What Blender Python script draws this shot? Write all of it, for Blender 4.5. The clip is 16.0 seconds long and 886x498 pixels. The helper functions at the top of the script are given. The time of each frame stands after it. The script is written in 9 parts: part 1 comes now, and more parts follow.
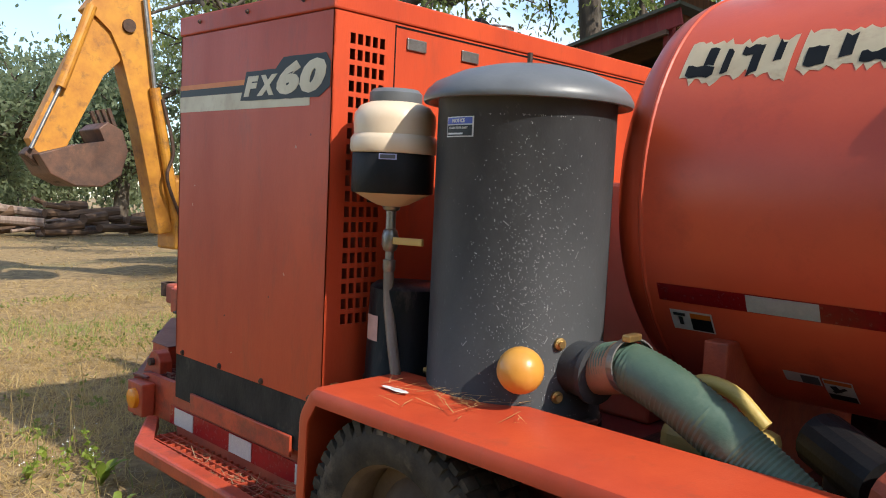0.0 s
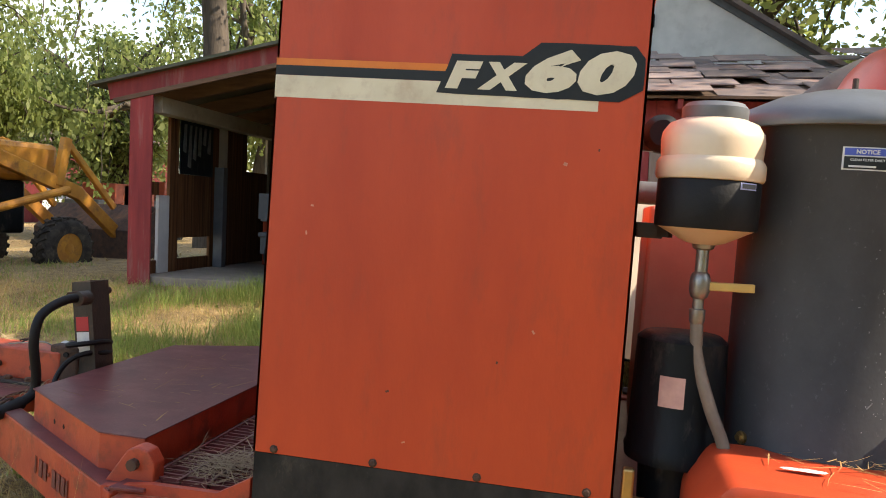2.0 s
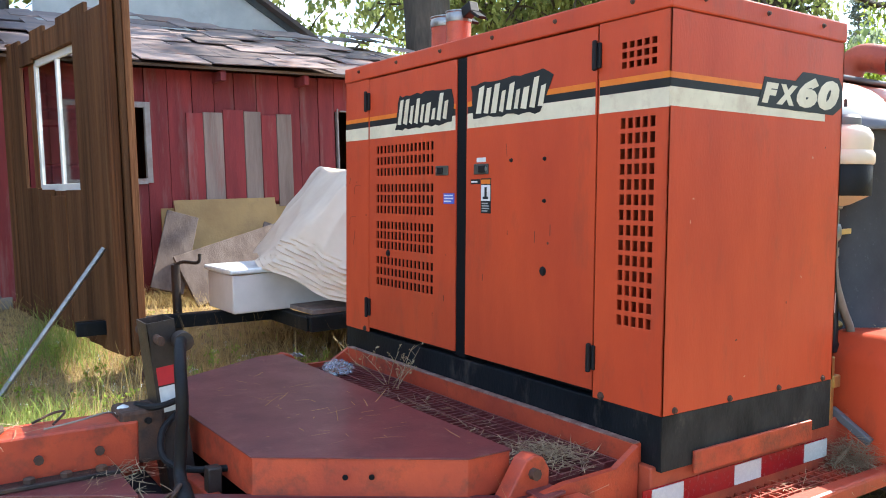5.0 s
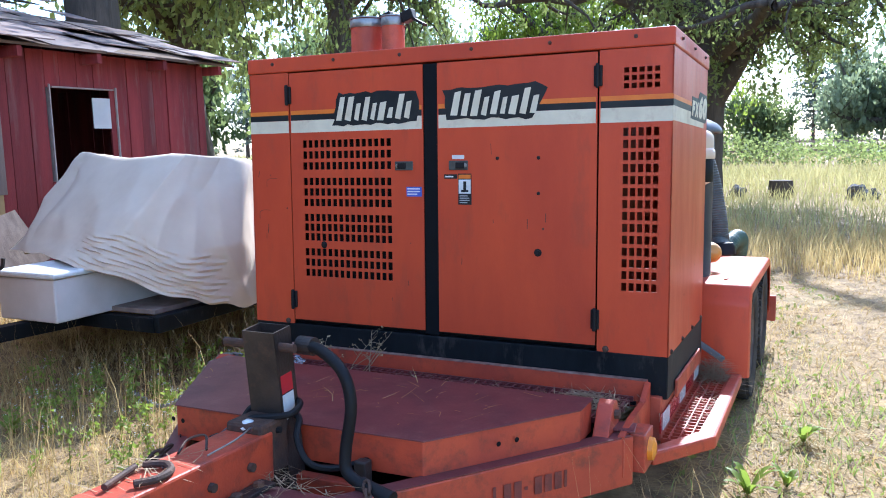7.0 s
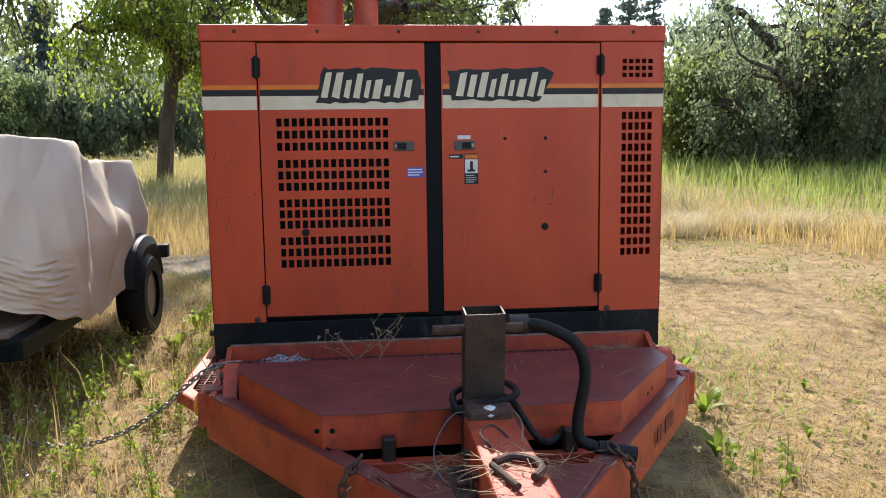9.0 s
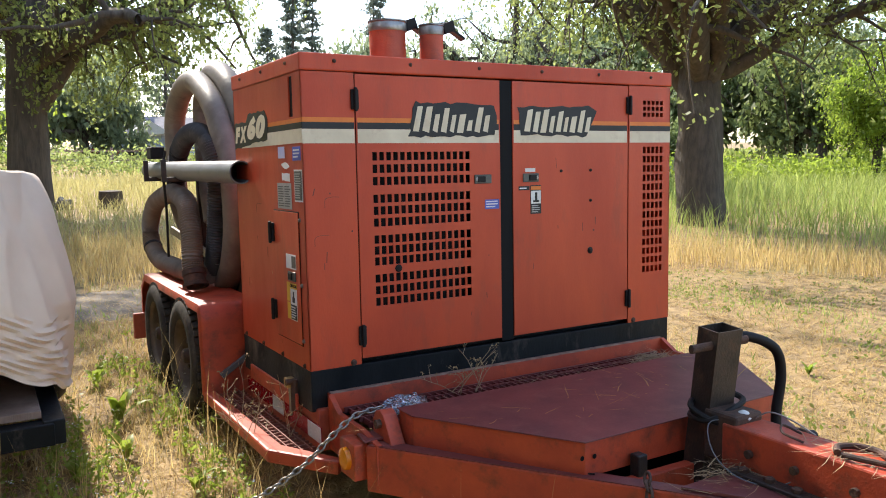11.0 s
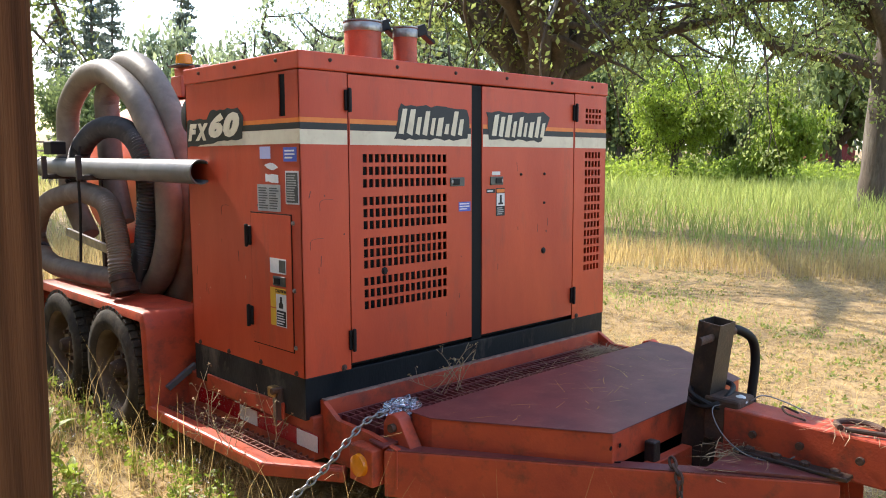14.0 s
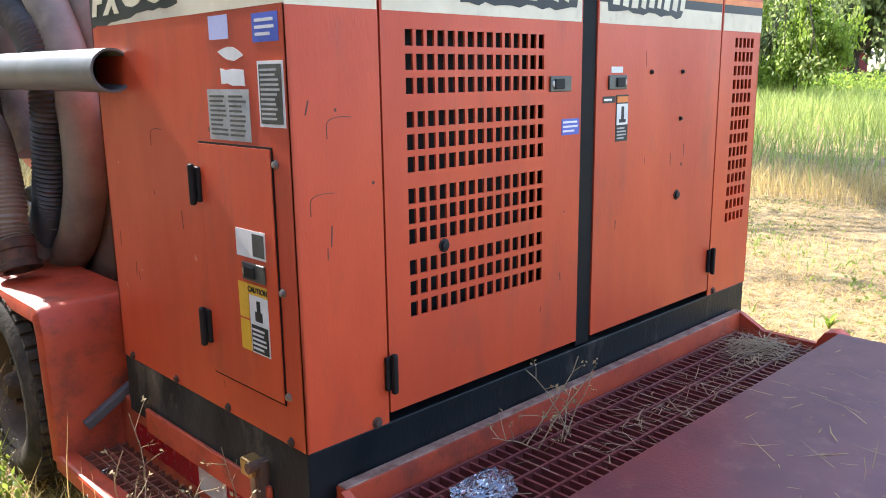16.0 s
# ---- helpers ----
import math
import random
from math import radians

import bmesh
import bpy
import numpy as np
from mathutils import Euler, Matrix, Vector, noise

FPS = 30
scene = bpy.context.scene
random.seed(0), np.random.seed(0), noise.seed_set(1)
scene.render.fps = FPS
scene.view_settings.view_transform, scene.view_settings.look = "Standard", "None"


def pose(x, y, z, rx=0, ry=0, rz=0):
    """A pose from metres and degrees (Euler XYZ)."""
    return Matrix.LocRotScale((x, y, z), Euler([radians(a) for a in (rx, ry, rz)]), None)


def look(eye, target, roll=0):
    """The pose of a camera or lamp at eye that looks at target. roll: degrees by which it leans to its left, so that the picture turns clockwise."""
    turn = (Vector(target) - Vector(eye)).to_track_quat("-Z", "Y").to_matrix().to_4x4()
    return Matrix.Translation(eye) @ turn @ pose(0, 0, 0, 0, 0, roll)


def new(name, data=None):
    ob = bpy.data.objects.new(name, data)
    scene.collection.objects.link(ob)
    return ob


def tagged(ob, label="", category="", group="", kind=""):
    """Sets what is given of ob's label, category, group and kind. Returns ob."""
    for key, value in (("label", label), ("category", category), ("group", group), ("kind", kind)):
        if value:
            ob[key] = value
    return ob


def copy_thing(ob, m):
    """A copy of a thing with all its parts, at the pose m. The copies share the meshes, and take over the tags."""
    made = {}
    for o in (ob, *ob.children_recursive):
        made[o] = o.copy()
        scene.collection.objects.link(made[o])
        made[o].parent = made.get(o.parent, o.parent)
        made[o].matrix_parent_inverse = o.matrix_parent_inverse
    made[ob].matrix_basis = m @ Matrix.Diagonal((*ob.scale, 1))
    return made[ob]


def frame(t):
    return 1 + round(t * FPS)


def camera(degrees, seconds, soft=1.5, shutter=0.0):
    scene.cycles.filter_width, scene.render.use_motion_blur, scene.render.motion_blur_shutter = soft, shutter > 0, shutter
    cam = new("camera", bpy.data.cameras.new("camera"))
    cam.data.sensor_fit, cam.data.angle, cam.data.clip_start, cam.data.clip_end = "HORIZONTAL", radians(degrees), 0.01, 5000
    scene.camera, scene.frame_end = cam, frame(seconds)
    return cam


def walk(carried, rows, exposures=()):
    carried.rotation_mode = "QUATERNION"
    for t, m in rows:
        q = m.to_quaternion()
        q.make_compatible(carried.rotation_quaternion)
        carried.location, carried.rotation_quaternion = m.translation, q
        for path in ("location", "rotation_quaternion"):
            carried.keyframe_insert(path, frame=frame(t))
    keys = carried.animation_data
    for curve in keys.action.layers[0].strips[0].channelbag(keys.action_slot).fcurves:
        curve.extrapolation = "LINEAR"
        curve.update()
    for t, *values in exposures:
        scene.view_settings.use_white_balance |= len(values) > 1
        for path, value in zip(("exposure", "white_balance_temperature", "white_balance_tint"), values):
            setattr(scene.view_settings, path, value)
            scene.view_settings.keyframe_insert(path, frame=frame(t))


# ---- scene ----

# the machine stands a little nose-up: everything on it is built level and carried by this pose
LEVEL = pose(0, 1.9, 0) @ pose(0, 0, 0, -2.0) @ pose(0, -1.9, 0)

cam = camera(57.9, 16.0, soft=1.0)
PATH = [
    (0, (2.61, 2.983, 1.269), (1.176, 1.598, 1.109), 2.7),
    (0.5, (2.773, 2.48, 1.281), (1.144, 1.328, 1.14), 2.5),
    (1, (2.937, 1.965, 1.256), (1.158, 1.06, 1.139), 2.8),
    (1.5, (3.018, 1.415, 1.219), (1.123, 0.784, 1.123), 3.1),
    (2, (3.073, 0.889, 1.241), (1.114, 0.5, 1.137), 4.2),
    (2.5, (3.169, 0.384, 1.24), (1.18, 0.211, 1.117), 4.3),
    (3, (3.145, -0.147, 1.218), (1.15, -0.114, 1.08), 3.5),
    (3.2, (3.12, -0.356, 1.197), (1.13, -0.228, 1.051), 3.4),
    (5.3, (2.554, -2.186, 1.263), (1.025, -0.902, 1.144), -0.3),
    (5.5, (2.458, -2.338, 1.288), (1.01, -0.963, 1.177), -0.7),
    (6, (2.251, -2.745, 1.28), (0.978, -1.208, 1.155), -0.7),
    (6.5, (1.996, -3.054, 1.286), (0.91, -1.383, 1.122), -0.7),
    (7, (1.618, -3.298, 1.322), (0.755, -1.505, 1.12), -0.5),
    (7.5, (1.195, -3.53, 1.324), (0.579, -1.641, 1.095), -0.3),
    (8, (0.653, -3.623, 1.3), (0.311, -1.668, 1.053), -0.2),
    (8.5, (0.104, -3.681, 1.28), (0.046, -1.696, 1.036), -0.5),
    (9, (-0.373, -3.671, 1.297), (-0.169, -1.696, 1.06), -0.8),
    (9.2, (-0.619, -3.648, 1.306), (-0.297, -1.686, 1.082), -1.1),
    (11.5, (-2.477, -2.932, 1.411), (-1.369, -1.279, 1.207), -0.5),
    (12, (-2.656, -2.742, 1.41), (-1.465, -1.147, 1.213), 0.0),
    (12.5, (-2.819, -2.721, 1.442), (-1.563, -1.176, 1.248), 0.1),
    (13, (-2.861, -2.725, 1.437), (-1.552, -1.224, 1.243), -0.0),
    (13.5, (-2.875, -2.72, 1.433), (-1.523, -1.261, 1.231), -0.2),
    (14, (-2.872, -2.714, 1.43), (-1.493, -1.281, 1.212), -0.2),
    (14.5, (-2.822, -2.649, 1.433), (-1.433, -1.233, 1.181), -0.3),
    (15, (-2.579, -2.359, 1.379), (-1.193, -0.947, 1.086), -0.2),
    (15.5, (-2.275, -1.921, 1.33), (-0.9, -0.508, 0.992), -0.6),
    (16, (-1.971, -1.39, 1.356), (-0.61, 0.014, 0.935), -0.8),
]
walk(cam, [(t, LEVEL @ look(eye, target, roll)) for t, eye, target, roll in PATH],
     [(0, 0.75, 6300, 10), (1.0, 1.1, 6900, 10), (2.0, 1.45, 7200, 12), (3.0, 1.95, 6700, 12), (5.5, 2.0, 5800, 9), (6.5, 1.85, 5250, 10), (7.0, 1.65, 5050, 12), (8.0, 1.35, 5250, 14), (9.0, 1.2, 6300, 11),
      (12.0, 1.6, 6450, 12), (14.0, 1.65, 6350, 12), (15.0, 1.75, 6400, 12), (15.5, 1.85, 6300, 12), (16.0, 2.25, 5900, 11)])

# ---- light: afternoon sun from behind the machine, blue sky with thin cloud ----
SUN = Vector((-0.035, 0.78, 0.625)).normalized()
world = bpy.data.worlds.new("sky")
scene.world = world
world.use_nodes = True
wn, wl = world.node_tree.nodes, world.node_tree.links
sky = wn.new("ShaderNodeTexSky")
sky.sky_type, sky.sun_disc = "NISHITA", False
sky.sun_elevation = math.asin(SUN.z)
sky.sun_rotation = math.atan2(SUN.x, SUN.y)
sky.air_density, sky.dust_density, sky.ozone_density = 1.0, 0.6, 1.2
cloud_co = wn.new("ShaderNodeTexCoord")
cloud_map = wn.new("ShaderNodeMapping")
cloud_map.inputs["Scale"].default_value = (1.0, 1.0, 3.2)
cloud_noise = wn.new("ShaderNodeTexNoise")
cloud_noise.inputs["Scale"].default_value, cloud_noise.inputs["Detail"].default_value = 2.2, 7.0
cloud_ramp = wn.new("ShaderNodeValToRGB")
cloud_ramp.color_ramp.elements[0].position, cloud_ramp.color_ramp.elements[1].position = 0.50, 0.76
cloud_mix = wn.new("ShaderNodeMix")
cloud_mix.data_type = "RGBA"
cloud_mix.inputs[7].default_value = (7.2, 7.3, 7.5, 1)
wl.new(cloud_co.outputs["Generated"], cloud_map.inputs["Vector"])
wl.new(cloud_map.outputs["Vector"], cloud_noise.inputs["Vector"])
wl.new(cloud_noise.outputs["Fac"], cloud_ramp.inputs["Fac"])
wl.new(cloud_ramp.outputs["Color"], cloud_mix.inputs[0])
wl.new(sky.outputs["Color"], cloud_mix.inputs[6])
wl.new(cloud_mix.outputs[2], wn["Background"].inputs["Color"])
wn["Background"].inputs["Strength"].default_value = 0.15
sun = new("sun", bpy.data.lights.new("sun", "SUN"))
sun.data.energy, sun.data.angle, sun.data.color = 3.6, radians(0.6), (1.0, 0.92, 0.79)
sun.matrix_world = look(SUN * 50, (0, 0, 0))

# ---- materials ----
def surface(name, c1, c2, scale=6.0, rough=0.6, metal=0.0, bump=0.15, fine=90.0, stain=None, stain_scale=2.5, stain_amount=0.5,
            stretch=(1, 1, 1), vary=0.0, coat=0.0, rough_vary=0.12, spec=0.5, stain_from=0.54):
    """Two colours mixed by noise at two scales, a shaped stain, fine relief and uneven gloss."""
    m = bpy.data.materials.new(name)
    m.use_nodes = True
    n, l = m.node_tree.nodes, m.node_tree.links
    bsdf = n["Principled BSDF"]
    co = n.new("ShaderNodeTexCoord")
    mp = n.new("ShaderNodeMapping")
    mp.inputs["Scale"].default_value = stretch
    l.new(co.outputs["Object"], mp.inputs["Vector"])
    info = n.new("ShaderNodeObjectInfo")
    shift = n.new("ShaderNodeVectorMath")
    shift.operation = "MULTIPLY_ADD"
    shift.inputs[1].default_value = (1, 1, 1)
    l.new(mp.outputs["Vector"], shift.inputs[0])
    mul = n.new("ShaderNodeMath")
    mul.operation, mul.inputs[1].default_value = "MULTIPLY", 37.0
    l.new(info.outputs["Random"], mul.inputs[0])
    l.new(mul.outputs[0], shift.inputs[2])
    big = n.new("ShaderNodeTexNoise")
    big.inputs["Scale"].default_value, big.inputs["Detail"].default_value, big.inputs["Roughness"].default_value = scale, 6.0, 0.62
    l.new(shift.outputs[0], big.inputs["Vector"])
    ramp = n.new("ShaderNodeMapRange")
    ramp.inputs[1].default_value, ramp.inputs[2].default_value = 0.34, 0.66
    l.new(big.outputs["Fac"], ramp.inputs[0])
    mix = n.new("ShaderNodeMix")
    mix.data_type = "RGBA"
    mix.inputs[6].default_value, mix.inputs[7].default_value = (*c1, 1), (*c2, 1)
    l.new(ramp.outputs[0], mix.inputs[0])
    out = mix.outputs[2]
    small = n.new("ShaderNodeTexNoise")
    small.inputs["Scale"].default_value, small.inputs["Detail"].default_value = fine, 4.0
    l.new(shift.outputs[0], small.inputs["Vector"])
    if stain:
        st = n.new("ShaderNodeTexNoise")
        st.inputs["Scale"].default_value, st.inputs["Detail"].default_value, st.inputs["Roughness"].default_value = stain_scale, 9.0, 0.7
        l.new(shift.outputs[0], st.inputs["Vector"])
        sr = n.new("ShaderNodeMapRange")
        sr.inputs[1].default_value, sr.inputs[2].default_value, sr.inputs[4].default_value = stain_from, stain_from + 0.16, stain_amount
        l.new(st.outputs["Fac"], sr.inputs[0])
        m2 = n.new("ShaderNodeMix")
        m2.data_type = "RGBA"
        m2.inputs[7].default_value = (*stain, 1)
        l.new(sr.outputs[0], m2.inputs[0])
        l.new(out, m2.inputs[6])
        out = m2.outputs[2]
    if vary:
        hsv = n.new("ShaderNodeHueSaturation")
        vr = n.new("ShaderNodeMapRange")
        vr.inputs[3].default_value, vr.inputs[4].default_value = 1 - vary, 1 + vary
        l.new(info.outputs["Random"], vr.inputs[0])
        l.new(vr.outputs[0], hsv.inputs["Value"])
        l.new(out, hsv.inputs["Color"])
        out = hsv.outputs[0]
    l.new(out, bsdf.inputs["Base Color"])
    rr = n.new("ShaderNodeMapRange")
    rr.inputs[3].default_value, rr.inputs[4].default_value = max(0.02, rough - rough_vary), min(1, rough + rough_vary)
    l.new(big.outputs["Fac"], rr.inputs[0])
    l.new(rr.outputs[0], bsdf.inputs["Roughness"])
    bsdf.inputs["Metallic"].default_value = metal
    bsdf.inputs["Specular IOR Level"].default_value = spec
    if coat:
        bsdf.inputs["Coat Weight"].default_value = coat
    if bump:
        bp = n.new("ShaderNodeBump")
        bp.inputs["Strength"].default_value, bp.inputs["Distance"].default_value = bump, 0.01
        l.new(small.outputs["Fac"], bp.inputs["Height"])
        l.new(bp.outputs[0], bsdf.inputs["Normal"])
    return m


def foliage(name, c1, c2, glow=0.35, rough=0.55, scale=0.6):
    """Leaves: colour by island and by a broad noise, with light through them."""
    m = bpy.data.materials.new(name)
    m.use_nodes = True
    n, l = m.node_tree.nodes, m.node_tree.links
    bsdf = n["Principled BSDF"]
    geo = n.new("ShaderNodeNewGeometry")
    co = n.new("ShaderNodeTexCoord")
    big = n.new("ShaderNodeTexNoise")
    big.inputs["Scale"].default_value = scale
    l.new(co.outputs["Object"], big.inputs["Vector"])
    add = n.new("ShaderNodeMath")
    add.operation = "ADD"
    l.new(geo.outputs["Random Per Island"], add.inputs[0])
    l.new(big.outputs["Fac"], add.inputs[1])
    half = n.new("ShaderNodeMapRange")
    half.inputs[1].default_value, half.inputs[2].default_value = 0.25, 1.3
    l.new(add.outputs[0], half.inputs[0])
    mix = n.new("ShaderNodeMix")
    mix.data_type = "RGBA"
    mix.inputs[6].default_value, mix.inputs[7].default_value = (*c1, 1), (*c2, 1)
    l.new(half.outputs[0], mix.inputs[0])
    l.new(mix.outputs[2], bsdf.inputs["Base Color"])
    bsdf.inputs["Roughness"].default_value = rough
    tr = n.new("ShaderNodeBsdfTranslucent")
    l.new(mix.outputs[2], tr.inputs["Color"])
    ms = n.new("ShaderNodeMixShader")
    ms.inputs[0].default_value = glow
    l.new(bsdf.outputs[0], ms.inputs[1])
    l.new(tr.outputs[0], ms.inputs[2])
    l.new(ms.outputs[0], n["Material Output"].inputs["Surface"])
    return m


def clear_glass(name, tint=(0.9, 0.95, 0.93), rough=0.03):
    m = bpy.data.materials.new(name)
    m.use_nodes = True
    b = m.node_tree.nodes["Principled BSDF"]
    b.inputs["Base Color"].default_value = (*tint, 1)
    b.inputs["Transmission Weight"].default_value, b.inputs["Roughness"].default_value = 1.0, rough
    return m


PAINT = surface("orange_paint", (0.56, 0.076, 0.026), (0.44, 0.054, 0.020), 3.0, 0.40, 0, 0.06, 160, (0.27, 0.060, 0.032), 9.0, 0.45, stretch=(1, 1, 0.30), rough_vary=0.2, spec=0.32)
PAINT_OLD = surface("faded_orange_paint", (0.46, 0.085, 0.034), (0.31, 0.052, 0.025), 6.0, 0.55, 0, 0.14, 120, (0.17, 0.048, 0.028), 11.0, 0.7)
PAINT_RUB = surface("rubbed_red_paint", (0.50, 0.072, 0.026), (0.36, 0.048, 0.021), 5.0, 0.5, 0, 0.12, 120, (0.13, 0.036, 0.022), 9.0, 0.75, rough_vary=0.2, stain_from=0.50)
RUST_RED = surface("rusty_red_grating", (0.24, 0.060, 0.034), (0.13, 0.042, 0.028), 9.0, 0.7, 0, 0.2, 120, (0.30, 0.15, 0.10), 14.0, 0.5)
WORN_EDGE = surface("bare_worn_edge", (0.42, 0.27, 0.21), (0.20, 0.08, 0.06), 22.0, 0.5, 0.3, 0.1)
# scuffs over a base paler than BLACK_BASE, with side sky light in the colour
SKIRT_WORN_LIT = surface("scuffed_skylit_skirt", (0.012, 0.013, 0.013), (0.045, 0.043, 0.038), 6.0, 0.65, 0, 0.2, 70, (0.20, 0.165, 0.12), 5.0, 0.55, stretch=(1, 1, 0.6), spec=0.15, stain_from=0.52)
STENCIL = surface("dark_red_stencil", (0.10, 0.026, 0.022), (0.22, 0.045, 0.03), 20.0, 0.6)
DECK = surface("maroon_deck_paint", (0.17, 0.040, 0.036), (0.115, 0.030, 0.030), 4.0, 0.40, 0, 0.08, 140, (0.26, 0.115, 0.09), 13.0, 0.5)
TANK_RED = surface("tank_red_paint", (0.56, 0.082, 0.030), (0.46, 0.060, 0.024), 1.6, 0.34, 0, 0.03, 120, (0.24, 0.035, 0.018), 4.0, 0.4)
BLACK_BASE = surface("black_skirt_paint", (0.004, 0.006, 0.008), (0.011, 0.013, 0.015), 7.0, 0.42, 0, 0.12, 90, (0.12, 0.10, 0.082), 9.0, 0.5, stretch=(1, 1, 0.4), spec=0.15, stain_from=0.57)
CHARCOAL = surface("charcoal_paint", (0.036, 0.038, 0.041), (0.062, 0.065, 0.069), 3.0, 0.45, 0, 0.06, 100, (0.30, 0.31, 0.31), 60.0, 0.25, stretch=(1, 1, 0.7), stain_from=0.60, spec=0.2)
LID_GREY = surface("grey_plastic", (0.10, 0.108, 0.118), (0.14, 0.148, 0.158), 5.0, 0.42, 0, 0.05)
BLACK = surface("black_rubber", (0.009, 0.009, 0.010), (0.015, 0.014, 0.014), 12.0, 0.55, 0, 0.1, spec=0.2)
# near-black for the door seal and for sheets that paint shade inside openings
GAP = surface("black_seal_and_dark_gap", (0.003, 0.004, 0.005), (0.005, 0.006, 0.008), 12.0, 0.6, 0, 0.05, spec=0.15)
TYRE = surface("weathered_tyre", (0.026, 0.023, 0.020), (0.075, 0.062, 0.048), 9.0, 0.88, 0, 0.3, 80, (0.19, 0.15, 0.11), 6.0, 0.6, spec=0.2)
RUST = surface("rusty_steel", (0.10, 0.050, 0.030), (0.045, 0.030, 0.024), 14.0, 0.75, 0.2, 0.3, 120, (0.20, 0.085, 0.04), 9.0, 0.6)
DARK_STEEL = surface("dark_worn_steel", (0.018, 0.015, 0.014), (0.050, 0.036, 0.028), 10.0, 0.5, 0.2, 0.2, 110, (0.15, 0.07, 0.04), 8.0, 0.5)
STEEL = surface("bare_steel", (0.34, 0.33, 0.31), (0.22, 0.21, 0.20), 20.0, 0.38, 0.8, 0.1)
CREAM = surface("cream_decal", (0.72, 0.65, 0.47), (0.62, 0.55, 0.39), 8.0, 0.5, 0, 0.03, 150, (0.45, 0.33, 0.22), 12.0, 0.5)
DECAL_BLACK = surface("black_decal", (0.010, 0.012, 0.014), (0.020, 0.022, 0.022), 9.0, 0.42, 0, 0.03, spec=0.3)
DECAL_ORANGE = surface("orange_decal", (0.72, 0.20, 0.012), (0.62, 0.15, 0.012), 9.0, 0.45, 0, 0.03)
WHITE = surface("white_label", (0.72, 0.72, 0.70), (0.60, 0.60, 0.58), 20.0, 0.45, 0, 0.03)
LABEL_GREY = surface("grey_label", (0.30, 0.31, 0.30), (0.42, 0.42, 0.40), 40.0, 0.45, 0, 0.03)
LABEL_BLUE = surface("blue_label", (0.055, 0.09, 0.42), (0.07, 0.11, 0.50), 20.0, 0.45, 0, 0.03)
LABEL_PALE = surface("pale_blue_label", (0.40, 0.42, 0.68), (0.46, 0.48, 0.72), 20.0, 0.45, 0, 0.03)
LABEL_YELLOW = surface("yellow_label", (0.70, 0.42, 0.02), (0.62, 0.36, 0.02), 20.0, 0.45, 0, 0.03)
LABEL_RED = surface("red_label", (0.55, 0.02, 0.03), (0.48, 0.02, 0.03), 20.0, 0.45, 0, 0.03)
REFLECT_RED = surface("red_reflector", (0.34, 0.010, 0.014), (0.26, 0.008, 0.012), 60.0, 0.25, 0, 0.1, 300)
REFLECT_WHITE = surface("white_reflector", (0.62, 0.62, 0.58), (0.52, 0.52, 0.49), 60.0, 0.25, 0, 0.1, 300)
AMBER = surface("amber_lens", (0.80, 0.27, 0.01), (0.70, 0.22, 0.01), 30.0, 0.2, 0, 0.1, 200)
BOTTLE = surface("ivory_plastic", (0.74, 0.60, 0.44), (0.66, 0.52, 0.37), 5.0, 0.35, 0, 0.03)
KNOB = surface("yellow_ball", (0.62, 0.30, 0.05), (0.52, 0.24, 0.04), 8.0, 0.35, 0, 0.05)
BRASS = surface("brass", (0.50, 0.33, 0.12), (0.38, 0.25, 0.10), 20.0, 0.35, 0.8, 0.05)
HOSE = surface("grey_brown_hose", (0.125, 0.098, 0.074), (0.20, 0.162, 0.124), 8.0, 0.5, 0, 0.1, 80, (0.30, 0.25, 0.19), 5.0, 0.5)
HOSE_DARK = surface("dark_hose", (0.020, 0.019, 0.019), (0.042, 0.039, 0.036), 8.0, 0.5, 0, 0.1, 80, (0.14, 0.12, 0.10), 6.0, 0.5)
HOSE_GREEN = surface("green_hose", (0.045, 0.085, 0.058), (0.075, 0.12, 0.082), 8.0, 0.5, 0, 0.1, 80, (0.20, 0.24, 0.17), 6.0, 0.4)
PVC = surface("grey_pipe", (0.10, 0.10, 0.105), (0.17, 0.17, 0.168), 5.0, 0.42, 0.0, 0.05, 80, (0.06, 0.055, 0.05), 6.0, 0.5)
YELLOW = surface("yellow_machine_paint", (0.56, 0.25, 0.022), (0.40, 0.155, 0.018), 4.0, 0.55, 0, 0.15, 90, (0.12, 0.055, 0.028), 5.0, 0.75)
WOOD_RED = surface("red_barn_boards", (0.26, 0.030, 0.028), (0.17, 0.022, 0.022), 3.0, 0.8, 0, 0.3, 60, (0.25, 0.17, 0.14), 2.2, 0.5, stretch=(3, 3, 0.35), vary=0.22)
WOOD_GREY = surface("weathered_boards", (0.30, 0.22, 0.17), (0.20, 0.14, 0.11), 4.0, 0.85, 0, 0.35, 60, (0.24, 0.06, 0.05), 2.6, 0.5, stretch=(3, 3, 0.3), vary=0.2)
WOOD_BROWN = surface("brown_door_boards", (0.16, 0.064, 0.024), (0.062, 0.024, 0.010), 5.0, 0.8, 0, 0.4, 60, (0.25, 0.13, 0.06), 4.0, 0.6, stretch=(5, 5, 0.16), vary=0.18, spec=0.12)
DOOR_BOARD = surface("weathered_door_boards", (0.15, 0.068, 0.028), (0.062, 0.027, 0.012), 3.0, 0.8, 0, 0.4, 60, (0.20, 0.105, 0.046), 2.5, 0.6, stretch=(4, 4, 0.14), vary=0.35, spec=0.12)
WOOD_RAFTER = surface("raw_rafter_wood", (0.15, 0.085, 0.046), (0.08, 0.046, 0.028), 5.0, 0.85, 0, 0.3, 60, stretch=(0.4, 0.4, 3), vary=0.15)
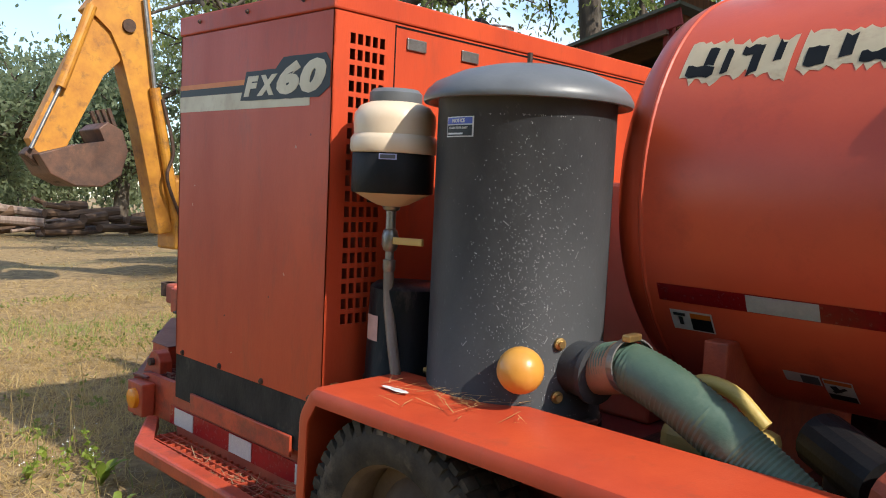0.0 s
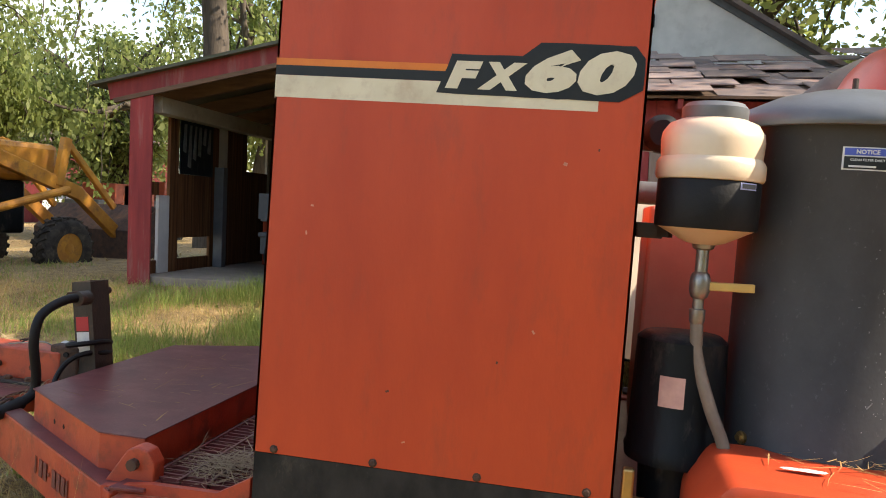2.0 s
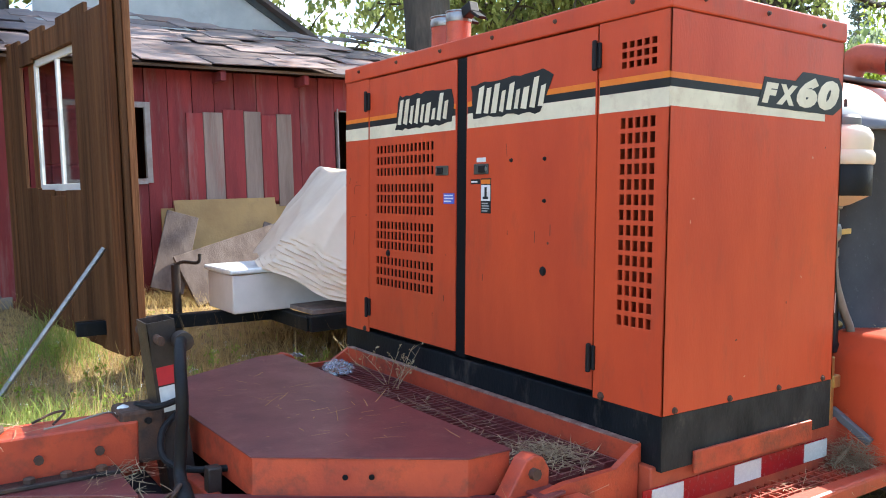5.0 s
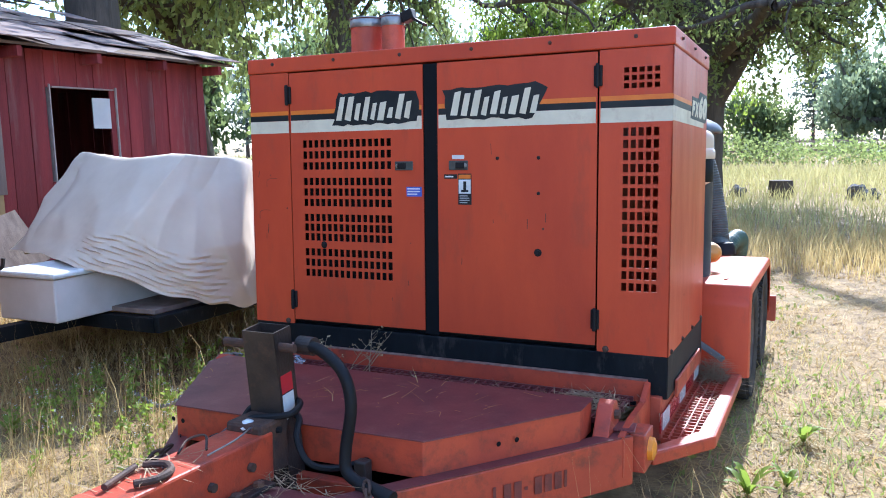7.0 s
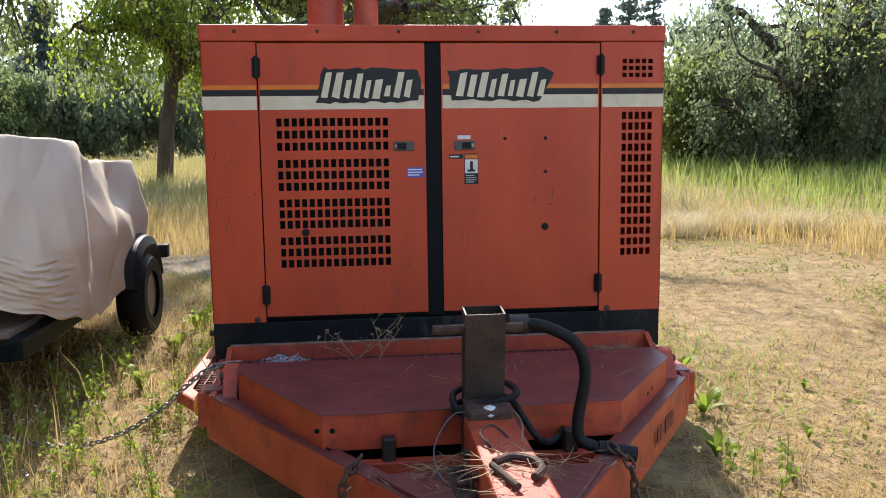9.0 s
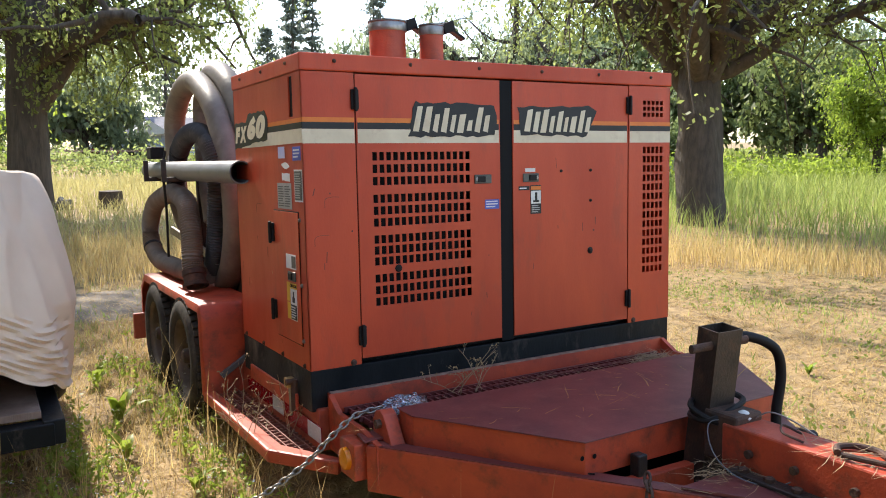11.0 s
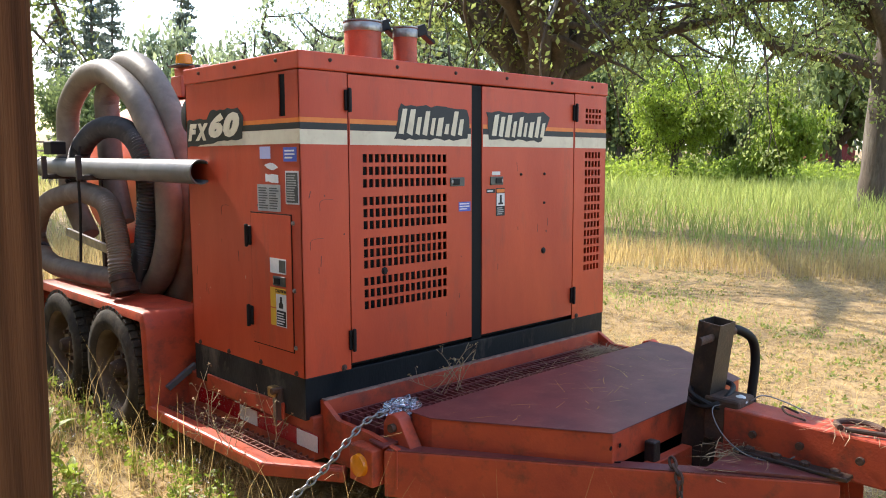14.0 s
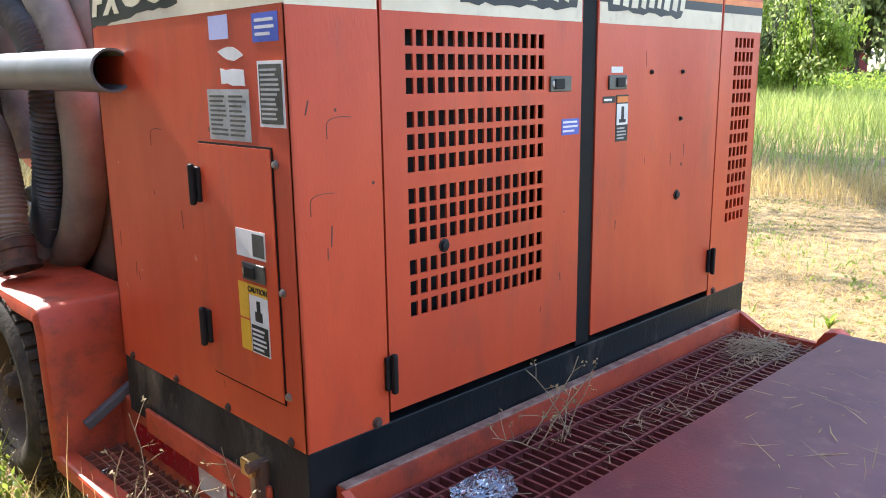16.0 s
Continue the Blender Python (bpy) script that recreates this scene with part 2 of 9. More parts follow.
WHITE_WALL = surface("white_siding", (0.62, 0.60, 0.57), (0.50, 0.49, 0.47), 2.5, 0.7, 0, 0.1, 50, (0.35, 0.32, 0.29), 2.0, 0.4)
SHINGLE = surface("old_roof_sheets", (0.15, 0.115, 0.11), (0.28, 0.20, 0.17), 3.0, 0.65, 0, 0.3, 40, (0.30, 0.13, 0.08), 2.0, 0.75, vary=0.45)
TARP = surface("canvas_cover", (0.72, 0.59, 0.45), (0.63, 0.50, 0.37), 1.8, 0.75, 0, 0.12, 220, (0.40, 0.28, 0.16), 1.2, 0.3)
UTV_GREY = surface("dull_blue_grey_sheet", (0.030, 0.036, 0.044), (0.048, 0.053, 0.060), 6.0, 0.55, 0.1, 0.05, 90, (0.13, 0.115, 0.095), 4.0, 0.4)
AGED_FRAME = surface("peeling_frame_paint", (0.42, 0.37, 0.33), (0.30, 0.24, 0.20), 7.0, 0.8, 0, 0.25, 70, (0.22, 0.08, 0.05), 6.0, 0.75)
CONCRETE = surface("dusty_slab", (0.30, 0.25, 0.20), (0.22, 0.18, 0.14), 3.0, 0.9, 0, 0.2, 60)
INTERIOR = surface("pale_panelling", (0.50, 0.42, 0.30), (0.38, 0.31, 0.22), 2.0, 0.8, 0, 0.1, 60, (0.2, 0.15, 0.1), 3.0, 0.5)
GREY_METAL = surface("grey_sheet_metal", (0.075, 0.082, 0.09), (0.115, 0.12, 0.125), 6.0, 0.5, 0.2, 0.05)
STRAW = surface("dry_straw", (0.42, 0.31, 0.16), (0.30, 0.21, 0.10), 30.0, 0.85, 0, 0.0)
BARK = surface("oak_bark", (0.055, 0.042, 0.032), (0.11, 0.085, 0.063), 6.0, 0.95, 0, 0.9, 14, (0.20, 0.19, 0.15), 2.0, 0.4, stretch=(2, 2, 0.5))
GLASS = clear_glass("glass")
PLASTIC_WRAP = clear_glass("clear_plastic", (0.85, 0.92, 1.0), 0.15)
LEAF_OAK = foliage("oak_leaves", (0.115, 0.155, 0.045), (0.30, 0.35, 0.11), 0.68)
LEAF_BRIGHT = foliage("bright_leaves", (0.13, 0.21, 0.022), (0.34, 0.43, 0.06), 0.66)
LEAF_WOODS = foliage("woodland_leaves", (0.085, 0.125, 0.045), (0.20, 0.25, 0.09), 0.6)
LEAF_DARK = foliage("dark_evergreen", (0.12, 0.155, 0.085), (0.28, 0.33, 0.18), 0.68)
LEAF_PINE = foliage("pine_needles", (0.09, 0.12, 0.095), (0.17, 0.20, 0.155), 0.5)
GRASS_GREEN = foliage("green_grass", (0.17, 0.25, 0.045), (0.40, 0.46, 0.13), 0.55, 0.6, 0.35)
GRASS_DRY = foliage("dry_grass", (0.40, 0.265, 0.10), (0.62, 0.46, 0.20), 0.45, 0.7, 0.5)
GRASS_MIX = foliage("half_dry_grass", (0.38, 0.28, 0.10), (0.62, 0.47, 0.21), 0.55, 0.65, 0.4)
GRASS_OLIVE = foliage("olive_grass", (0.30, 0.28, 0.095), (0.52, 0.46, 0.20), 0.5, 0.65, 0.3)
WEED = foliage("weed_leaves", (0.15, 0.20, 0.035), (0.30, 0.33, 0.08), 0.5)


# ---- building helpers ----
ORIGIN = {}


def thing(name, origin=(0, 0, 0), label="", category="", group="", frame_pose=None, kind=""):
    """An Empty at the base of a thing; its parts are built in the same frame's metres."""
    e = new(name)
    e.empty_display_size = 0.1
    e.matrix_basis = (frame_pose or Matrix()) @ Matrix.Translation(origin)
    ORIGIN[e.name] = Vector(origin)
    return tagged(e, label, category, group, kind)


def part(name, bm, material, parent, label="", smooth=False, kind=""):
    me = bpy.data.meshes.new(name)
    bm.normal_update()
    bm.to_mesh(me)
    bm.free()
    me.materials.append(material)
    if smooth:
        me.shade_smooth()
        me.set_sharp_from_angle(angle=radians(40))
    ob = new(name, me)
    ob.parent = parent
    if parent is not None and parent.name in ORIGIN:
        ob.matrix_basis = Matrix.Translation(-ORIGIN[parent.name])
    return tagged(ob, label, kind=kind)


def box(bm, x0, x1, y0, y1, z0, z1, bevel=0.0, m=None):
    """A box with its edges rounded off, into bm."""
    r = bmesh.ops.create_cube(bm, size=1.0, matrix=Matrix.LocRotScale(((x0 + x1) / 2, (y0 + y1) / 2, (z0 + z1) / 2), None, (x1 - x0, y1 - y0, z1 - z0)))
    vs = r["verts"]
    if bevel:
        es = list({e for v in vs for e in v.link_edges})
        rr = bmesh.ops.bevel(bm, geom=es, offset=bevel, segments=2, profile=0.5, affect="EDGES")
        vs = list({v for f in rr["faces"] for v in f.verts} | {v for v in vs if v.is_valid})
    if m is not None:
        bmesh.ops.transform(bm, matrix=m, verts=vs)
    return bm


def bx(x0, x1, y0, y1, z0, z1, bevel=0.004, m=None):
    return box(bmesh.new(), min(x0, x1), max(x0, x1), min(y0, y1), max(y0, y1), min(z0, z1), max(z0, z1), bevel, m)


def bar(bm, a, b, w, h, bevel=0.0, up=(0, 0, 1)):
    """A square bar from a to b, w wide and h high."""
    a, b = Vector(a), Vector(b)
    d = b - a
    y = d.normalized()
    x = y.cross(Vector(up))
    x = x.normalized() if x.length > 1e-4 else Vector((1, 0, 0))
    z = x.cross(y)
    m = Matrix.Translation((a + b) / 2) @ Matrix((x, y, z)).transposed().to_4x4()
    return box(bm, -w / 2, w / 2, -d.length / 2, d.length / 2, -h / 2, h / 2, bevel, m)


def lathe(bm, profile, seg=32, m=None, cap=True):
    """Turns (radius, height) pairs round the z axis."""
    rings = []
    for r, z in profile:
        rings.append([bm.verts.new((r * math.cos(2 * math.pi * i / seg), r * math.sin(2 * math.pi * i / seg), z)) for i in range(seg)])
    for a, b in zip(rings, rings[1:]):
        for i in range(seg):
            bm.faces.new((a[i], a[(i + 1) % seg], b[(i + 1) % seg], b[i]))
    if cap:
        bm.faces.new(rings[0][::-1])
        bm.faces.new(rings[-1])
    if m is not None:
        bmesh.ops.transform(bm, matrix=m, verts=[v for ring in rings for v in ring])
    return bm


def cyl(a, b, r, seg=20, r2=None, bm=None, cap=True):
    a, b = Vector(a), Vector(b)
    m = Matrix.Translation(a) @ (b - a).to_track_quat("Z", "Y").to_matrix().to_4x4()
    ln = (b - a).length
    return lathe(bm or bmesh.new(), [(r, 0), (r if r2 is None else r2, ln)], seg, m, cap)


def smooth_path(points, steps=8):
    """A Catmull-Rom line through the points."""
    p = [Vector(q) for q in points]
    p = [2 * p[0] - p[1]] + p + [2 * p[-1] - p[-2]]
    out = []
    for i in range(1, len(p) - 2):
        for k in range(steps):
            t = k / steps
            out.append(0.5 * ((2 * p[i]) + (p[i + 1] - p[i - 1]) * t + (2 * p[i - 1] - 5 * p[i] + 4 * p[i + 1] - p[i + 2]) * t * t
                              + (3 * p[i] - p[i - 1] - 3 * p[i + 1] + p[i + 2]) * t ** 3))
    return out + [p[-2]]


def tube(points, r, seg=12, steps=8, ribs=0.0, rib_step=0.02, bm=None, cap=True, taper=None):
    """A round tube along a smooth line; ribs: the depth of its corrugation."""
    path = smooth_path(points, steps)
    if ribs:
        fine = []
        for a, b in zip(path, path[1:]):
            n = max(1, int((b - a).length / rib_step * 2 + 0.5))
            fine += [a.lerp(b, k / n) for k in range(n)]
        path = fine + [path[-1]]
    bm = bm or bmesh.new()
    rings, side = [], None
    for i, c in enumerate(path):
        d = (path[min(i + 1, len(path) - 1)] - path[max(i - 1, 0)]).normalized()
        if side is None:
            side = d.orthogonal().normalized()
        side = (side - d * side.dot(d)).normalized()
        up = d.cross(side)
        rr = r if taper is None else r + (taper - r) * i / (len(path) - 1)
        rr += ribs * (1 if i % 2 else -1) * 0.5
        rings.append([bm.verts.new(c + rr * (math.cos(2 * math.pi * k / seg) * side + math.sin(2 * math.pi * k / seg) * up)) for k in range(seg)])
    for a, b in zip(rings, rings[1:]):
        for k in range(seg):
            bm.faces.new((a[k], a[(k + 1) % seg], b[(k + 1) % seg], b[k]))
    if cap:
        bm.faces.new(rings[0][::-1])
        bm.faces.new(rings[-1])
    return bm


def plate(us, vs, hole, thick, m):
    """A sheet in the plane u, v of the pose m, thick towards -w, with the cells hole(i, j) cut through."""
    bm = bmesh.new()
    front, back = {}, {}

    def vert(i, j, store, w):
        if (i, j) not in store:
            store[i, j] = bm.verts.new((us[i], vs[j], w))
        return store[i, j]
    solid = lambda i, j: 0 <= i < len(us) - 1 and 0 <= j < len(vs) - 1 and not hole(i, j)
    for i in range(len(us) - 1):
        for j in range(len(vs) - 1):
            if not solid(i, j):
                continue
            q = [(i, j), (i + 1, j), (i + 1, j + 1), (i, j + 1)]
            bm.faces.new([vert(*c, front, 0) for c in q])
            bm.faces.new([vert(*c, back, -thick) for c in q[::-1]])
            for (a, b), nb in zip(zip(q, q[1:] + q[:1]), ((i, j - 1), (i + 1, j), (i, j + 1), (i - 1, j))):
                if not solid(*nb):
                    bm.faces.new((vert(*b, front, 0), vert(*a, front, 0), vert(*a, back, -thick), vert(*b, back, -thick)))
    bmesh.ops.transform(bm, matrix=m, verts=bm.verts[:])
    return bm


def prism(outline, z0, z1, bevel=0.0, m=None):
    """An outline in x, y (counter-clockwise) made z1 - z0 thick."""
    bm = bmesh.new()
    low = [bm.verts.new((x, y, z0)) for x, y in outline]
    top = [bm.verts.new((x, y, z1)) for x, y in outline]
    bm.faces.new(low[::-1])
    bm.faces.new(top)
    for i in range(len(outline)):
        j = (i + 1) % len(outline)
        bm.faces.new((low[i], low[j], top[j], top[i]))
    if bevel:
        bmesh.ops.bevel(bm, geom=bm.edges[:], offset=bevel, segments=2, profile=0.5, affect="EDGES")
    if m is not None:
        bmesh.ops.transform(bm, matrix=m, verts=bm.verts[:])
    return bm


def lettering(body, size, m, parent, material, name="lettering", shear=0.0, bold=0.0, stretch=1.0, thick=0.0006, fill=None):
    """Words in the built-in font, turned into a mesh part."""
    cu = bpy.data.curves.new(name, "FONT")
    cu.body, cu.size, cu.shear, cu.offset, cu.extrude, cu.resolution_u = body, size, shear, bold, thick, 3
    cu.align_x, cu.align_y = "CENTER", "CENTER"
    tmp = bpy.data.objects.new("tmp", cu)
    me = bpy.data.meshes.new_from_object(tmp)
    bpy.data.objects.remove(tmp)
    bpy.data.curves.remove(cu)
    if fill:
        lo = [min(v.co[k] for v in me.vertices) for k in (0, 1)]
        hi = [max(v.co[k] for v in me.vertices) for k in (0, 1)]
        su, sv = (fill[1] - fill[0]) / (hi[0] - lo[0]), (fill[3] - fill[2]) / (hi[1] - lo[1])
        me.transform(Matrix.Translation((fill[0] - lo[0] * su, fill[2] - lo[1] * sv, 0)) @ Matrix.Diagonal((su, sv, 1, 1)))
    me.transform(m @ Matrix.Diagonal((stretch, 1, 1, 1)))
    me.materials.clear()
    me.materials.append(material)
    ob = new(name, me)
    ob.parent = parent
    if parent.name in ORIGIN:
        ob.matrix_basis = Matrix.Translation(-ORIGIN[parent.name])
    return ob


# planes of the cabinet: u to the right and v up as one faces it, w outwards
FRONT = Matrix(((1, 0, 0, 0), (0, 0, -1, 0), (0, 1, 0, 0), (0, 0, 0, 1)))
RIGHT = Matrix(((0, 0, 1, 1.05), (1, 0, 0, 0), (0, 1, 0, 0), (0, 0, 0, 1)))
LEFT = Matrix(((0, 0, -1, -1.05), (-1, 0, 0, 0), (0, 1, 0, 0), (0, 0, 0, 1)))
BACK = Matrix(((-1, 0, 0, 0), (0, 0, 1, 0.965), (0, 1, 0, 0), (0, 0, 0, 1)))


def sticker(name, plane, u0, u1, v0, v1, material, parent, label="", lift=0.0, thick=0.0012):
    return part(name, box(bmesh.new(), u0, u1, v0, v1, lift, lift + thick, 0, plane), material, parent, label)


def bars(plane, u0, u1, v0, v1, rows, parent, material, lift=0.0012, name="print_block", seed=1):
    """Rows of print too small to read, as plain bars in one mesh."""
    rnd = random.Random(seed)
    bm = bmesh.new()
    step = (v1 - v0) / rows
    for k in range(rows):
        w = (u1 - u0) * rnd.uniform(0.7, 1.0)
        box(bm, u0, u0 + w, v0 + k * step + step * 0.25, v0 + k * step + step * 0.7, lift, lift + 0.0008, 0, plane)
    return part(name, bm, material, parent, kind="stuff")

# ---- engine cabinet ----
def spread(a, b, n, hole):
    """Edges of n holes of a width spread from a to b."""
    pitch = (b - a - hole) / (n - 1)
    out = []
    for k in range(n):
        out += [a + k * pitch, a + k * pitch + hole]
    return out


def hinge(parent, plane, u, v, h=0.085):
    bm = box(bmesh.new(), u - 0.018, u + 0.018, v - h / 2, v + h / 2, 0.0, 0.012, 0.004, plane)
    box(bm, u - 0.008, u + 0.008, v - h / 2 - 0.008, v + h / 2 + 0.008, 0.010, 0.026, 0.006, plane)
    part("hinge", bm, BLACK, parent, "black hinge")


def latch(parent, plane, u, v, flip=1):
    bm = box(bmesh.new(), u - 0.047, u + 0.047, v - 0.021, v + 0.021, 0, 0.006, 0.0025, plane)
    h = part("latch", bm, LABEL_DARK, parent, "recessed dark paddle latch")
    bm = box(bmesh.new(), u - 0.01 * flip - 0.022, u - 0.01 * flip + 0.022, v - 0.014, v + 0.014, 0.005, 0.011, 0.003, plane)
    part("paddle", bm, BLACK, h)
    bm = lathe(bmesh.new(), [(0.009, 0), (0.009, 0.003), (0.004, 0.004)], 12, plane @ pose(u - 0.034 * flip, v, 0.005))
    part("keyhole", bm, STEEL, h)


def bolt_head(parent, plane, u, v, r=0.009, material=None):
    bm = lathe(bmesh.new(), [(r * 1.5, 0), (r * 1.5, 0.002), (r, 0.003), (r, 0.008), (r * 0.6, 0.009)], 8, plane @ pose(u, v, 0))
    part("bolt", bm, material or RUST, parent)


LABEL_DARK = surface("dark_grey_latch", (0.05, 0.055, 0.05), (0.09, 0.095, 0.085), 20.0, 0.4, 0.3, 0.05)
cabinet = thing("engine_cabinet", (0, 0.48, 0.36), "orange sheet-steel engine cabinet with black skirt on a trailer deck", "engine cabinet", frame_pose=LEVEL)
T = 0.006
TOP, LIP, FOOT = 1.87, 1.795, 0.54
# lid: a folded pan with a lip over the walls
lid = part("lid", bx(-1.056, 1.056, -0.006, 0.971, LIP + 0.003, TOP, 0.006), PAINT, cabinet, "orange folded sheet-steel lid")
for k in range(6):
    bolt_head(lid, FRONT @ pose(0, 0, 0.006), -0.9 + 0.36 * k, TOP - 0.03, 0.006)
for k in range(3):
    bolt_head(lid, LEFT @ pose(0, 0, 0.006), -0.15 - 0.33 * k, TOP - 0.03, 0.006)
    bolt_head(lid, RIGHT @ pose(0, 0, 0.006), 0.15 + 0.33 * k, TOP - 0.03, 0.006)
# corner posts and header of the front
part("front_panel", plate([-1.05, -0.812], [FOOT, LIP], lambda i, j: False, T, FRONT), PAINT, cabinet)
ur = [0.752] + spread(0.853, 0.997, 5, 0.021) + [1.05]
vr = [FOOT] + spread(0.805, 1.478, 14, 0.034) + spread(1.636, 1.720, 3, 0.021) + [LIP]
part("front_panel", plate(ur, vr, lambda i, j: i % 2 == 1 and j % 2 == 1 and 0 < j < len(vr) - 2 and 0 < i < len(ur) - 2, T, FRONT), PAINT, cabinet, "orange panel with punched grille")
# black sheet that paints the dark interior behind the front grille
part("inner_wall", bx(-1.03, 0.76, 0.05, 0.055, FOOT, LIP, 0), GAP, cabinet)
part("partition", bx(0.755, 0.76, 0.055, 0.91, FOOT, LIP, 0), PAINT_OLD, cabinet)
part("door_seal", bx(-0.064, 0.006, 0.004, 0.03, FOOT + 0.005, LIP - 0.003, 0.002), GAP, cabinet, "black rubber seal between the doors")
# the two doors
ul = [-0.806] + spread(-0.734, -0.236, 15, 0.0235) + [-0.066]
blocks = [(0.788, 0.928), (0.967, 1.100), (1.138, 1.278), (1.318, 1.462)]
vl = [FOOT + 0.024] + [z for a, b in blocks for z in spread(a, b, 3, 0.0365)] + [LIP - 0.004]
door = part("door", plate(ul, vl, lambda i, j: i % 2 == 1 and j % 2 == 1 and 0 < i < len(ul) - 2 and 0 < j < len(vl) - 2, T, FRONT), PAINT, cabinet, "orange door with a punched grille")
hinge(door, FRONT, -0.812, 1.684)
hinge(door, FRONT, -0.806, 0.667)
latch(door, FRONT, -0.166, 1.332)
bolt_head(door, FRONT, -0.62, 0.948, 0.012, BLACK)
sticker("label", FRONT, -0.155, -0.075, 1.19, 1.235, LABEL_BLUE, door, "small blue label with white print")
bars(FRONT, -0.15, -0.08, 1.195, 1.232, 3, door, WHITE)
door2 = part("door", plate([0.008, 0.744], [FOOT + 0.024, LIP - 0.004], lambda i, j: False, T, FRONT), PAINT, cabinet, "plain orange door")
hinge(door2, FRONT, 0.748, 1.692)
hinge(door2, FRONT, 0.744, 0.677)
latch(door2, FRONT, 0.112, 1.332, -1)
for u, v in ((0.49, 1.361), (0.49, 1.208), (0.30, 1.361)):
    bolt_head(door2, FRONT, u, v, 0.0055, BLACK)
bolt_head(door2, FRONT, 0.488, 0.951, 0.012, BLACK)
sticker("label", FRONT, 0.08, 0.14, 1.36, 1.378, WHITE, door2)
sticker("label", FRONT, 0.04, 0.105, 1.272, 1.292, DECAL_BLACK, door2)
bars(FRONT, 0.045, 0.10, 1.275, 1.289, 1, door2, WHITE)
sticker("label", FRONT, 0.11, 0.175, 1.155, 1.295, DECAL_BLACK, door2, "worn black and white warning label")
sticker("label", FRONT, 0.113, 0.172, 1.272, 1.29, DECAL_ORANGE, door2, lift=0.0014)
sticker("label", FRONT, 0.113, 0.172, 1.205, 1.268, WHITE, door2, lift=0.0014)
part("pictogram", box(box(bmesh.new(), 0.125, 0.16, 1.212, 1.222, 0.0026, 0.0034, 0, FRONT), 0.136, 0.15, 1.22, 1.26, 0.0026, 0.0034, 0, FRONT), DECAL_BLACK, door2)
bars(FRONT, 0.117, 0.168, 1.16, 1.2, 4, door2, LABEL_GREY, 0.0014)
# stripes: orange, black and cream, broken at the door edges
for u0, u1, host in ((-1.05, -0.815, cabinet), (-0.80, -0.072, door), (0.014, 0.738, door2), (0.758, 1.05, cabinet)):
    sticker("orange_stripe", FRONT, u0, u1, 1.588, 1.608, DECAL_ORANGE, host)
    sticker("black_stripe", FRONT, u0, u1, 1.560, 1.5875, DECAL_BLACK, host)
    sticker("cream_stripe", FRONT, u0, u1, 1.500, 1.5595, CREAM, host)


def block_letters(plane, u, v, height, widths, parent, seed, material, gap=0.017, lean=0.22):
    """A torn maker's mark: leaning plain blocks in the mark's rhythm, no letters."""
    rnd = random.Random(seed)
    x = u
    for w, hh in widths:
        lo = rnd.uniform(0, 0.10) * height
        out = [(0, lo), (w, lo * rnd.uniform(0, 1)), (w * rnd.uniform(0.85, 1.0), hh * height), (rnd.uniform(0, 0.1) * w, hh * height * rnd.uniform(0.94, 1.0))]
        part("plain_mark", prism([(x + dx + lean * dy, v + dy) for dx, dy in out], 0.0026, 0.0034, 0, plane), material, parent)
        x += w + gap


def torn_patch(plane, corners, parent, material, seed, lift=0.0012, name="decal_ground", rough=0.006, step=0.03, label=""):
    """A decal's ground with ragged edges."""
    rnd = random.Random(seed)
    out = []
    for (a, b), (c, d) in zip(corners, corners[1:] + corners[:1]):
        n = max(1, int(math.hypot(c - a, d - b) / step))
        for k in range(n):
            out.append((a + (c - a) * k / n + rnd.uniform(-rough, rough), b + (d - b) * k / n + rnd.uniform(-rough, rough)))
    return part(name, prism(out, lift, lift + 0.0012, 0, plane), material, parent, label)


torn_patch(FRONT, [(-0.555, 1.528), (-0.10, 1.532), (-0.082, 1.59), (-0.095, 1.676), (-0.52, 1.680)], door, DECAL_BLACK, 3)
block_letters(FRONT, -0.535, 1.545, 0.118, [(0.030, 1), (0.036, 1), (0.026, 0.72), (0.030, 0.95), (0.022, 0.7), (0.034, 0.74), (0.026, 0.5), (0.030, 1), (0.028, 0.72)], door, 5, CREAM)
torn_patch(FRONT, [(0.058, 1.54), (0.46, 1.53), (0.53, 1.66), (0.47, 1.682), (0.04, 1.672)], door2, DECAL_BLACK, 4)
block_letters(FRONT, 0.072, 1.546, 0.116, [(0.034, 1), (0.030, 0.9), (0.034, 1), (0.026, 0.74), (0.030, 0.95), (0.022, 0.7), (0.034, 0.74), (0.030, 1), (0.028, 0.72)], door2, 6, CREAM)
# right end: plain sheet with the model number
right_end = part("end_panel", plate([0.0, 0.965], [FOOT, LIP], lambda i, j: False, T, RIGHT), PAINT, cabinet)
left_end = part("end_panel", plate([-0.965, -0.147, -0.10, 0.0], [FOOT, 1.615, 1.785, LIP], lambda i, j: i == 1 and j == 1, T, LEFT), PAINT, cabinet, "orange end panel with a slot")
# black block that paints the dark inside of the slot
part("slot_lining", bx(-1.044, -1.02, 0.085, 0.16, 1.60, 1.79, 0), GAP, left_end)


def stripes_end(plane, u0, u1, host):
    sticker("orange_stripe", plane, u0, u1, 1.588, 1.606, DECAL_ORANGE, host)
    sticker("black_stripe", plane, u0, u1, 1.562, 1.5875, DECAL_BLACK, host)


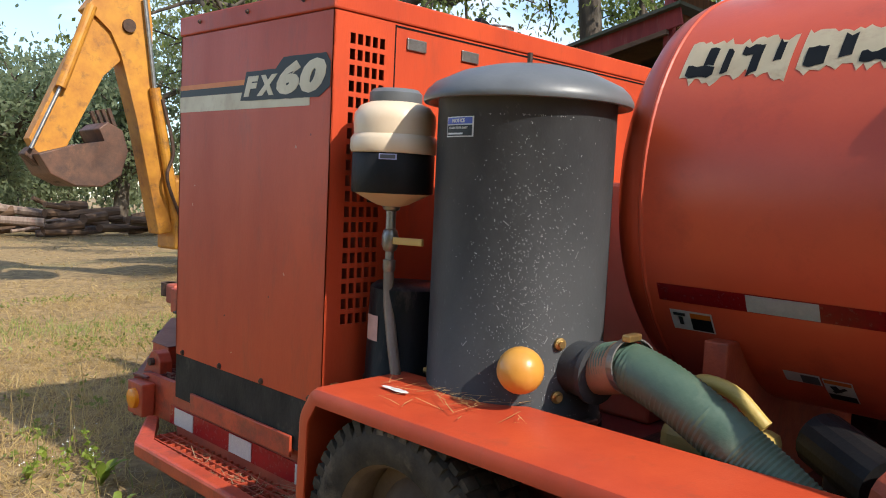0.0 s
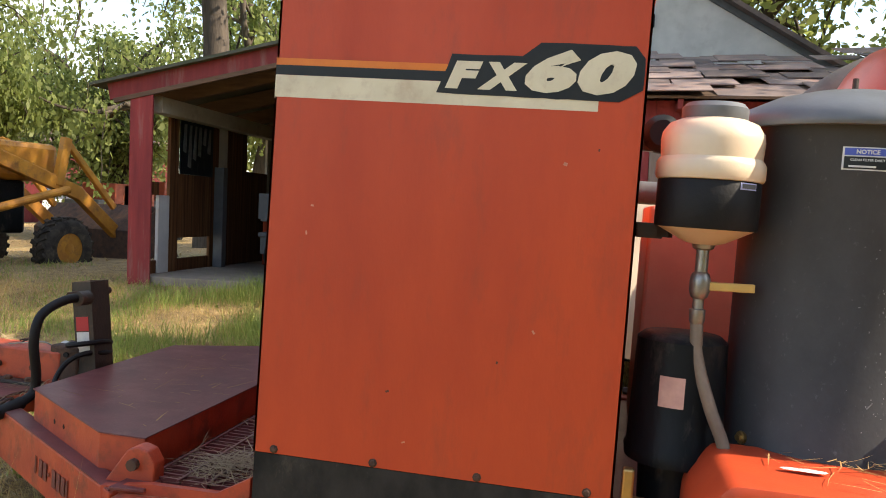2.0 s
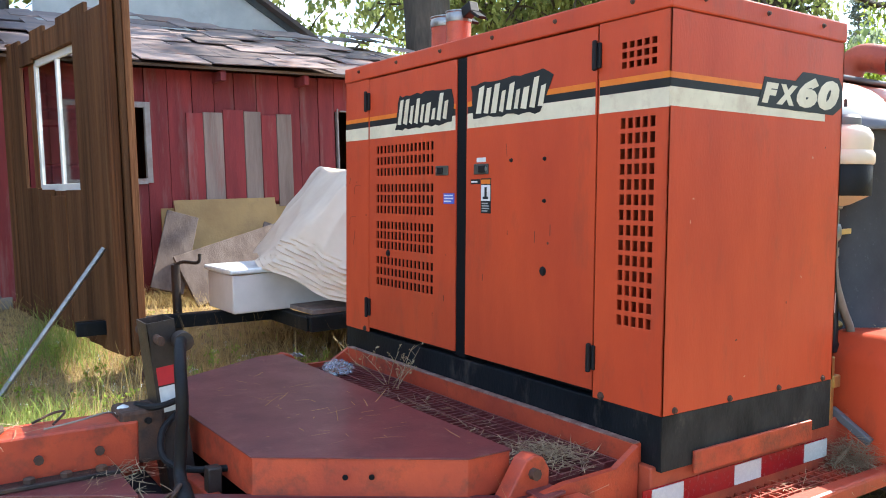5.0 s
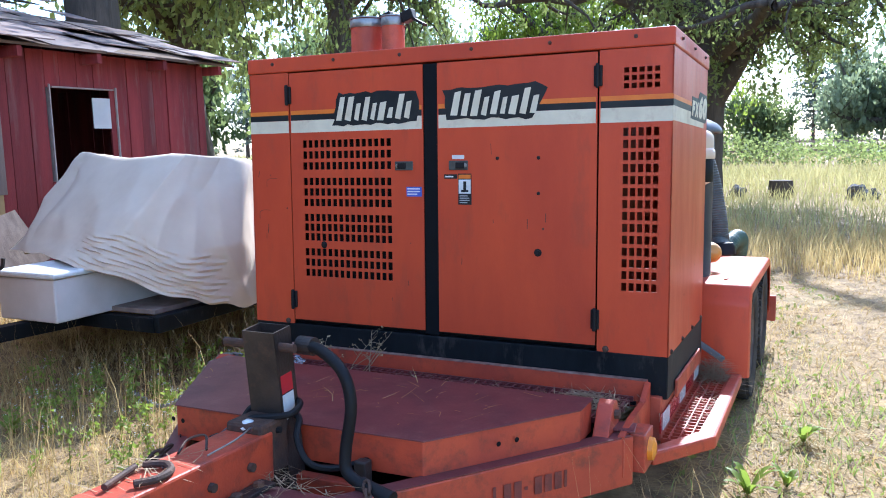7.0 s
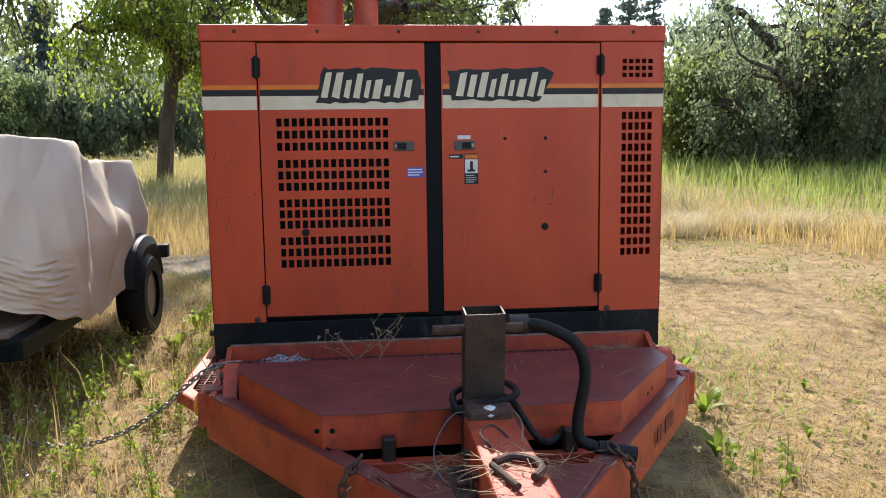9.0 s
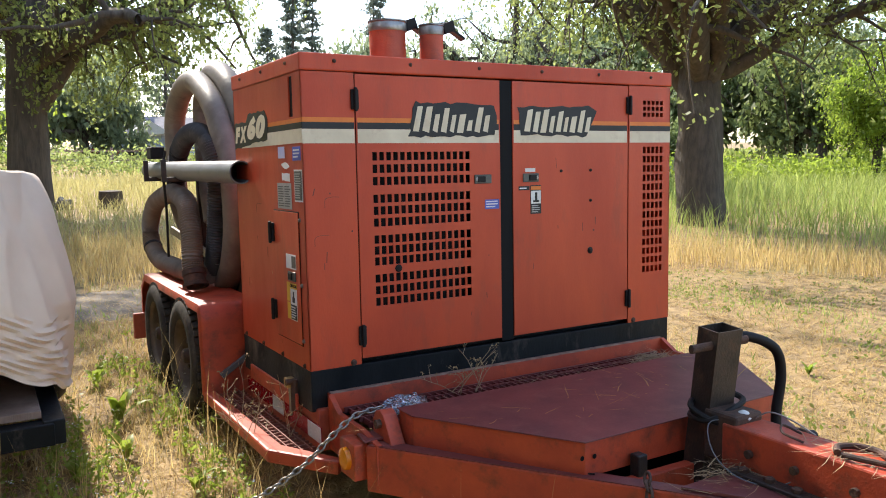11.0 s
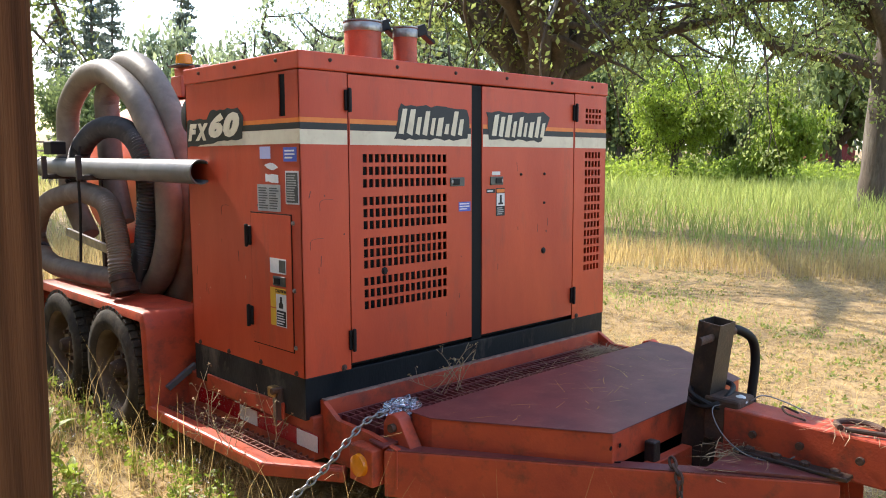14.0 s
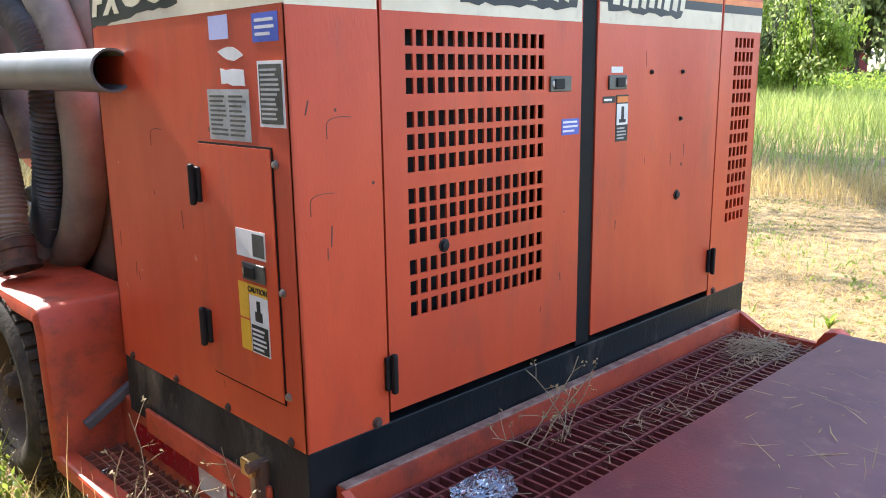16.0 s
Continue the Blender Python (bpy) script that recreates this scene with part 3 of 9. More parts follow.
stripes_end(RIGHT, 0.0, 0.47, right_end)
sticker("cream_stripe", RIGHT, 0.0, 0.85, 1.503, 1.5615, CREAM, right_end)
torn_patch(RIGHT, [(0.44, 1.532), (0.90, 1.528), (0.955, 1.56), (0.955, 1.635), (0.93, 1.665), (0.70, 1.668), (0.655, 1.632), (0.475, 1.632)], right_end, DECAL_BLACK, 8, rough=0.001)
for ch, box4 in (("F", (0.462, 0.556, 1.545, 1.615)), ("X", (0.545, 0.668, 1.545, 1.615)), ("6", (0.665, 0.80, 1.543, 1.652)), ("0", (0.795, 0.935, 1.543, 1.652))):
    lettering(ch, 0.1, RIGHT @ pose(0, 0, 0.003), right_end, CREAM, "model_character", 0.25, 0.007, 1.0, 0.0006, box4)
stripes_end(LEFT, -0.47, 0.0, left_end)
sticker("cream_stripe", LEFT, -0.85, 0.0, 1.503, 1.5615, CREAM, left_end)
torn_patch(LEFT, [(-0.955, 1.50), (-0.60, 1.525), (-0.44, 1.53), (-0.43, 1.63), (-0.47, 1.668), (-0.72, 1.665), (-0.76, 1.63), (-0.955, 1.628)], left_end, DECAL_BLACK, 9, rough=0.004)
for ch, box4 in (("F", (-0.945, -0.855, 1.53, 1.61)), ("X", (-0.87, -0.745, 1.53, 1.61)), ("6", (-0.74, -0.60, 1.54, 1.65)), ("0", (-0.605, -0.46, 1.54, 1.65))):
    lettering(ch, 0.1, LEFT @ pose(0, 0, 0.003), left_end, CREAM, "model_character", 0.25, 0.007, 1.0, 0.0006, box4)
# back wall with its grille and doors
ub = [-1.05] + spread(-0.985, -0.84, 5, 0.021) + [-0.80, -0.795, 0.2, 1.05]
vb = [FOOT] + spread(0.80, 1.735, 19, 0.034) + [LIP]
back = part("back_panel", plate(ub, vb, lambda i, j: 0 < i < 10 and i % 2 == 1 and j % 2 == 1 and 0 < j < len(vb) - 2, T, BACK), PAINT, cabinet, "orange back panel with punched grille")
# black sheet that paints the dark interior behind the back grille
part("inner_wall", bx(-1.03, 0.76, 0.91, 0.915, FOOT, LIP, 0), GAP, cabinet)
part("door_gap", bx(0.792, 0.797, 0.962, 0.9665, FOOT + 0.05, LIP - 0.005, 0), GAP, back)
part("top_gap", bx(-0.9, 0.795, 0.962, 0.9665, LIP - 0.012, LIP - 0.006, 0), GAP, back)
for u, v in ((0.70, 1.735), (0.43, 1.735)):
    part("latch", box(bmesh.new(), -u - 0.045, -u + 0.045, v - 0.02, v + 0.02, 0, 0.008, 0.003, BACK), STEEL, back, "bright recessed latch")
# access door and labels on the left end
hatchd = part("access_door", plate([-0.385, -0.075], [0.64, 1.21], lambda i, j: False, 0.004, LEFT @ pose(0, 0, 0.005)), PAINT, left_end, "orange access door")
# black plate showing round the door, painting the shadow at its edge
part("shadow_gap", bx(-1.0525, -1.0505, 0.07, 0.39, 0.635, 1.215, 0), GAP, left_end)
hinge(hatchd, LEFT @ pose(0, 0, 0.003), -0.40, 1.111)
hinge(hatchd, LEFT @ pose(0, 0, 0.003), -0.40, 0.756)
for v in (1.18, 0.9, 0.66):
    bolt_head(left_end, LEFT, -0.06, v, 0.007, STEEL)
LE = LEFT @ pose(0, 0, 0.005)
latch(hatchd, LE, -0.165, 0.93)
sticker("label", LE, -0.237, -0.114, 0.962, 1.026, WHITE, hatchd)
sticker("label", LE, -0.165, -0.118, 0.968, 1.02, LABEL_DARK, hatchd, lift=0.0014)
sticker("label", LE, -0.195, -0.118, 0.736, 0.875, WHITE, hatchd, "black, white and yellow caution label")
sticker("label", LE, -0.195, -0.118, 0.875, 0.90, LABEL_YELLOW, hatchd)
sticker("label", LE, -0.240, -0.198, 0.815, 0.90, LABEL_YELLOW, hatchd)
sticker("label", LE, -0.240, -0.198, 0.736, 0.81, LABEL_YELLOW, hatchd)
sticker("label", LE, -0.19, -0.122, 0.740, 0.805, DECAL_BLACK, hatchd, lift=0.0014)
bars(LE, -0.186, -0.126, 0.744, 0.80, 5, hatchd, WHITE, 0.0028)
lettering("CAUTION", 0.018, LE @ pose(-0.157, 0.8875, 0.002), hatchd, DECAL_BLACK, "warning_word", 0, 0.0004)
bmw = box(box(bmesh.new(), -0.172, -0.142, 0.815, 0.838, 0.0014, 0.0022, 0, LE), -0.164, -0.149, 0.838, 0.864, 0.0014, 0.0022, 0, LE)
part("pictogram", bmw, DECAL_BLACK, hatchd)
sticker("label", LEFT, -0.303, -0.22, 1.443, 1.494, LABEL_PALE, left_end, "faded pale blue label")
sticker("label", LEFT, -0.121, -0.024, 1.431, 1.489, LABEL_BLUE, left_end, "blue label with white print")
bars(LEFT, -0.11, -0.035, 1.44, 1.482, 3, left_end, WHITE)
torn_patch(LEFT, [(-0.27, 1.415), (-0.20, 1.392), (-0.165, 1.405), (-0.20, 1.425)], left_end, WHITE, 12, 0.0, "label", 0.005, 0.02, "torn paper label")
torn_patch(LEFT, [(-0.26, 1.345), (-0.165, 1.345), (-0.165, 1.378), (-0.26, 1.378)], left_end, WHITE, 13, 0.0, "label", 0.004, 0.02, "torn paper label")
sticker("label", LEFT, -0.33, -0.15, 1.222, 1.335, LABEL_GREY, left_end, "grey label of small print")
bars(LEFT, -0.32, -0.245, 1.23, 1.325, 9, left_end, LABEL_DARK, seed=2)
bars(LEFT, -0.235, -0.16, 1.23, 1.325, 9, left_end, LABEL_DARK, seed=3)
sticker("label", LEFT, -0.11, -0.013, 1.257, 1.393, WHITE, left_end, "white-edged label of small print")
sticker("label", LEFT, -0.103, -0.02, 1.264, 1.386, LABEL_DARK, left_end, lift=0.0014)
bars(LEFT, -0.098, -0.025, 1.27, 1.38, 11, left_end, LABEL_GREY, 0.0028, seed=4)
# skirt
skirt = part("skirt", bx(-1.047, 1.047, 0.003, 0.962, 0.36, FOOT - 0.001, 0.004), BLACK_BASE, cabinet, "black scuffed skirt below the panels")
# end plates carry the scuffs and a grey that paints the sky light
for sx in (-1, 1):
    part("skirt_end", bx(sx * 1.0472, sx * 1.0492, 0.004, 0.961, 0.361, FOOT - 0.002, 0), SKIRT_WORN_LIT, skirt, "scuffed black end of the skirt, its colour greyed for sky light")
for k in range(4):
    bolt_head(right_end, RIGHT, 0.06 + 0.28 * k, FOOT + 0.012, 0.008)
    bolt_head(left_end, LEFT, -0.06 - 0.28 * k, FOOT + 0.012, 0.008)
bolt_head(cabinet, FRONT, 0.79, FOOT + 0.012, 0.01)
bolt_head(cabinet, FRONT, -0.85, FOOT + 0.012, 0.01)
part("drain_valve", cyl((-1.06, 0.18, 0.47), (-1.06, 0.18, 0.33), 0.018, 12, bm=cyl((-1.05, 0.18, 0.46), (-1.10, 0.18, 0.46), 0.014, 10)), RUST, cabinet, "rusty drain valve")
# rain stacks
for x, y, r, h in ((-0.51, 0.27, 0.085, 0.195), (-0.32, 0.19, 0.056, 0.18)):
    st = part("exhaust_pipe", lathe(bmesh.new(), [(r, 0), (r, h - 0.04), (r * 1.03, h - 0.04), (r * 1.03, h), (r * 0.9, h), (r * 0.9, h - 0.1)], 28, pose(x, y, TOP - 0.002), True), PAINT_OLD, cabinet, "short red stack with a rain cap", True)
    part("band", lathe(bmesh.new(), [(r * 1.04, h - 0.042), (r * 1.06, h - 0.038), (r * 1.06, h - 0.005), (r * 1.02, h)], 28, pose(x, y, TOP - 0.002), False), STEEL, st, "dull metal band", True)
    part("rain_cap", lathe(bmesh.new(), [(r * 1.08, 0), (r * 1.08, 0.006), (r * 0.2, 0.014)], 28, pose(x, y, TOP + h)), STEEL, st, "flat metal rain cap")
    part("counterweight", bar(bar(bmesh.new(), (x + r, y, TOP + h - 0.012), (x + r + 0.06, y, TOP + h + 0.01), 0.05, 0.05, 0.004), (x + r + 0.05, y, TOP + h - 0.01), (x + r + 0.12, y, TOP + h - 0.05), 0.04, 0.012), BLACK, st)

# ---- wear: scratches, chips and rust runs in the paint ----
SCRATCH = surface("rusty_scratch", (0.10, 0.032, 0.020), (0.05, 0.022, 0.016), 40.0, 0.7)
CHIP = surface("pale_paint_chip", (0.62, 0.30, 0.20), (0.50, 0.22, 0.15), 60.0, 0.6)
wr = random.Random(19)
for plane, u0, u1, n in ((LEFT, -0.93, -0.05, 16), (FRONT, -1.02, -0.83, 5), (FRONT, 0.10, 0.72, 6), (FRONT, -0.78, -0.10, 3), (RIGHT, 0.05, 0.92, 8)):
    for k in range(n):
        u, v = wr.uniform(u0, u1), wr.uniform(0.60, 1.42)
        run = wr.random() < 0.45 and plane is not RIGHT
        ln, w = (wr.uniform(0.015, 0.05), wr.uniform(0.0008, 0.002)) if run else (wr.uniform(0.004, 0.016), wr.uniform(0.002, 0.005))
        m = plane @ pose(u, v, 0, 0, 0, wr.gauss(0, 8) if run else wr.uniform(0, 180))
        part("scratch" if run else "paint_chip", box(bmesh.new(), -w, w, -ln / 2, ln / 2, 0.0, 0.0005, 0, m), SCRATCH if run or wr.random() < 0.5 else CHIP, cabinet)
for plane, u, v in ((LEFT, -0.62, 1.22), (FRONT, -0.93, 1.26), (FRONT, -0.98, 1.10)):
    arc = tube([(u - 0.03, v - 0.03, 0.0), (u - 0.028, v + 0.005, 0.0), (u, v + 0.015, 0.0), (u + 0.035, v + 0.014, 0.0)], 0.0012, 4, 5)
    bmesh.ops.transform(arc, matrix=plane, verts=arc.verts[:])
    part("scratch", arc, SCRATCH, cabinet)

# ---- trailer ----
trailer = thing("trailer", (0, 0.5, 0), "orange tandem-axle equipment trailer with grated steps and a drawbar", "trailer", frame_pose=LEVEL)
HZ = 0.46
hatch = part("hatch", prism([(-0.515, -1.137), (0.492, -1.117), (0.852, -0.600), (0.852, -0.445), (-0.862, -0.445), (-0.862, -0.560)], HZ - 0.122, HZ, 0.003), PAINT_RUB, trailer, "orange hinged deck hatch")
part("hatch_top", prism([(-0.520, -1.143), (0.496, -1.123), (0.858, -0.603), (0.858, -0.440), (-0.868, -0.440), (-0.868, -0.562)], HZ + 0.0005, HZ + 0.005, 0.0015), DECK, hatch, "maroon painted top plate with a worn edge")
for x, y in ((-0.53, -1.135), (-0.48, -1.14), (0.66, -0.90), (0.70, -0.835)):
    part("rust_hole", lathe(bmesh.new(), [(0.009, 0), (0.008, 0.001)], 10, Matrix.Translation((x, y, HZ - 0.05)) @ pose(0, 0, 0, 90, 0, 0 if x < -0.5 else (-1 if x < 0 else 55)) @ pose(0, 0, 0.004)), GAP, hatch)
YZ = Matrix(((0, 0, 1, 0), (1, 0, 0, 0), (0, 1, 0, 0), (0, 0, 0, 1)))
for sx in (-1, 1):
    lug = [(-0.36, 0.335), (-0.36, 0.415), (-0.385, 0.452), (-0.42, 0.462), (-0.45, 0.450), (-0.53, 0.335)]
    ear = part("hinge_ear", prism(lug[::1], sx * 0.905 - 0.03, sx * 0.905 + 0.03, 0.005, YZ), PAINT_RUB, trailer, "welded hinge lug of the hatch")
    part("bolt", cyl((sx * 0.93, -0.425, 0.41), (sx * 0.955, -0.425, 0.41), 0.018, 8), RUST, ear)
# grated walkway between hatch and cabinet
bm = bmesh.new()
for k in range(52):
    x = -0.90 + 1.80 * k / 51
    box(bm, x - 0.004, x + 0.004, -0.40, -0.03, 0.345, 0.37)
for y in (-0.385, -0.29, -0.20, -0.11, -0.045):
    box(bm, -0.92, 0.92, y - 0.004, y + 0.004, 0.352, 0.374)
part("walkway_grating", bm, DECK, trailer, "maroon painted bar grating")
# black sheet that paints the shaded depth below the bars
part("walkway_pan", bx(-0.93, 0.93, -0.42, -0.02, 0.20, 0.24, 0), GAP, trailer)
# deck frame round the walkway
part("front_angle", bx(-0.978, 0.972, -0.032, 0.0, 0.325, 0.438, 0.003), PAINT_RUB, trailer, "faded red angle iron with bare worn edge")
part("angle_edge", bx(-0.976, 0.970, -0.034, -0.004, 0.4385, 0.4425, 0.001), WORN_EDGE, trailer)
# black strip that paints the shaded crease below the angle
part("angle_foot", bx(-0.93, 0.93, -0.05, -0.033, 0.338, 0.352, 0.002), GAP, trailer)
for sx in (-1, 1):
    part("deck_side", prism([(-0.03, 0.438), (-0.03, 0.20), (-0.50, 0.20), (-0.50, 0.352), (-0.34, 0.376), (-0.13, 0.378)], sx * 0.975 - 0.012, sx * 0.975 + 0.012, 0.002, YZ), PAINT_RUB, trailer, "side plate of the walkway")
    part("deck_flange", prism([(sx * 0.868, -0.445), (sx * 0.868, -0.352), (sx * 1.0, -0.352), (sx * 1.015, -0.455)][::-sx], 0.353, 0.363, 0.002), DECK, trailer)
for sx in (-1, 1):
    part("side_rail", bx(sx * 0.93, sx * 1.03, -0.02, 3.7, 0.19, 0.375, 0.006), PAINT_OLD, trailer)
    part("kick_plate", bx(sx * 1.053, sx * 1.065, 0.15, 0.82, 0.335, 0.408, 0.003), PAINT_RUB, trailer)
    tape = part("red_tape", bx(sx * 1.032, sx * 1.036, -0.06, 0.97, 0.235, 0.31, 0), REFLECT_RED, trailer, "red reflective tape")
    for y in ((-0.02, 0.40, 0.82) if sx > 0 else (-0.06, 0.41)):
        part("white_tape", bx(sx * 1.0362, sx * 1.039, y, y + 0.15, 0.238, 0.307, 0), REFLECT_WHITE, tape, "white reflective tape")
# A-frame and drawbar
for sx in (-1, 1):
    outer, inner = [(sx * 1.012, -0.455), (sx * 0.115, -1.775)], [(sx * 0.115, -1.64), (sx * 0.945, -0.42)]
    beam = part("frame_beam", prism((outer + inner)[::-sx], 0.165, 0.345, 0.005), PAINT_RUB, trailer, "orange channel beam of the A-frame")
    part("beam_top", prism([(sx * 1.005, -0.462), (sx * 0.118, -1.765), (sx * 0.118, -1.655), (sx * 0.945, -0.435)][::-sx], 0.3455, 0.349, 0), DECK, beam, "dusty maroon top flange")
    lamp = part("side_marker", bx(sx * 0.99, sx * 1.05, -0.43, -0.29, 0.20, 0.345, 0.006), PAINT_RUB, trailer, "bracket with an amber marker light")
    part("amber_lens", lathe(bmesh.new(), [(0.045, 0), (0.042, 0.018), (0.02, 0.026)], 20, pose(sx * 1.05, -0.36, 0.275, 0, 90 * sx)), AMBER, lamp, "amber plastic lens", True)
part("nose_plate", prism([(-0.345, -1.40), (-0.10, -1.79), (0.10, -1.79), (0.345, -1.40)], 0.350, 0.362, 0.002), DECK, trailer, "maroon plate between the beams")
# black sheet that paints the shade between the beams under the hatch
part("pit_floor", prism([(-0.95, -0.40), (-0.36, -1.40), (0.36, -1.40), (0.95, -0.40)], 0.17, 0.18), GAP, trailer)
part("cross_channel", bx(-0.50, 0.50, -1.20, -1.155, 0.18, 0.315, 0.004), PAINT_RUB, trailer, "dark red cross channel below the hatch")
for x in (-0.30, 0.30):
    part("hatch_catch", bx(x - 0.022, x + 0.022, -1.19, -1.145, 0.20, 0.39, 0.006), DARK_STEEL, trailer, "black hatch catch")
for sx in (-1, 1):
    part("clip_angle", bx(sx * 0.078, sx * 0.135, -1.80, -1.40, 0.3625, 0.376, 0.003), DARK_STEEL, trailer, "dark angle bolted along the drawbar")
    for k in range(4):
        part("bolt", lathe(bmesh.new(), [(0.018, 0), (0.018, 0.012), (0.010, 0.016)], 6, pose(sx * 0.108, -1.45 - 0.10 * k, 0.376)), RUST, trailer)
drawbar = part("drawbar", bx(-0.075, 0.075, -1.95, -1.33, 0.345, 0.505, 0.008), PAINT_RUB, trailer, "faded orange box-section drawbar")
part("coupler", bx(-0.055, 0.055, -2.06, -1.94, 0.39, 0.52, 0.015), PAINT_OLD, drawbar)
part("coupler_eye", lathe(bmesh.new(), [(0.035, 0), (0.06, 0), (0.06, 0.09), (0.035, 0.09)], 20, pose(0, -2.10, 0.43), False), RUST, drawbar, "rusty coupler eye", True)
for y in (-1.45, -1.62, -1.82):
    part("bolt", cyl((-0.077, y, 0.43), (-0.092, y, 0.43), 0.014, 8), RUST, drawbar)
    part("bolt", cyl((0.077, y, 0.43), (0.092, y, 0.43), 0.014, 8), RUST, drawbar)
# stencilled number on the front beam, as plain bars
fm = Matrix.Translation((0.764, -0.826, 0.255)) @ pose(0, 0, 0, 0, 0, 55.8) @ FRONT
for k, w in enumerate((0.012, 0.03, 0.03, 0.014, 0.03, 0.03, 0.03, 0.012)):
    part("stencil_bar", box(bmesh.new(), -0.17 + k * 0.042, -0.17 + k * 0.042 + w, -0.03 if k not in (3,) else -0.006, 0.03 if k not in (3,) else 0.006, 0.0005, 0.0015, 0, fm), STENCIL, trailer)
# jack
jack = part("jack_tube", plate([-0.062, 0.062], [-0.75, 0.0], lambda i, j: False, 0.005, pose(0, -1.235, 0.808, 90)), DARK_STEEL, trailer, "square rusty jack tube, open at the top")
for m in (pose(0, -1.111, 0.808, 90, 0, 180), pose(0.062, -1.173, 0.808, 90, 0, 90), pose(-0.062, -1.173, 0.808, 90, 0, -90)):
    part("tube_wall", plate([-0.0618, 0.0618], [-0.75, 0.0], lambda i, j: False, 0.005, m), DARK_STEEL, jack)
part("jack_foot", bx(-0.09, 0.09, -1.27, -1.08, 0.0, 0.012, 0.003), RUST, jack)
part("jack_leg", cyl((0, -1.173, 0.012), (0, -1.173, 0.10), 0.035), RUST, jack)
part("pivot_pin", cyl((-0.16, -1.20, 0.755), (0.12, -1.20, 0.755), 0.016, 12), RUST, jack, "rusty pin through the tube")
part("safety_label", bx(0.0625, 0.0638, -1.22, -1.14, 0.60, 0.66, 0), LABEL_RED, jack, "red safety label")
part("label", bx(0.0625, 0.0638, -1.22, -1.14, 0.51, 0.595, 0), WHITE, jack, "scuffed white label")
# the tube is shallower than it is wide and leans forward at its top
squeeze = Matrix.Translation((0, -1.30, 0.808)) @ pose(0, 0, 0, 7.0) @ Matrix.Diagonal((1, 0.72, 1, 1)) @ Matrix.Translation((0, 1.235, -0.808))
jack.matrix_basis = jack.matrix_basis @ squeeze
# the crank hangs from the pin beside the tube
crank = part("crank", tube([(0.10, -1.20, 0.755), (0.19, -1.23, 0.752), (0.29, -1.26, 0.70), (0.322, -1.265, 0.60), (0.30, -1.265, 0.46), (0.305, -1.27, 0.39), (0.36, -1.28, 0.36)], 0.019, 12, 6), BLACK, trailer, "bent black crank handle", True)
part("grip", tube([(0.36, -1.28, 0.36), (0.42, -1.288, 0.348), (0.48, -1.296, 0.338)], 0.026, 12, 4), BLACK, crank, "black rubber grip", True)
part("collar", cyl((0.09, -1.20, 0.755), (0.15, -1.205, 0.755), 0.03), DARK_STEEL, crank)
part("white_tape_mark", cyl((0.3205, -1.265, 0.57), (0.3145, -1.265, 0.53), 0.017), WHITE, crank)
bracket = part("jack_bracket", bx(-0.07, 0.07, -1.385, -1.245, 0.36, 0.535, 0.012), RUST, trailer, "rusty jack bracket")


# ---- wheels, fenders and steps ----
RIM = surface("dusty_rim_paint", (0.17, 0.12, 0.085), (0.10, 0.068, 0.047), 7.0, 0.7, 0, 0.15, 90, (0.17, 0.125, 0.088), 5.0, 0.5)


def round_line(points, r, n=4):
    """A bent line with its inner corners rounded off."""
    out = [points[0]]
    for a, b, c in zip(points, points[1:], points[2:]):
        a, b, c = Vector(a), Vector(b), Vector(c)
        p, q = b + (a - b).normalized() * r, b + (c - b).normalized() * r
        out += [tuple(p.lerp(b, k / n).lerp(b.lerp(q, k / n), k / n)) for k in range(n + 1)]
    return out + [points[-1]]


def wheel(y, sx):
    w = part("wheel", lathe(bmesh.new(), [(0.05, -0.10), (0.20, -0.10), (0.215, -0.06), (0.205, 0.02), (0.20, 0.07), (0.205, 0.085), (0.222, 0.10)], 36, pose(sx * 1.15, y, 0.33, 0, 90 * sx), False), RIM, trailer, "steel wheel with a weathered tyre", True)
    prof = [(0.215, -0.10), (0.255, -0.115), (0.30, -0.112), (0.322, -0.095), (0.333, -0.06), (0.336, 0.0), (0.333, 0.06), (0.322, 0.095), (0.30, 0.112), (0.255, 0.115), (0.215, 0.10)]
    part("tyre", lathe(bmesh.new(), prof, 44, pose(sx * 1.15, y, 0.33, 0, 90 * sx), False), TYRE, w, "dusty cracked tyre", True)
    bm = bmesh.new()
    for k in range(44):
        a = 2 * math.pi * k / 44
        for wx in (-0.075, -0.025, 0.025, 0.075):
            box(bm, wx - 0.019, wx + 0.019, -0.016, 0.016, 0.325, 0.3425, 0, pose(sx * 1.15, y, 0.33, math.degrees(a) + (4 if wx > 0 else 0)))
        box(bm, 0.09, 0.113, -0.013, 0.013, 0.295, 0.326, 0, pose(sx * 1.15, y, 0.33, math.degrees(a)))
    part("tread", bm, TYRE, w)
    part("hub", lathe(bmesh.new(), [(0.055, 0.0), (0.05, 0.04), (0.042, 0.075), (0.03, 0.085)], 20, pose(sx * 1.165, y, 0.33, 0, 90 * sx)), RUST, w, "rusty hub cap", True)
    part("disc", lathe(bmesh.new(), [(0.045, 0.02), (0.11, 0.025), (0.135, -0.005), (0.165, -0.03), (0.204, -0.025)], 36, pose(sx * 1.165, y, 0.33, 0, 90 * sx)), RIM, w, "", True)
    for k in range(6):
        a = k * math.pi / 3
        part("wheel_nut", cyl((sx * 1.185, y + 0.085 * math.cos(a), 0.33 + 0.085 * math.sin(a)), (sx * 1.212, y + 0.085 * math.cos(a), 0.33 + 0.085 * math.sin(a)), 0.014, 6), RUST, w)


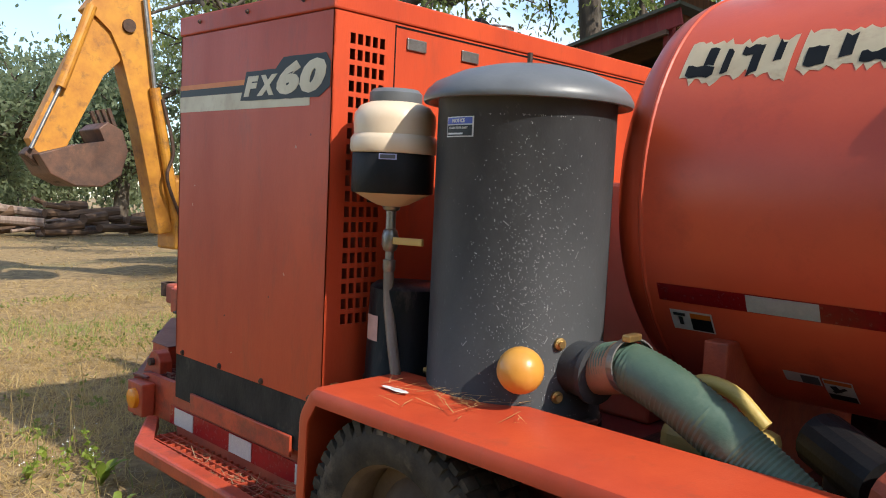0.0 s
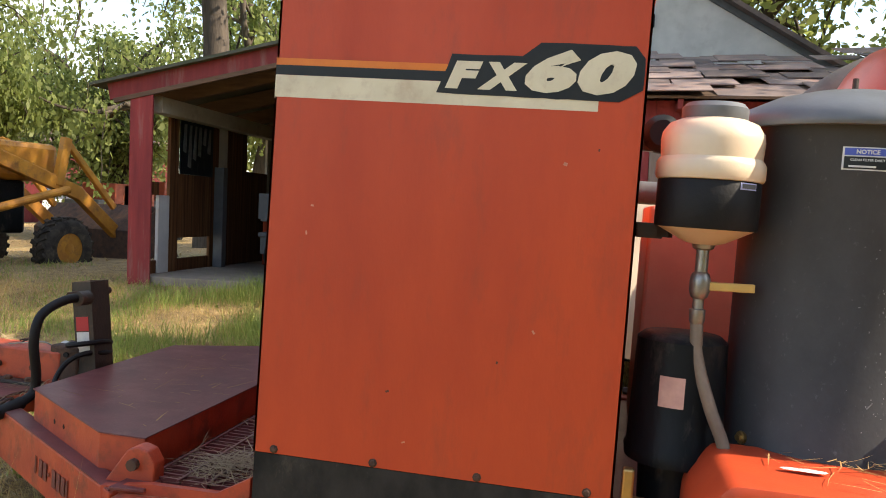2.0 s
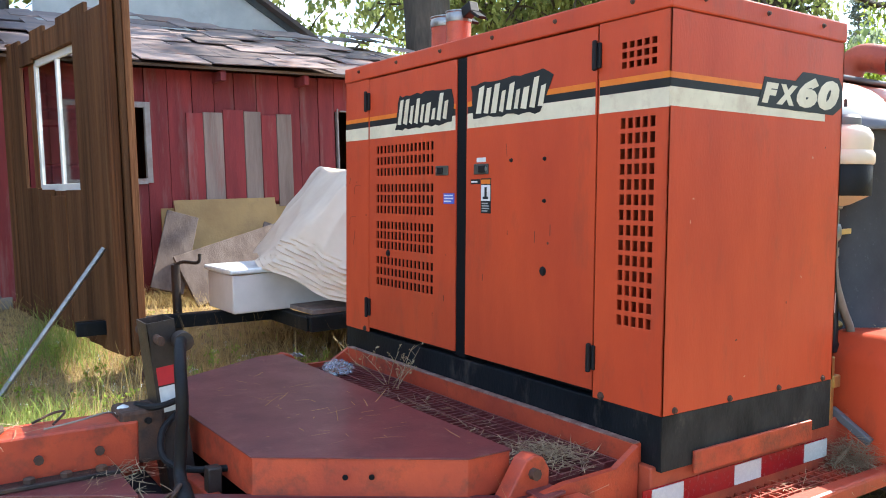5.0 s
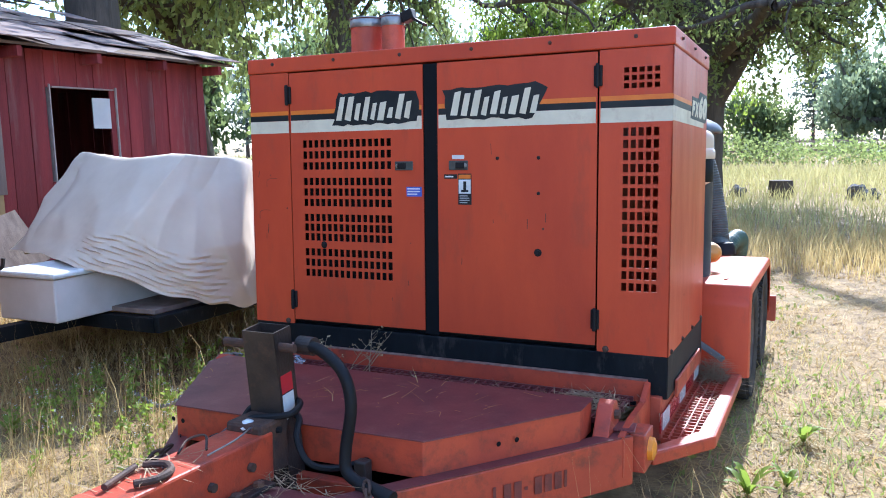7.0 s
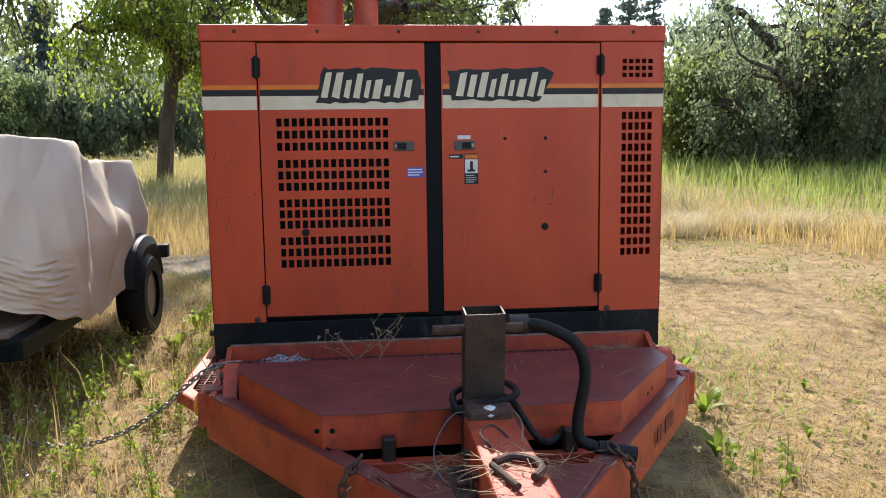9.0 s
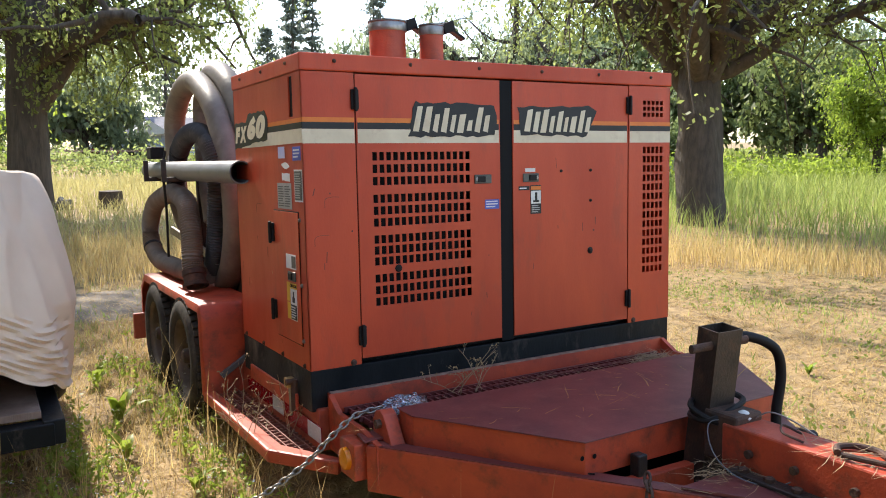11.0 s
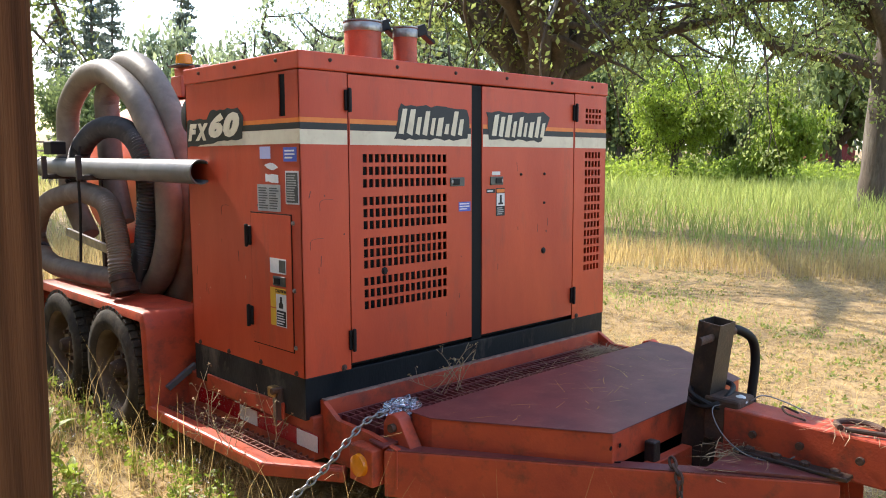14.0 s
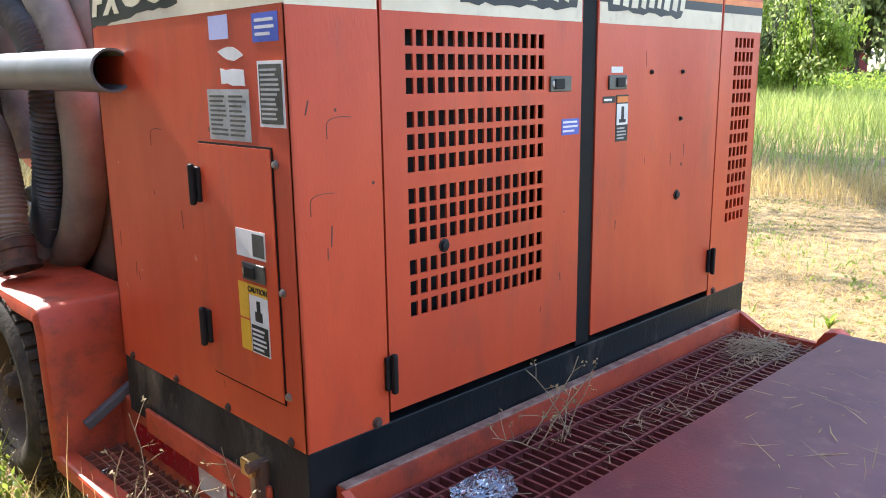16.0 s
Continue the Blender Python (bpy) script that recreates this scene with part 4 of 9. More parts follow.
for sx in (-1, 1):
    for y in (1.53, 2.30):
        wheel(y, sx)
    # fender: a folded strip with slanted ends
    prof = round_line([(1.13, 0.20), (1.14, 0.60), (1.20, 0.69), (2.62, 0.69), (2.72, 0.60), (2.76, 0.30)] if sx > 0 else [(1.085, 0.20), (1.105, 0.62), (1.135, 0.69), (2.70, 0.69), (2.83, 0.60), (2.86, 0.30)], 0.03)
    xi, xo, th = 0.93, (1.24 if sx < 0 else 1.272), 0.006
    centre = Vector((1.94, 0.30))
    bm = bmesh.new()
    # across: flat top, rounded outer edge, hanging lip
    across = [(xi, 0.0), (xi + 0.17, 0.0), (xo - 0.022, 0.0), (xo - 0.007, 0.006), (xo, 0.022), (xo, 0.05)]
    rows = []
    for k, (yy, zz) in enumerate(prof):
        d = Vector((prof[min(k + 1, len(prof) - 1)][0] - prof[max(0, k - 1)][0], prof[min(k + 1, len(prof) - 1)][1] - prof[max(0, k - 1)][1])).normalized()
        nrm = Vector((d.y, -d.x))
        if nrm.dot(centre - Vector((yy, zz))) < 0:
            nrm = -nrm
        rows.append([bm.verts.new((sx * x, yy + nrm.x * dip, zz + nrm.y * dip)) for x, dip in across])
    for p, q in zip(rows, rows[1:]):
        for k in range(len(across) - 1):
            bm.faces.new((p[k], p[k + 1], q[k + 1], q[k]))
    bmesh.ops.recalc_face_normals(bm, faces=bm.faces[:])
    bmesh.ops.solidify(bm, geom=bm.faces[:], thickness=th)
    part("fender", bm, PAINT_RUB if sx < 0 else PAINT, trailer, "orange folded steel fender", True)
    part("fender_wall", bx(sx * 0.93, sx * 0.936, 1.15, 2.75, 0.20, 0.684, 0), PAINT_OLD, trailer)
    # step: outer rail with slanted front, grating inside
    so = 1.21
    corner = [(sx * 1.24, 0.045), (sx * 1.24, 1.12), (sx * 1.182, 1.12), (sx * 1.182, 0.065), (sx * 1.005, -0.215), (sx * 1.045, -0.255)]
    st = part("step", prism(corner[::sx], 0.165, 0.224, 0.012), PAINT_RUB, trailer, "orange side step with bar grating")
    bm = bmesh.new()
    for k in range(27):
        y = -0.02 + 1.13 * k / 26
        box(bm, *sorted((sx * 1.03, sx * (1.185 if y > 0.08 else 1.13))), y - 0.0035, y + 0.0035, 0.170, 0.205)
    for x in (1.06, 1.10, 1.14, 1.175):
        box(bm, *sorted((sx * (x - 0.003), sx * (x + 0.003))), 0.06 if x > 1.15 else -0.02, 1.12, 0.196, 0.209)
    part("step_grating", bm, PAINT_RUB if sx > 0 else RUST_RED, st, "rusty red bar grating")
    part("step_bracket", bar(bmesh.new(), (sx * 1.0, 1.06, 0.40), (sx * 1.15, 1.075, 0.30), 0.03, 0.03, 0.004), GREY_METAL, st, "grey rod under the fender")
    part("tail_rail", bx(sx * 0.93, sx * 1.31, 2.76, 2.80, 0.22, 0.40, 0.005), PAINT_OLD, trailer)
for y in (1.53, 2.30):
    part("axle", cyl((-1.1, y, 0.33), (1.1, y, 0.33), 0.04), RUST, trailer)
part("deck_plate", bx(-0.93, 0.93, 0.97, 3.7, 0.33, 0.362, 0.003), DECK, trailer, "maroon deck plate under the tank")
part("cross_member", bx(-0.93, 0.93, 3.66, 3.74, 0.19, 0.36, 0.004), PAINT_OLD, trailer)
# reflective details on the right fender
for y, s in ((1.36, 0.022), (1.40, 0.03)):
    part("paint_chip", lathe(bmesh.new(), [(s, 0), (s * 0.8, 0.001)], 9, Matrix.Translation((1.12, y, 0.698)) @ Matrix.Diagonal((0.5, 1.3, 1, 1))), WHITE, trailer)

# ---- on the deck: filter canister, surge bottle, tank, hoses ----
canister = thing("filter_canister", (0.76, 1.51, 0.362), "scratched charcoal steel filter canister with domed grey lid", "filter canister", frame_pose=LEVEL)
part("body", lathe(bmesh.new(), [(0.262, 0.245), (0.262, 0.26), (0.258, 0.265), (0.258, 1.165), (0.262, 1.17)], 56, pose(0.76, 1.51, 0.362)), CHARCOAL, canister, "charcoal cylinder, scratched", True)
part("foot_ring", lathe(bmesh.new(), [(0.24, 0.0), (0.24, 0.22), (0.268, 0.225), (0.268, 0.25)], 48, pose(0.76, 1.51, 0.362)), BLACK_BASE, canister, "", True)
lidp = part("lid", lathe(bmesh.new(), [(0.270, 1.158), (0.286, 1.142), (0.300, 1.143), (0.303, 1.149), (0.302, 1.160), (0.292, 1.178), (0.272, 1.198), (0.20, 1.232), (0.12, 1.252), (0.06, 1.258), (0.01, 1.259)], 56, pose(0.76, 1.51, 0.362)), LID_GREY, canister, "domed grey lid with rolled rim", True)
part("lid_pin", cyl((0.76, 1.51, 1.62), (0.76, 1.51, 1.66), 0.008, 8), DARK_STEEL, lidp)


def on_can(angle, z, lift=0.0):
    """A pose on the canister's skin: u round it, v up, w outwards; angle in degrees from +x."""
    a = radians(angle)
    c = Vector((0.76, 1.51, z)) + (0.258 + lift) * Vector((math.cos(a), math.sin(a), 0))
    return Matrix.Translation(c) @ pose(0, 0, 0, 0, 0, angle + 90) @ pose(0, 0, 0, 90)


def curved_label(a0, a1, z0, z1, r, material, parent, name="label", label="", cx=0.76, cy=1.51, n=8):
    bm = bmesh.new()
    vs = []
    for k in range(n + 1):
        a = radians(a0 + (a1 - a0) * k / n)
        vs.append([bm.verts.new((cx + rr * math.cos(a), cy + rr * math.sin(a), z)) for rr in (r, r + 0.001) for z in (z0, z1)])
    for p, q in zip(vs, vs[1:]):
        for i, j in ((0, 1), (1, 3), (3, 2), (2, 0)):
            bm.faces.new((p[i], p[j], q[j], q[i]))
    bmesh.ops.recalc_face_normals(bm, faces=bm.faces[:])
    return part(name, bm, material, parent, label)


lab = curved_label(-18, 6, 1.40, 1.455, 0.2585, WHITE, canister, label="notice label with a blue header")
curved_label(-17, 5, 1.403, 1.432, 0.2598, DECAL_BLACK, lab, "ground")
curved_label(-17, 5, 1.435, 1.452, 0.2598, LABEL_BLUE, lab, "header")
lettering("NOTICE", 0.014, on_can(-6, 1.443, 0.003), canister, WHITE, "notice_word", 0, 0.0003)
lettering("CLEAN FILTER DAILY", 0.008, on_can(-6, 1.424, 0.003), canister, WHITE, "notice_line", 0, 0.0001)
bars(on_can(-6, 1.41, 0.002), -0.04, 0.04, -0.006, 0.004, 1, canister, WHITE)
# fine pale scuffs on the weathered side
wr = random.Random(31)
bm = bmesh.new()
for _ in range(1100):
    a, z = wr.gauss(46, 17), min(1.46, max(0.66, wr.gauss(1.0, 0.22)))
    ln, w = wr.choice((0.0012, 0.0018, 0.0026, 0.005)) * (1 if wr.random() < 0.95 else 4.0), wr.uniform(0.0006, 0.0014)
    box(bm, -w, w, -ln / 2, ln / 2, 0.0003, 0.0008, 0, on_can(a, z) @ pose(0, 0, 0, 0, 0, wr.gauss(20, 40)))
part("scuff_mark", bm, surface("pale_scuff", (0.30, 0.31, 0.31), (0.13, 0.14, 0.145), 60.0, 0.6), canister, "fine pale scuff marks", kind="stuff")
ballp = part("ball", lathe(bmesh.new(), [(0.062 * math.sin(math.pi * k / 16), -0.062 * math.cos(math.pi * k / 16)) for k in range(1, 16)], 24, on_can(42, 0.80, 0.055)), KNOB, canister, "yellow rubber ball of the float valve", True)
part("collar", lathe(bmesh.new(), [(0.05, 0), (0.05, 0.02), (0.03, 0.025)], 20, on_can(42, 0.80)), CHARCOAL, canister, "", True)
for a, z in ((66, 0.86), (66, 0.715), (-60, 0.70)):
    part("bolt", lathe(bmesh.new(), [(0.017, 0), (0.017, 0.008), (0.009, 0.010), (0.009, 0.018)], 10, on_can(a, z)), BRASS, canister)
part("outlet", lathe(bmesh.new(), [(0.075, -0.02), (0.075, 0.06), (0.085, 0.06), (0.085, 0.075), (0.07, 0.075)], 28, on_can(82, 0.79)), CHARCOAL, canister, "", True)
part("clamp_foot", bx(0.72, 0.82, 1.70, 1.79, 0.36, 0.64, 0.004), STEEL, canister)

hose_g = thing("suction_hose", (0.80, 1.85, 0.362), "faded green ribbed suction hose clamped to the canister", "hose", frame_pose=LEVEL)
part("hose", tube([(0.795, 1.84, 0.80), (0.82, 1.93, 0.825), (0.85, 2.06, 0.80), (0.86, 2.19, 0.74), (0.86, 2.32, 0.66), (0.85, 2.48, 0.56), (0.85, 2.72, 0.51), (0.89, 2.98, 0.60), (0.96, 3.22, 0.74), (0.99, 3.46, 0.73), (0.96, 3.64, 0.57), (0.90, 3.70, 0.43)], 0.066, 20, 10, 0.0028, 0.012), HOSE_GREEN, hose_g, "", True)
part("cuff", tube([(0.785, 1.79, 0.79), (0.797, 1.85, 0.803), (0.82, 1.93, 0.827)], 0.068, 20, 4), surface("brown_cuff", (0.34, 0.19, 0.11), (0.25, 0.14, 0.085), 9.0, 0.6), hose_g, "brown rubber cuff", True)
part("hose_clamp", lathe(bmesh.new(), [(0.069, -0.012), (0.073, -0.012), (0.073, 0.012), (0.069, 0.012)], 28, Matrix.Translation((0.825, 1.945, 0.832)) @ Vector((0.05, 0.12, 0.02)).to_track_quat("Z", "Y").to_matrix().to_4x4(), False), STEEL, hose_g, "steel band clamp")
part("clamp_screw", bx(0.80, 0.86, 1.93, 1.955, 0.897, 0.915, 0.004), BRASS, hose_g)

surge = thing("coolant_bottle", (0.94, 1.14, 0.362), "ivory plastic bottle with a black band and screw cap", "coolant bottle", frame_pose=LEVEL)
C = pose(0.94, 1.14, 0)
part("bottle", lathe(bmesh.new(), [(0.112, 1.352), (0.130, 1.357), (0.134, 1.366), (0.134, 1.396), (0.129, 1.406), (0.124, 1.412), (0.125, 1.425), (0.127, 1.455), (0.124, 1.475), (0.108, 1.498), (0.085, 1.508), (0.08, 1.51)], 40, C), BOTTLE, surge, "ivory plastic", True)
part("band", lathe(bmesh.new(), [(0.1245, 1.235), (0.127, 1.24), (0.127, 1.352), (0.124, 1.356)], 40, C), BLACK, surge, "black plastic band", True)
part("cone", lathe(bmesh.new(), [(0.03, 1.195), (0.05, 1.20), (0.12, 1.236)], 40, C), BOTTLE, surge, "", True)
part("cap", lathe(bmesh.new(), [(0.078, 1.505), (0.081, 1.51), (0.081, 1.538), (0.07, 1.55), (0.02, 1.555)], 32, C), LID_GREY, surge, "grey screw cap", True)
curved_label(28, 52, 1.335, 1.352, 0.1272, LABEL_PALE, surge, cx=0.94, cy=1.14)
curved_label(30, 50, 1.338, 1.349, 0.1284, GREY_METAL, surge, cx=0.94, cy=1.14)
part("fitting", lathe(bmesh.new(), [(0.03, 1.20), (0.026, 1.185), (0.016, 1.18), (0.016, 1.125), (0.022, 1.12), (0.026, 1.105), (0.026, 1.075), (0.021, 1.06), (0.014, 1.055), (0.014, 1.03), (0.020, 1.028), (0.020, 1.0), (0.016, 0.99)], 14, C), STEEL, surge, "dull pipe fitting and ball valve", True)
part("valve_handle", bar(bmesh.new(), (0.945, 1.16, 1.09), (0.93, 1.275, 1.092), 0.012, 0.022, 0.003), surface("yellow_grip", (0.62, 0.42, 0.12), (0.5, 0.33, 0.1), 12, 0.5), surge, "yellow valve lever")
part("drain_hose", tube([(0.94, 1.14, 1.0), (0.945, 1.15, 0.9), (0.96, 1.19, 0.78), (0.975, 1.23, 0.68), (0.97, 1.24, 0.55), (0.93, 1.26, 0.42)], 0.0165, 12, 6), HOSE, surge, "grey drain hose", True)
part("bracket", bx(0.84, 0.90, 0.972, 1.04, 1.20, 1.24, 0.003), DARK_STEEL, surge)
part("bracket_arm", bar(bmesh.new(), (0.86, 0.975, 1.22), (0.90, 1.06, 1.22), 0.03, 0.03), DARK_STEEL, surge)

drum = thing("air_filter_drum", (1.0, 1.10, 0.362), "small black drum behind the bottle with a torn pink label", "filter drum", frame_pose=LEVEL)
part("drum", lathe(bmesh.new(), [(0.08, 0.362), (0.09, 0.60), (0.128, 0.61), (0.132, 0.64), (0.126, 0.65), (0.118, 0.935), (0.10, 0.95), (0.03, 0.955)], 36, pose(0.84, 1.12, 0)), BLACK_BASE, drum, "", True)
curved_label(-28, 2, 0.77, 0.85, 0.1235, surface("pink_label", (0.62, 0.38, 0.32), (0.5, 0.3, 0.26), 20), drum, label="torn pink label", cx=0.84, cy=1.12)
part("drain_fitting", bar(bar(bmesh.new(), (1.02, 1.0, 0.37), (1.02, 1.0, 0.62), 0.03, 0.03, 0.006), (1.02, 1.0, 0.52), (1.02, 1.05, 0.52), 0.04, 0.05, 0.006), BRASS, drum, "brass drain fittings")

tank = thing("vacuum_tank", (0, 2.7, 0.362), "large red cylindrical vacuum tank with peeling decal", "tank", frame_pose=LEVEL)
TX, TZ, TR = 0.0, 1.28, 0.63
TM = Matrix.Translation((TX, 1.765, TZ)) @ pose(0, 0, 0, -90)
prof = [(0.02, -0.19), (0.18, -0.18), (0.34, -0.15), (0.47, -0.105), (0.56, -0.055), (0.605, -0.015), (TR - 0.005, 0.03), (TR, 0.06), (TR, 1.72), (TR - 0.02, 1.78), (0.48, 1.86), (0.2, 1.92), (0.02, 1.93)]
part("shell", lathe(bmesh.new(), prof, 80, TM), TANK_RED, tank, "glossy red rolled steel shell", True)
part("weld_seam", lathe(bmesh.new(), [(TR, 0.052), (TR + 0.004, 0.056), (TR + 0.004, 0.062), (TR, 0.066)], 80, TM, False), TANK_RED, tank)


def on_tank(y, angle, lift=0.0):
    """A pose on the tank's right side: u along +y, v up round the shell; angle up from the horizontal."""
    a = radians(angle)
    c = Vector((TX + (TR + lift) * math.cos(a), y, TZ + (TR + lift) * math.sin(a)))
    nrm = Vector((math.cos(a), 0, math.sin(a)))
    u = Vector((0, 1, 0))
    v = nrm.cross(u)
    m = Matrix((u, v, nrm)).transposed().to_4x4()
    m.translation = c
    return m


def tank_band(y0, y1, a0, a1, material, name, label="", lift=0.001, parent=None, ragged=0.0, seed=0, n=10):
    rnd = random.Random(seed)
    bm = bmesh.new()
    cols = max(2, int((y1 - y0) / 0.012)) if ragged else 1
    grid = []
    for i in range(cols + 1):
        y = y0 + (y1 - y0) * i / cols
        e0, e1 = (rnd.uniform(-ragged, ragged), rnd.uniform(-ragged, ragged)) if ragged else (0, 0)
        if ragged:
            e0 += ragged * 1.2 * noise.noise(Vector((y * 9, seed, 0)))
            e1 += ragged * 1.2 * noise.noise(Vector((y * 9, seed, 5)))
        col = []
        for k in range(n + 1):
            a = radians(a0 + e0 + (a1 + e1 - a0 - e0) * k / n)
            col.append(bm.verts.new((TX + (TR + lift) * math.cos(a), y, TZ + (TR + lift) * math.sin(a))))
        grid.append(col)
    for p, q in zip(grid, grid[1:]):
        for k in range(n):
            bm.faces.new((p[k], q[k], q[k + 1], p[k + 1]))
    bmesh.ops.solidify(bm, geom=bm.faces[:], thickness=0.0008)
    bmesh.ops.recalc_face_normals(bm, faces=bm.faces[:])
    return part(name, bm, material, parent or tank, label)


tank_band(1.86, 3.5, -29.0, -24.0, REFLECT_RED, "red_tape", "red reflective tape")
tank_band(2.115, 2.30, -28.8, -24.2, REFLECT_WHITE, "white_tape", "white reflective tape", 0.0025)
tank_band(2.72, 2.88, -28.8, -24.2, REFLECT_WHITE, "white_tape", "white reflective tape", 0.0025)
tank_band(1.87, 2.165, 29, 41, CREAM, "torn_decal", "peeling cream and black decal", 0.001, None, 1.4, 5)
tank_band(2.185, 2.62, 30, 42, CREAM, "torn_decal", "peeling cream and black decal", 0.001, None, 1.4, 6)
for y, w, a0, a1 in ((1.885, 0.08, 30, 33), (1.93, 0.03, 33, 39), (1.985, 0.02, 31, 38), (2.03, 0.05, 36, 39), (2.06, 0.025, 30, 38), (2.12, 0.02, 33, 40), (2.20, 0.05, 31, 37), (2.28, 0.03, 33, 40), (2.33, 0.06, 31, 34), (2.40, 0.03, 32, 40), (2.47, 0.07, 32, 38)):
    tank_band(y, y + w, a0, a1, DECAL_BLACK, "torn_bar", "", 0.0022, None, 0.8, int(y * 100))
lb = tank_band(1.885, 2.01, -38, -31.5, WHITE, "label", "white, black and orange warning label", 0.0015)
tank_band(1.945, 2.006, -37.5, -33.6, DECAL_BLACK, "print_ground", "", 0.003, lb)
tank_band(1.945, 2.006, -33.6, -32, DECAL_ORANGE, "header", "", 0.003, lb)
om = on_tank(1.915, -34.8, 0.003)
bmp = box(bmesh.new(), -0.006, 0.006, -0.014, 0.014, 0, 0.001, 0, om)
box(bmp, -0.02, 0.016, 0.018, 0.028, 0, 0.001, 0, om)
part("pictogram", bmp, DECAL_BLACK, lb)
lb2 = tank_band(2.17, 2.265, -52, -47.5, WHITE, "label", "white and blue label", 0.0015)
tank_band(2.215, 2.262, -51.6, -48, GREY_METAL, "print_ground", "", 0.003, lb2)
lb3 = tank_band(2.27, 2.345, -58.5, -48, WHITE, "label", "white warning label with orange header", 0.0015)
tank_band(2.273, 2.342, -49.8, -48.3, DECAL_ORANGE, "header", "", 0.003, lb3)
tank_band(2.273, 2.342, -58, -54.8, DECAL_BLACK, "print_ground", "", 0.003, lb3)
om = on_tank(2.307, -52.3, 0.003)
part("pictogram", box(box(bmesh.new(), -0.022, 0.022, -0.006, 0.004, 0, 0.001, 0, om @ pose(0, 0, 0, 0, 0, 40)), -0.016, 0.002, -0.01, 0.022, 0, 0.001, 0, om @ pose(0, 0, 0, 0, 0, 20)), DECAL_BLACK, lb3)
for y in (2.0, 3.2):
    part("saddle", bx(-0.55, 0.55, y, y + 0.07, 0.362, 0.88, 0.005), PAINT_OLD, tank, "red steel saddle")
part("dusty_top", box(bmesh.new(), -0.20, 0.20, 1.95, 3.2, 1.895, 1.925, 0.012), LID_GREY, tank, "grey walkway strip on top")
part("inlet_pipe", tube([(0.0, 2.9, 1.86), (0.0, 2.9, 2.0), (0.08, 2.9, 2.07), (0.26, 2.9, 2.03)], 0.085, 20, 6), PAINT_OLD, tank, "red inlet elbow", True)
jug = thing("yellow_jug", (0.72, 2.12, 0.362), "yellow plastic jug standing beside the tank", "jug", frame_pose=LEVEL)
part("jug_body", bx(0.60, 0.78, 2.00, 2.26, 0.362, 0.70, 0.03), surface("yellow_plastic", (0.50, 0.36, 0.10), (0.40, 0.28, 0.08), 5, 0.5), jug)
part("jug_handle", tube([(0.69, 2.02, 0.69), (0.69, 2.05, 0.79), (0.69, 2.15, 0.79), (0.69, 2.24, 0.72)], 0.02, 10, 5), surface("yellow_handle", (0.52, 0.38, 0.10), (0.42, 0.30, 0.08), 5, 0.5), jug, "moulded handle", True)
valve = thing("tank_valve", (0.70, 2.45, 0.362), "black valve body with a faded red cap", "valve", frame_pose=LEVEL)
part("body", cyl((0.60, 2.34, 0.70), (0.72, 2.52, 0.66), 0.07, 18), BLACK, valve)
part("cap", cyl((0.74, 2.55, 0.655), (0.80, 2.63, 0.645), 0.075, 20), PAINT_OLD, valve, "faded red cap")
part("stand", bx(0.62, 0.70, 2.38, 2.46, 0.362, 0.66, 0.004), DARK_STEEL, valve)
hyd = thing("hydraulic_reservoir", (-0.45, 1.25, 0.362), "faded peach-coloured steel reservoir behind the cabinet", "reservoir", frame_pose=LEVEL)
part("reservoir_body", bx(-0.80, -0.20, 1.06, 1.44, 0.362, 1.31, 0.015), surface("faded_peach_paint", (0.62, 0.27, 0.17), (0.52, 0.21, 0.13), 3, 0.5, 0, 0.05), hyd)
part("filler_cap", cyl((-0.35, 1.25, 1.31), (-0.35, 1.25, 1.345), 0.035, 14), WHITE, hyd)

boom_hose = thing("boom_hose", (0.55, 3.2, 0.36), "thick dark suction hose arching behind the tank", "hose", frame_pose=LEVEL)
part("hose", tube([(0.24, 2.9, 2.035), (0.42, 2.9, 1.94), (0.63, 2.9, 1.68), (0.79, 2.9, 1.32), (0.87, 2.88, 0.98), (0.90, 2.84, 0.78), (0.93, 2.74, 0.70)], 0.078, 18, 10, 0.004, 0.018), surface("grey_green_hose", (0.052, 0.056, 0.048), (0.085, 0.088, 0.075), 6.0, 0.55, 0, 0.1, 80, (0.15, 0.15, 0.12), 4.0, 0.5), boom_hose, "", True)
part("white_band", tube([(0.36, 2.9, 1.985), (0.41, 2.9, 1.945)], 0.086, 18, 2), WHITE, boom_hose, "", True)
part("red_clamp", tube([(0.755, 2.9, 1.42), (0.775, 2.9, 1.37)], 0.088, 18, 2), TANK_RED, boom_hose, "red clamp band", True)
part("foot", lathe(bmesh.new(), [(0.09, 0), (0.085, 0.05), (0.07, 0.08)], 20, pose(0.95, 2.70, 0.694)), BLACK, boom_hose, "", True)

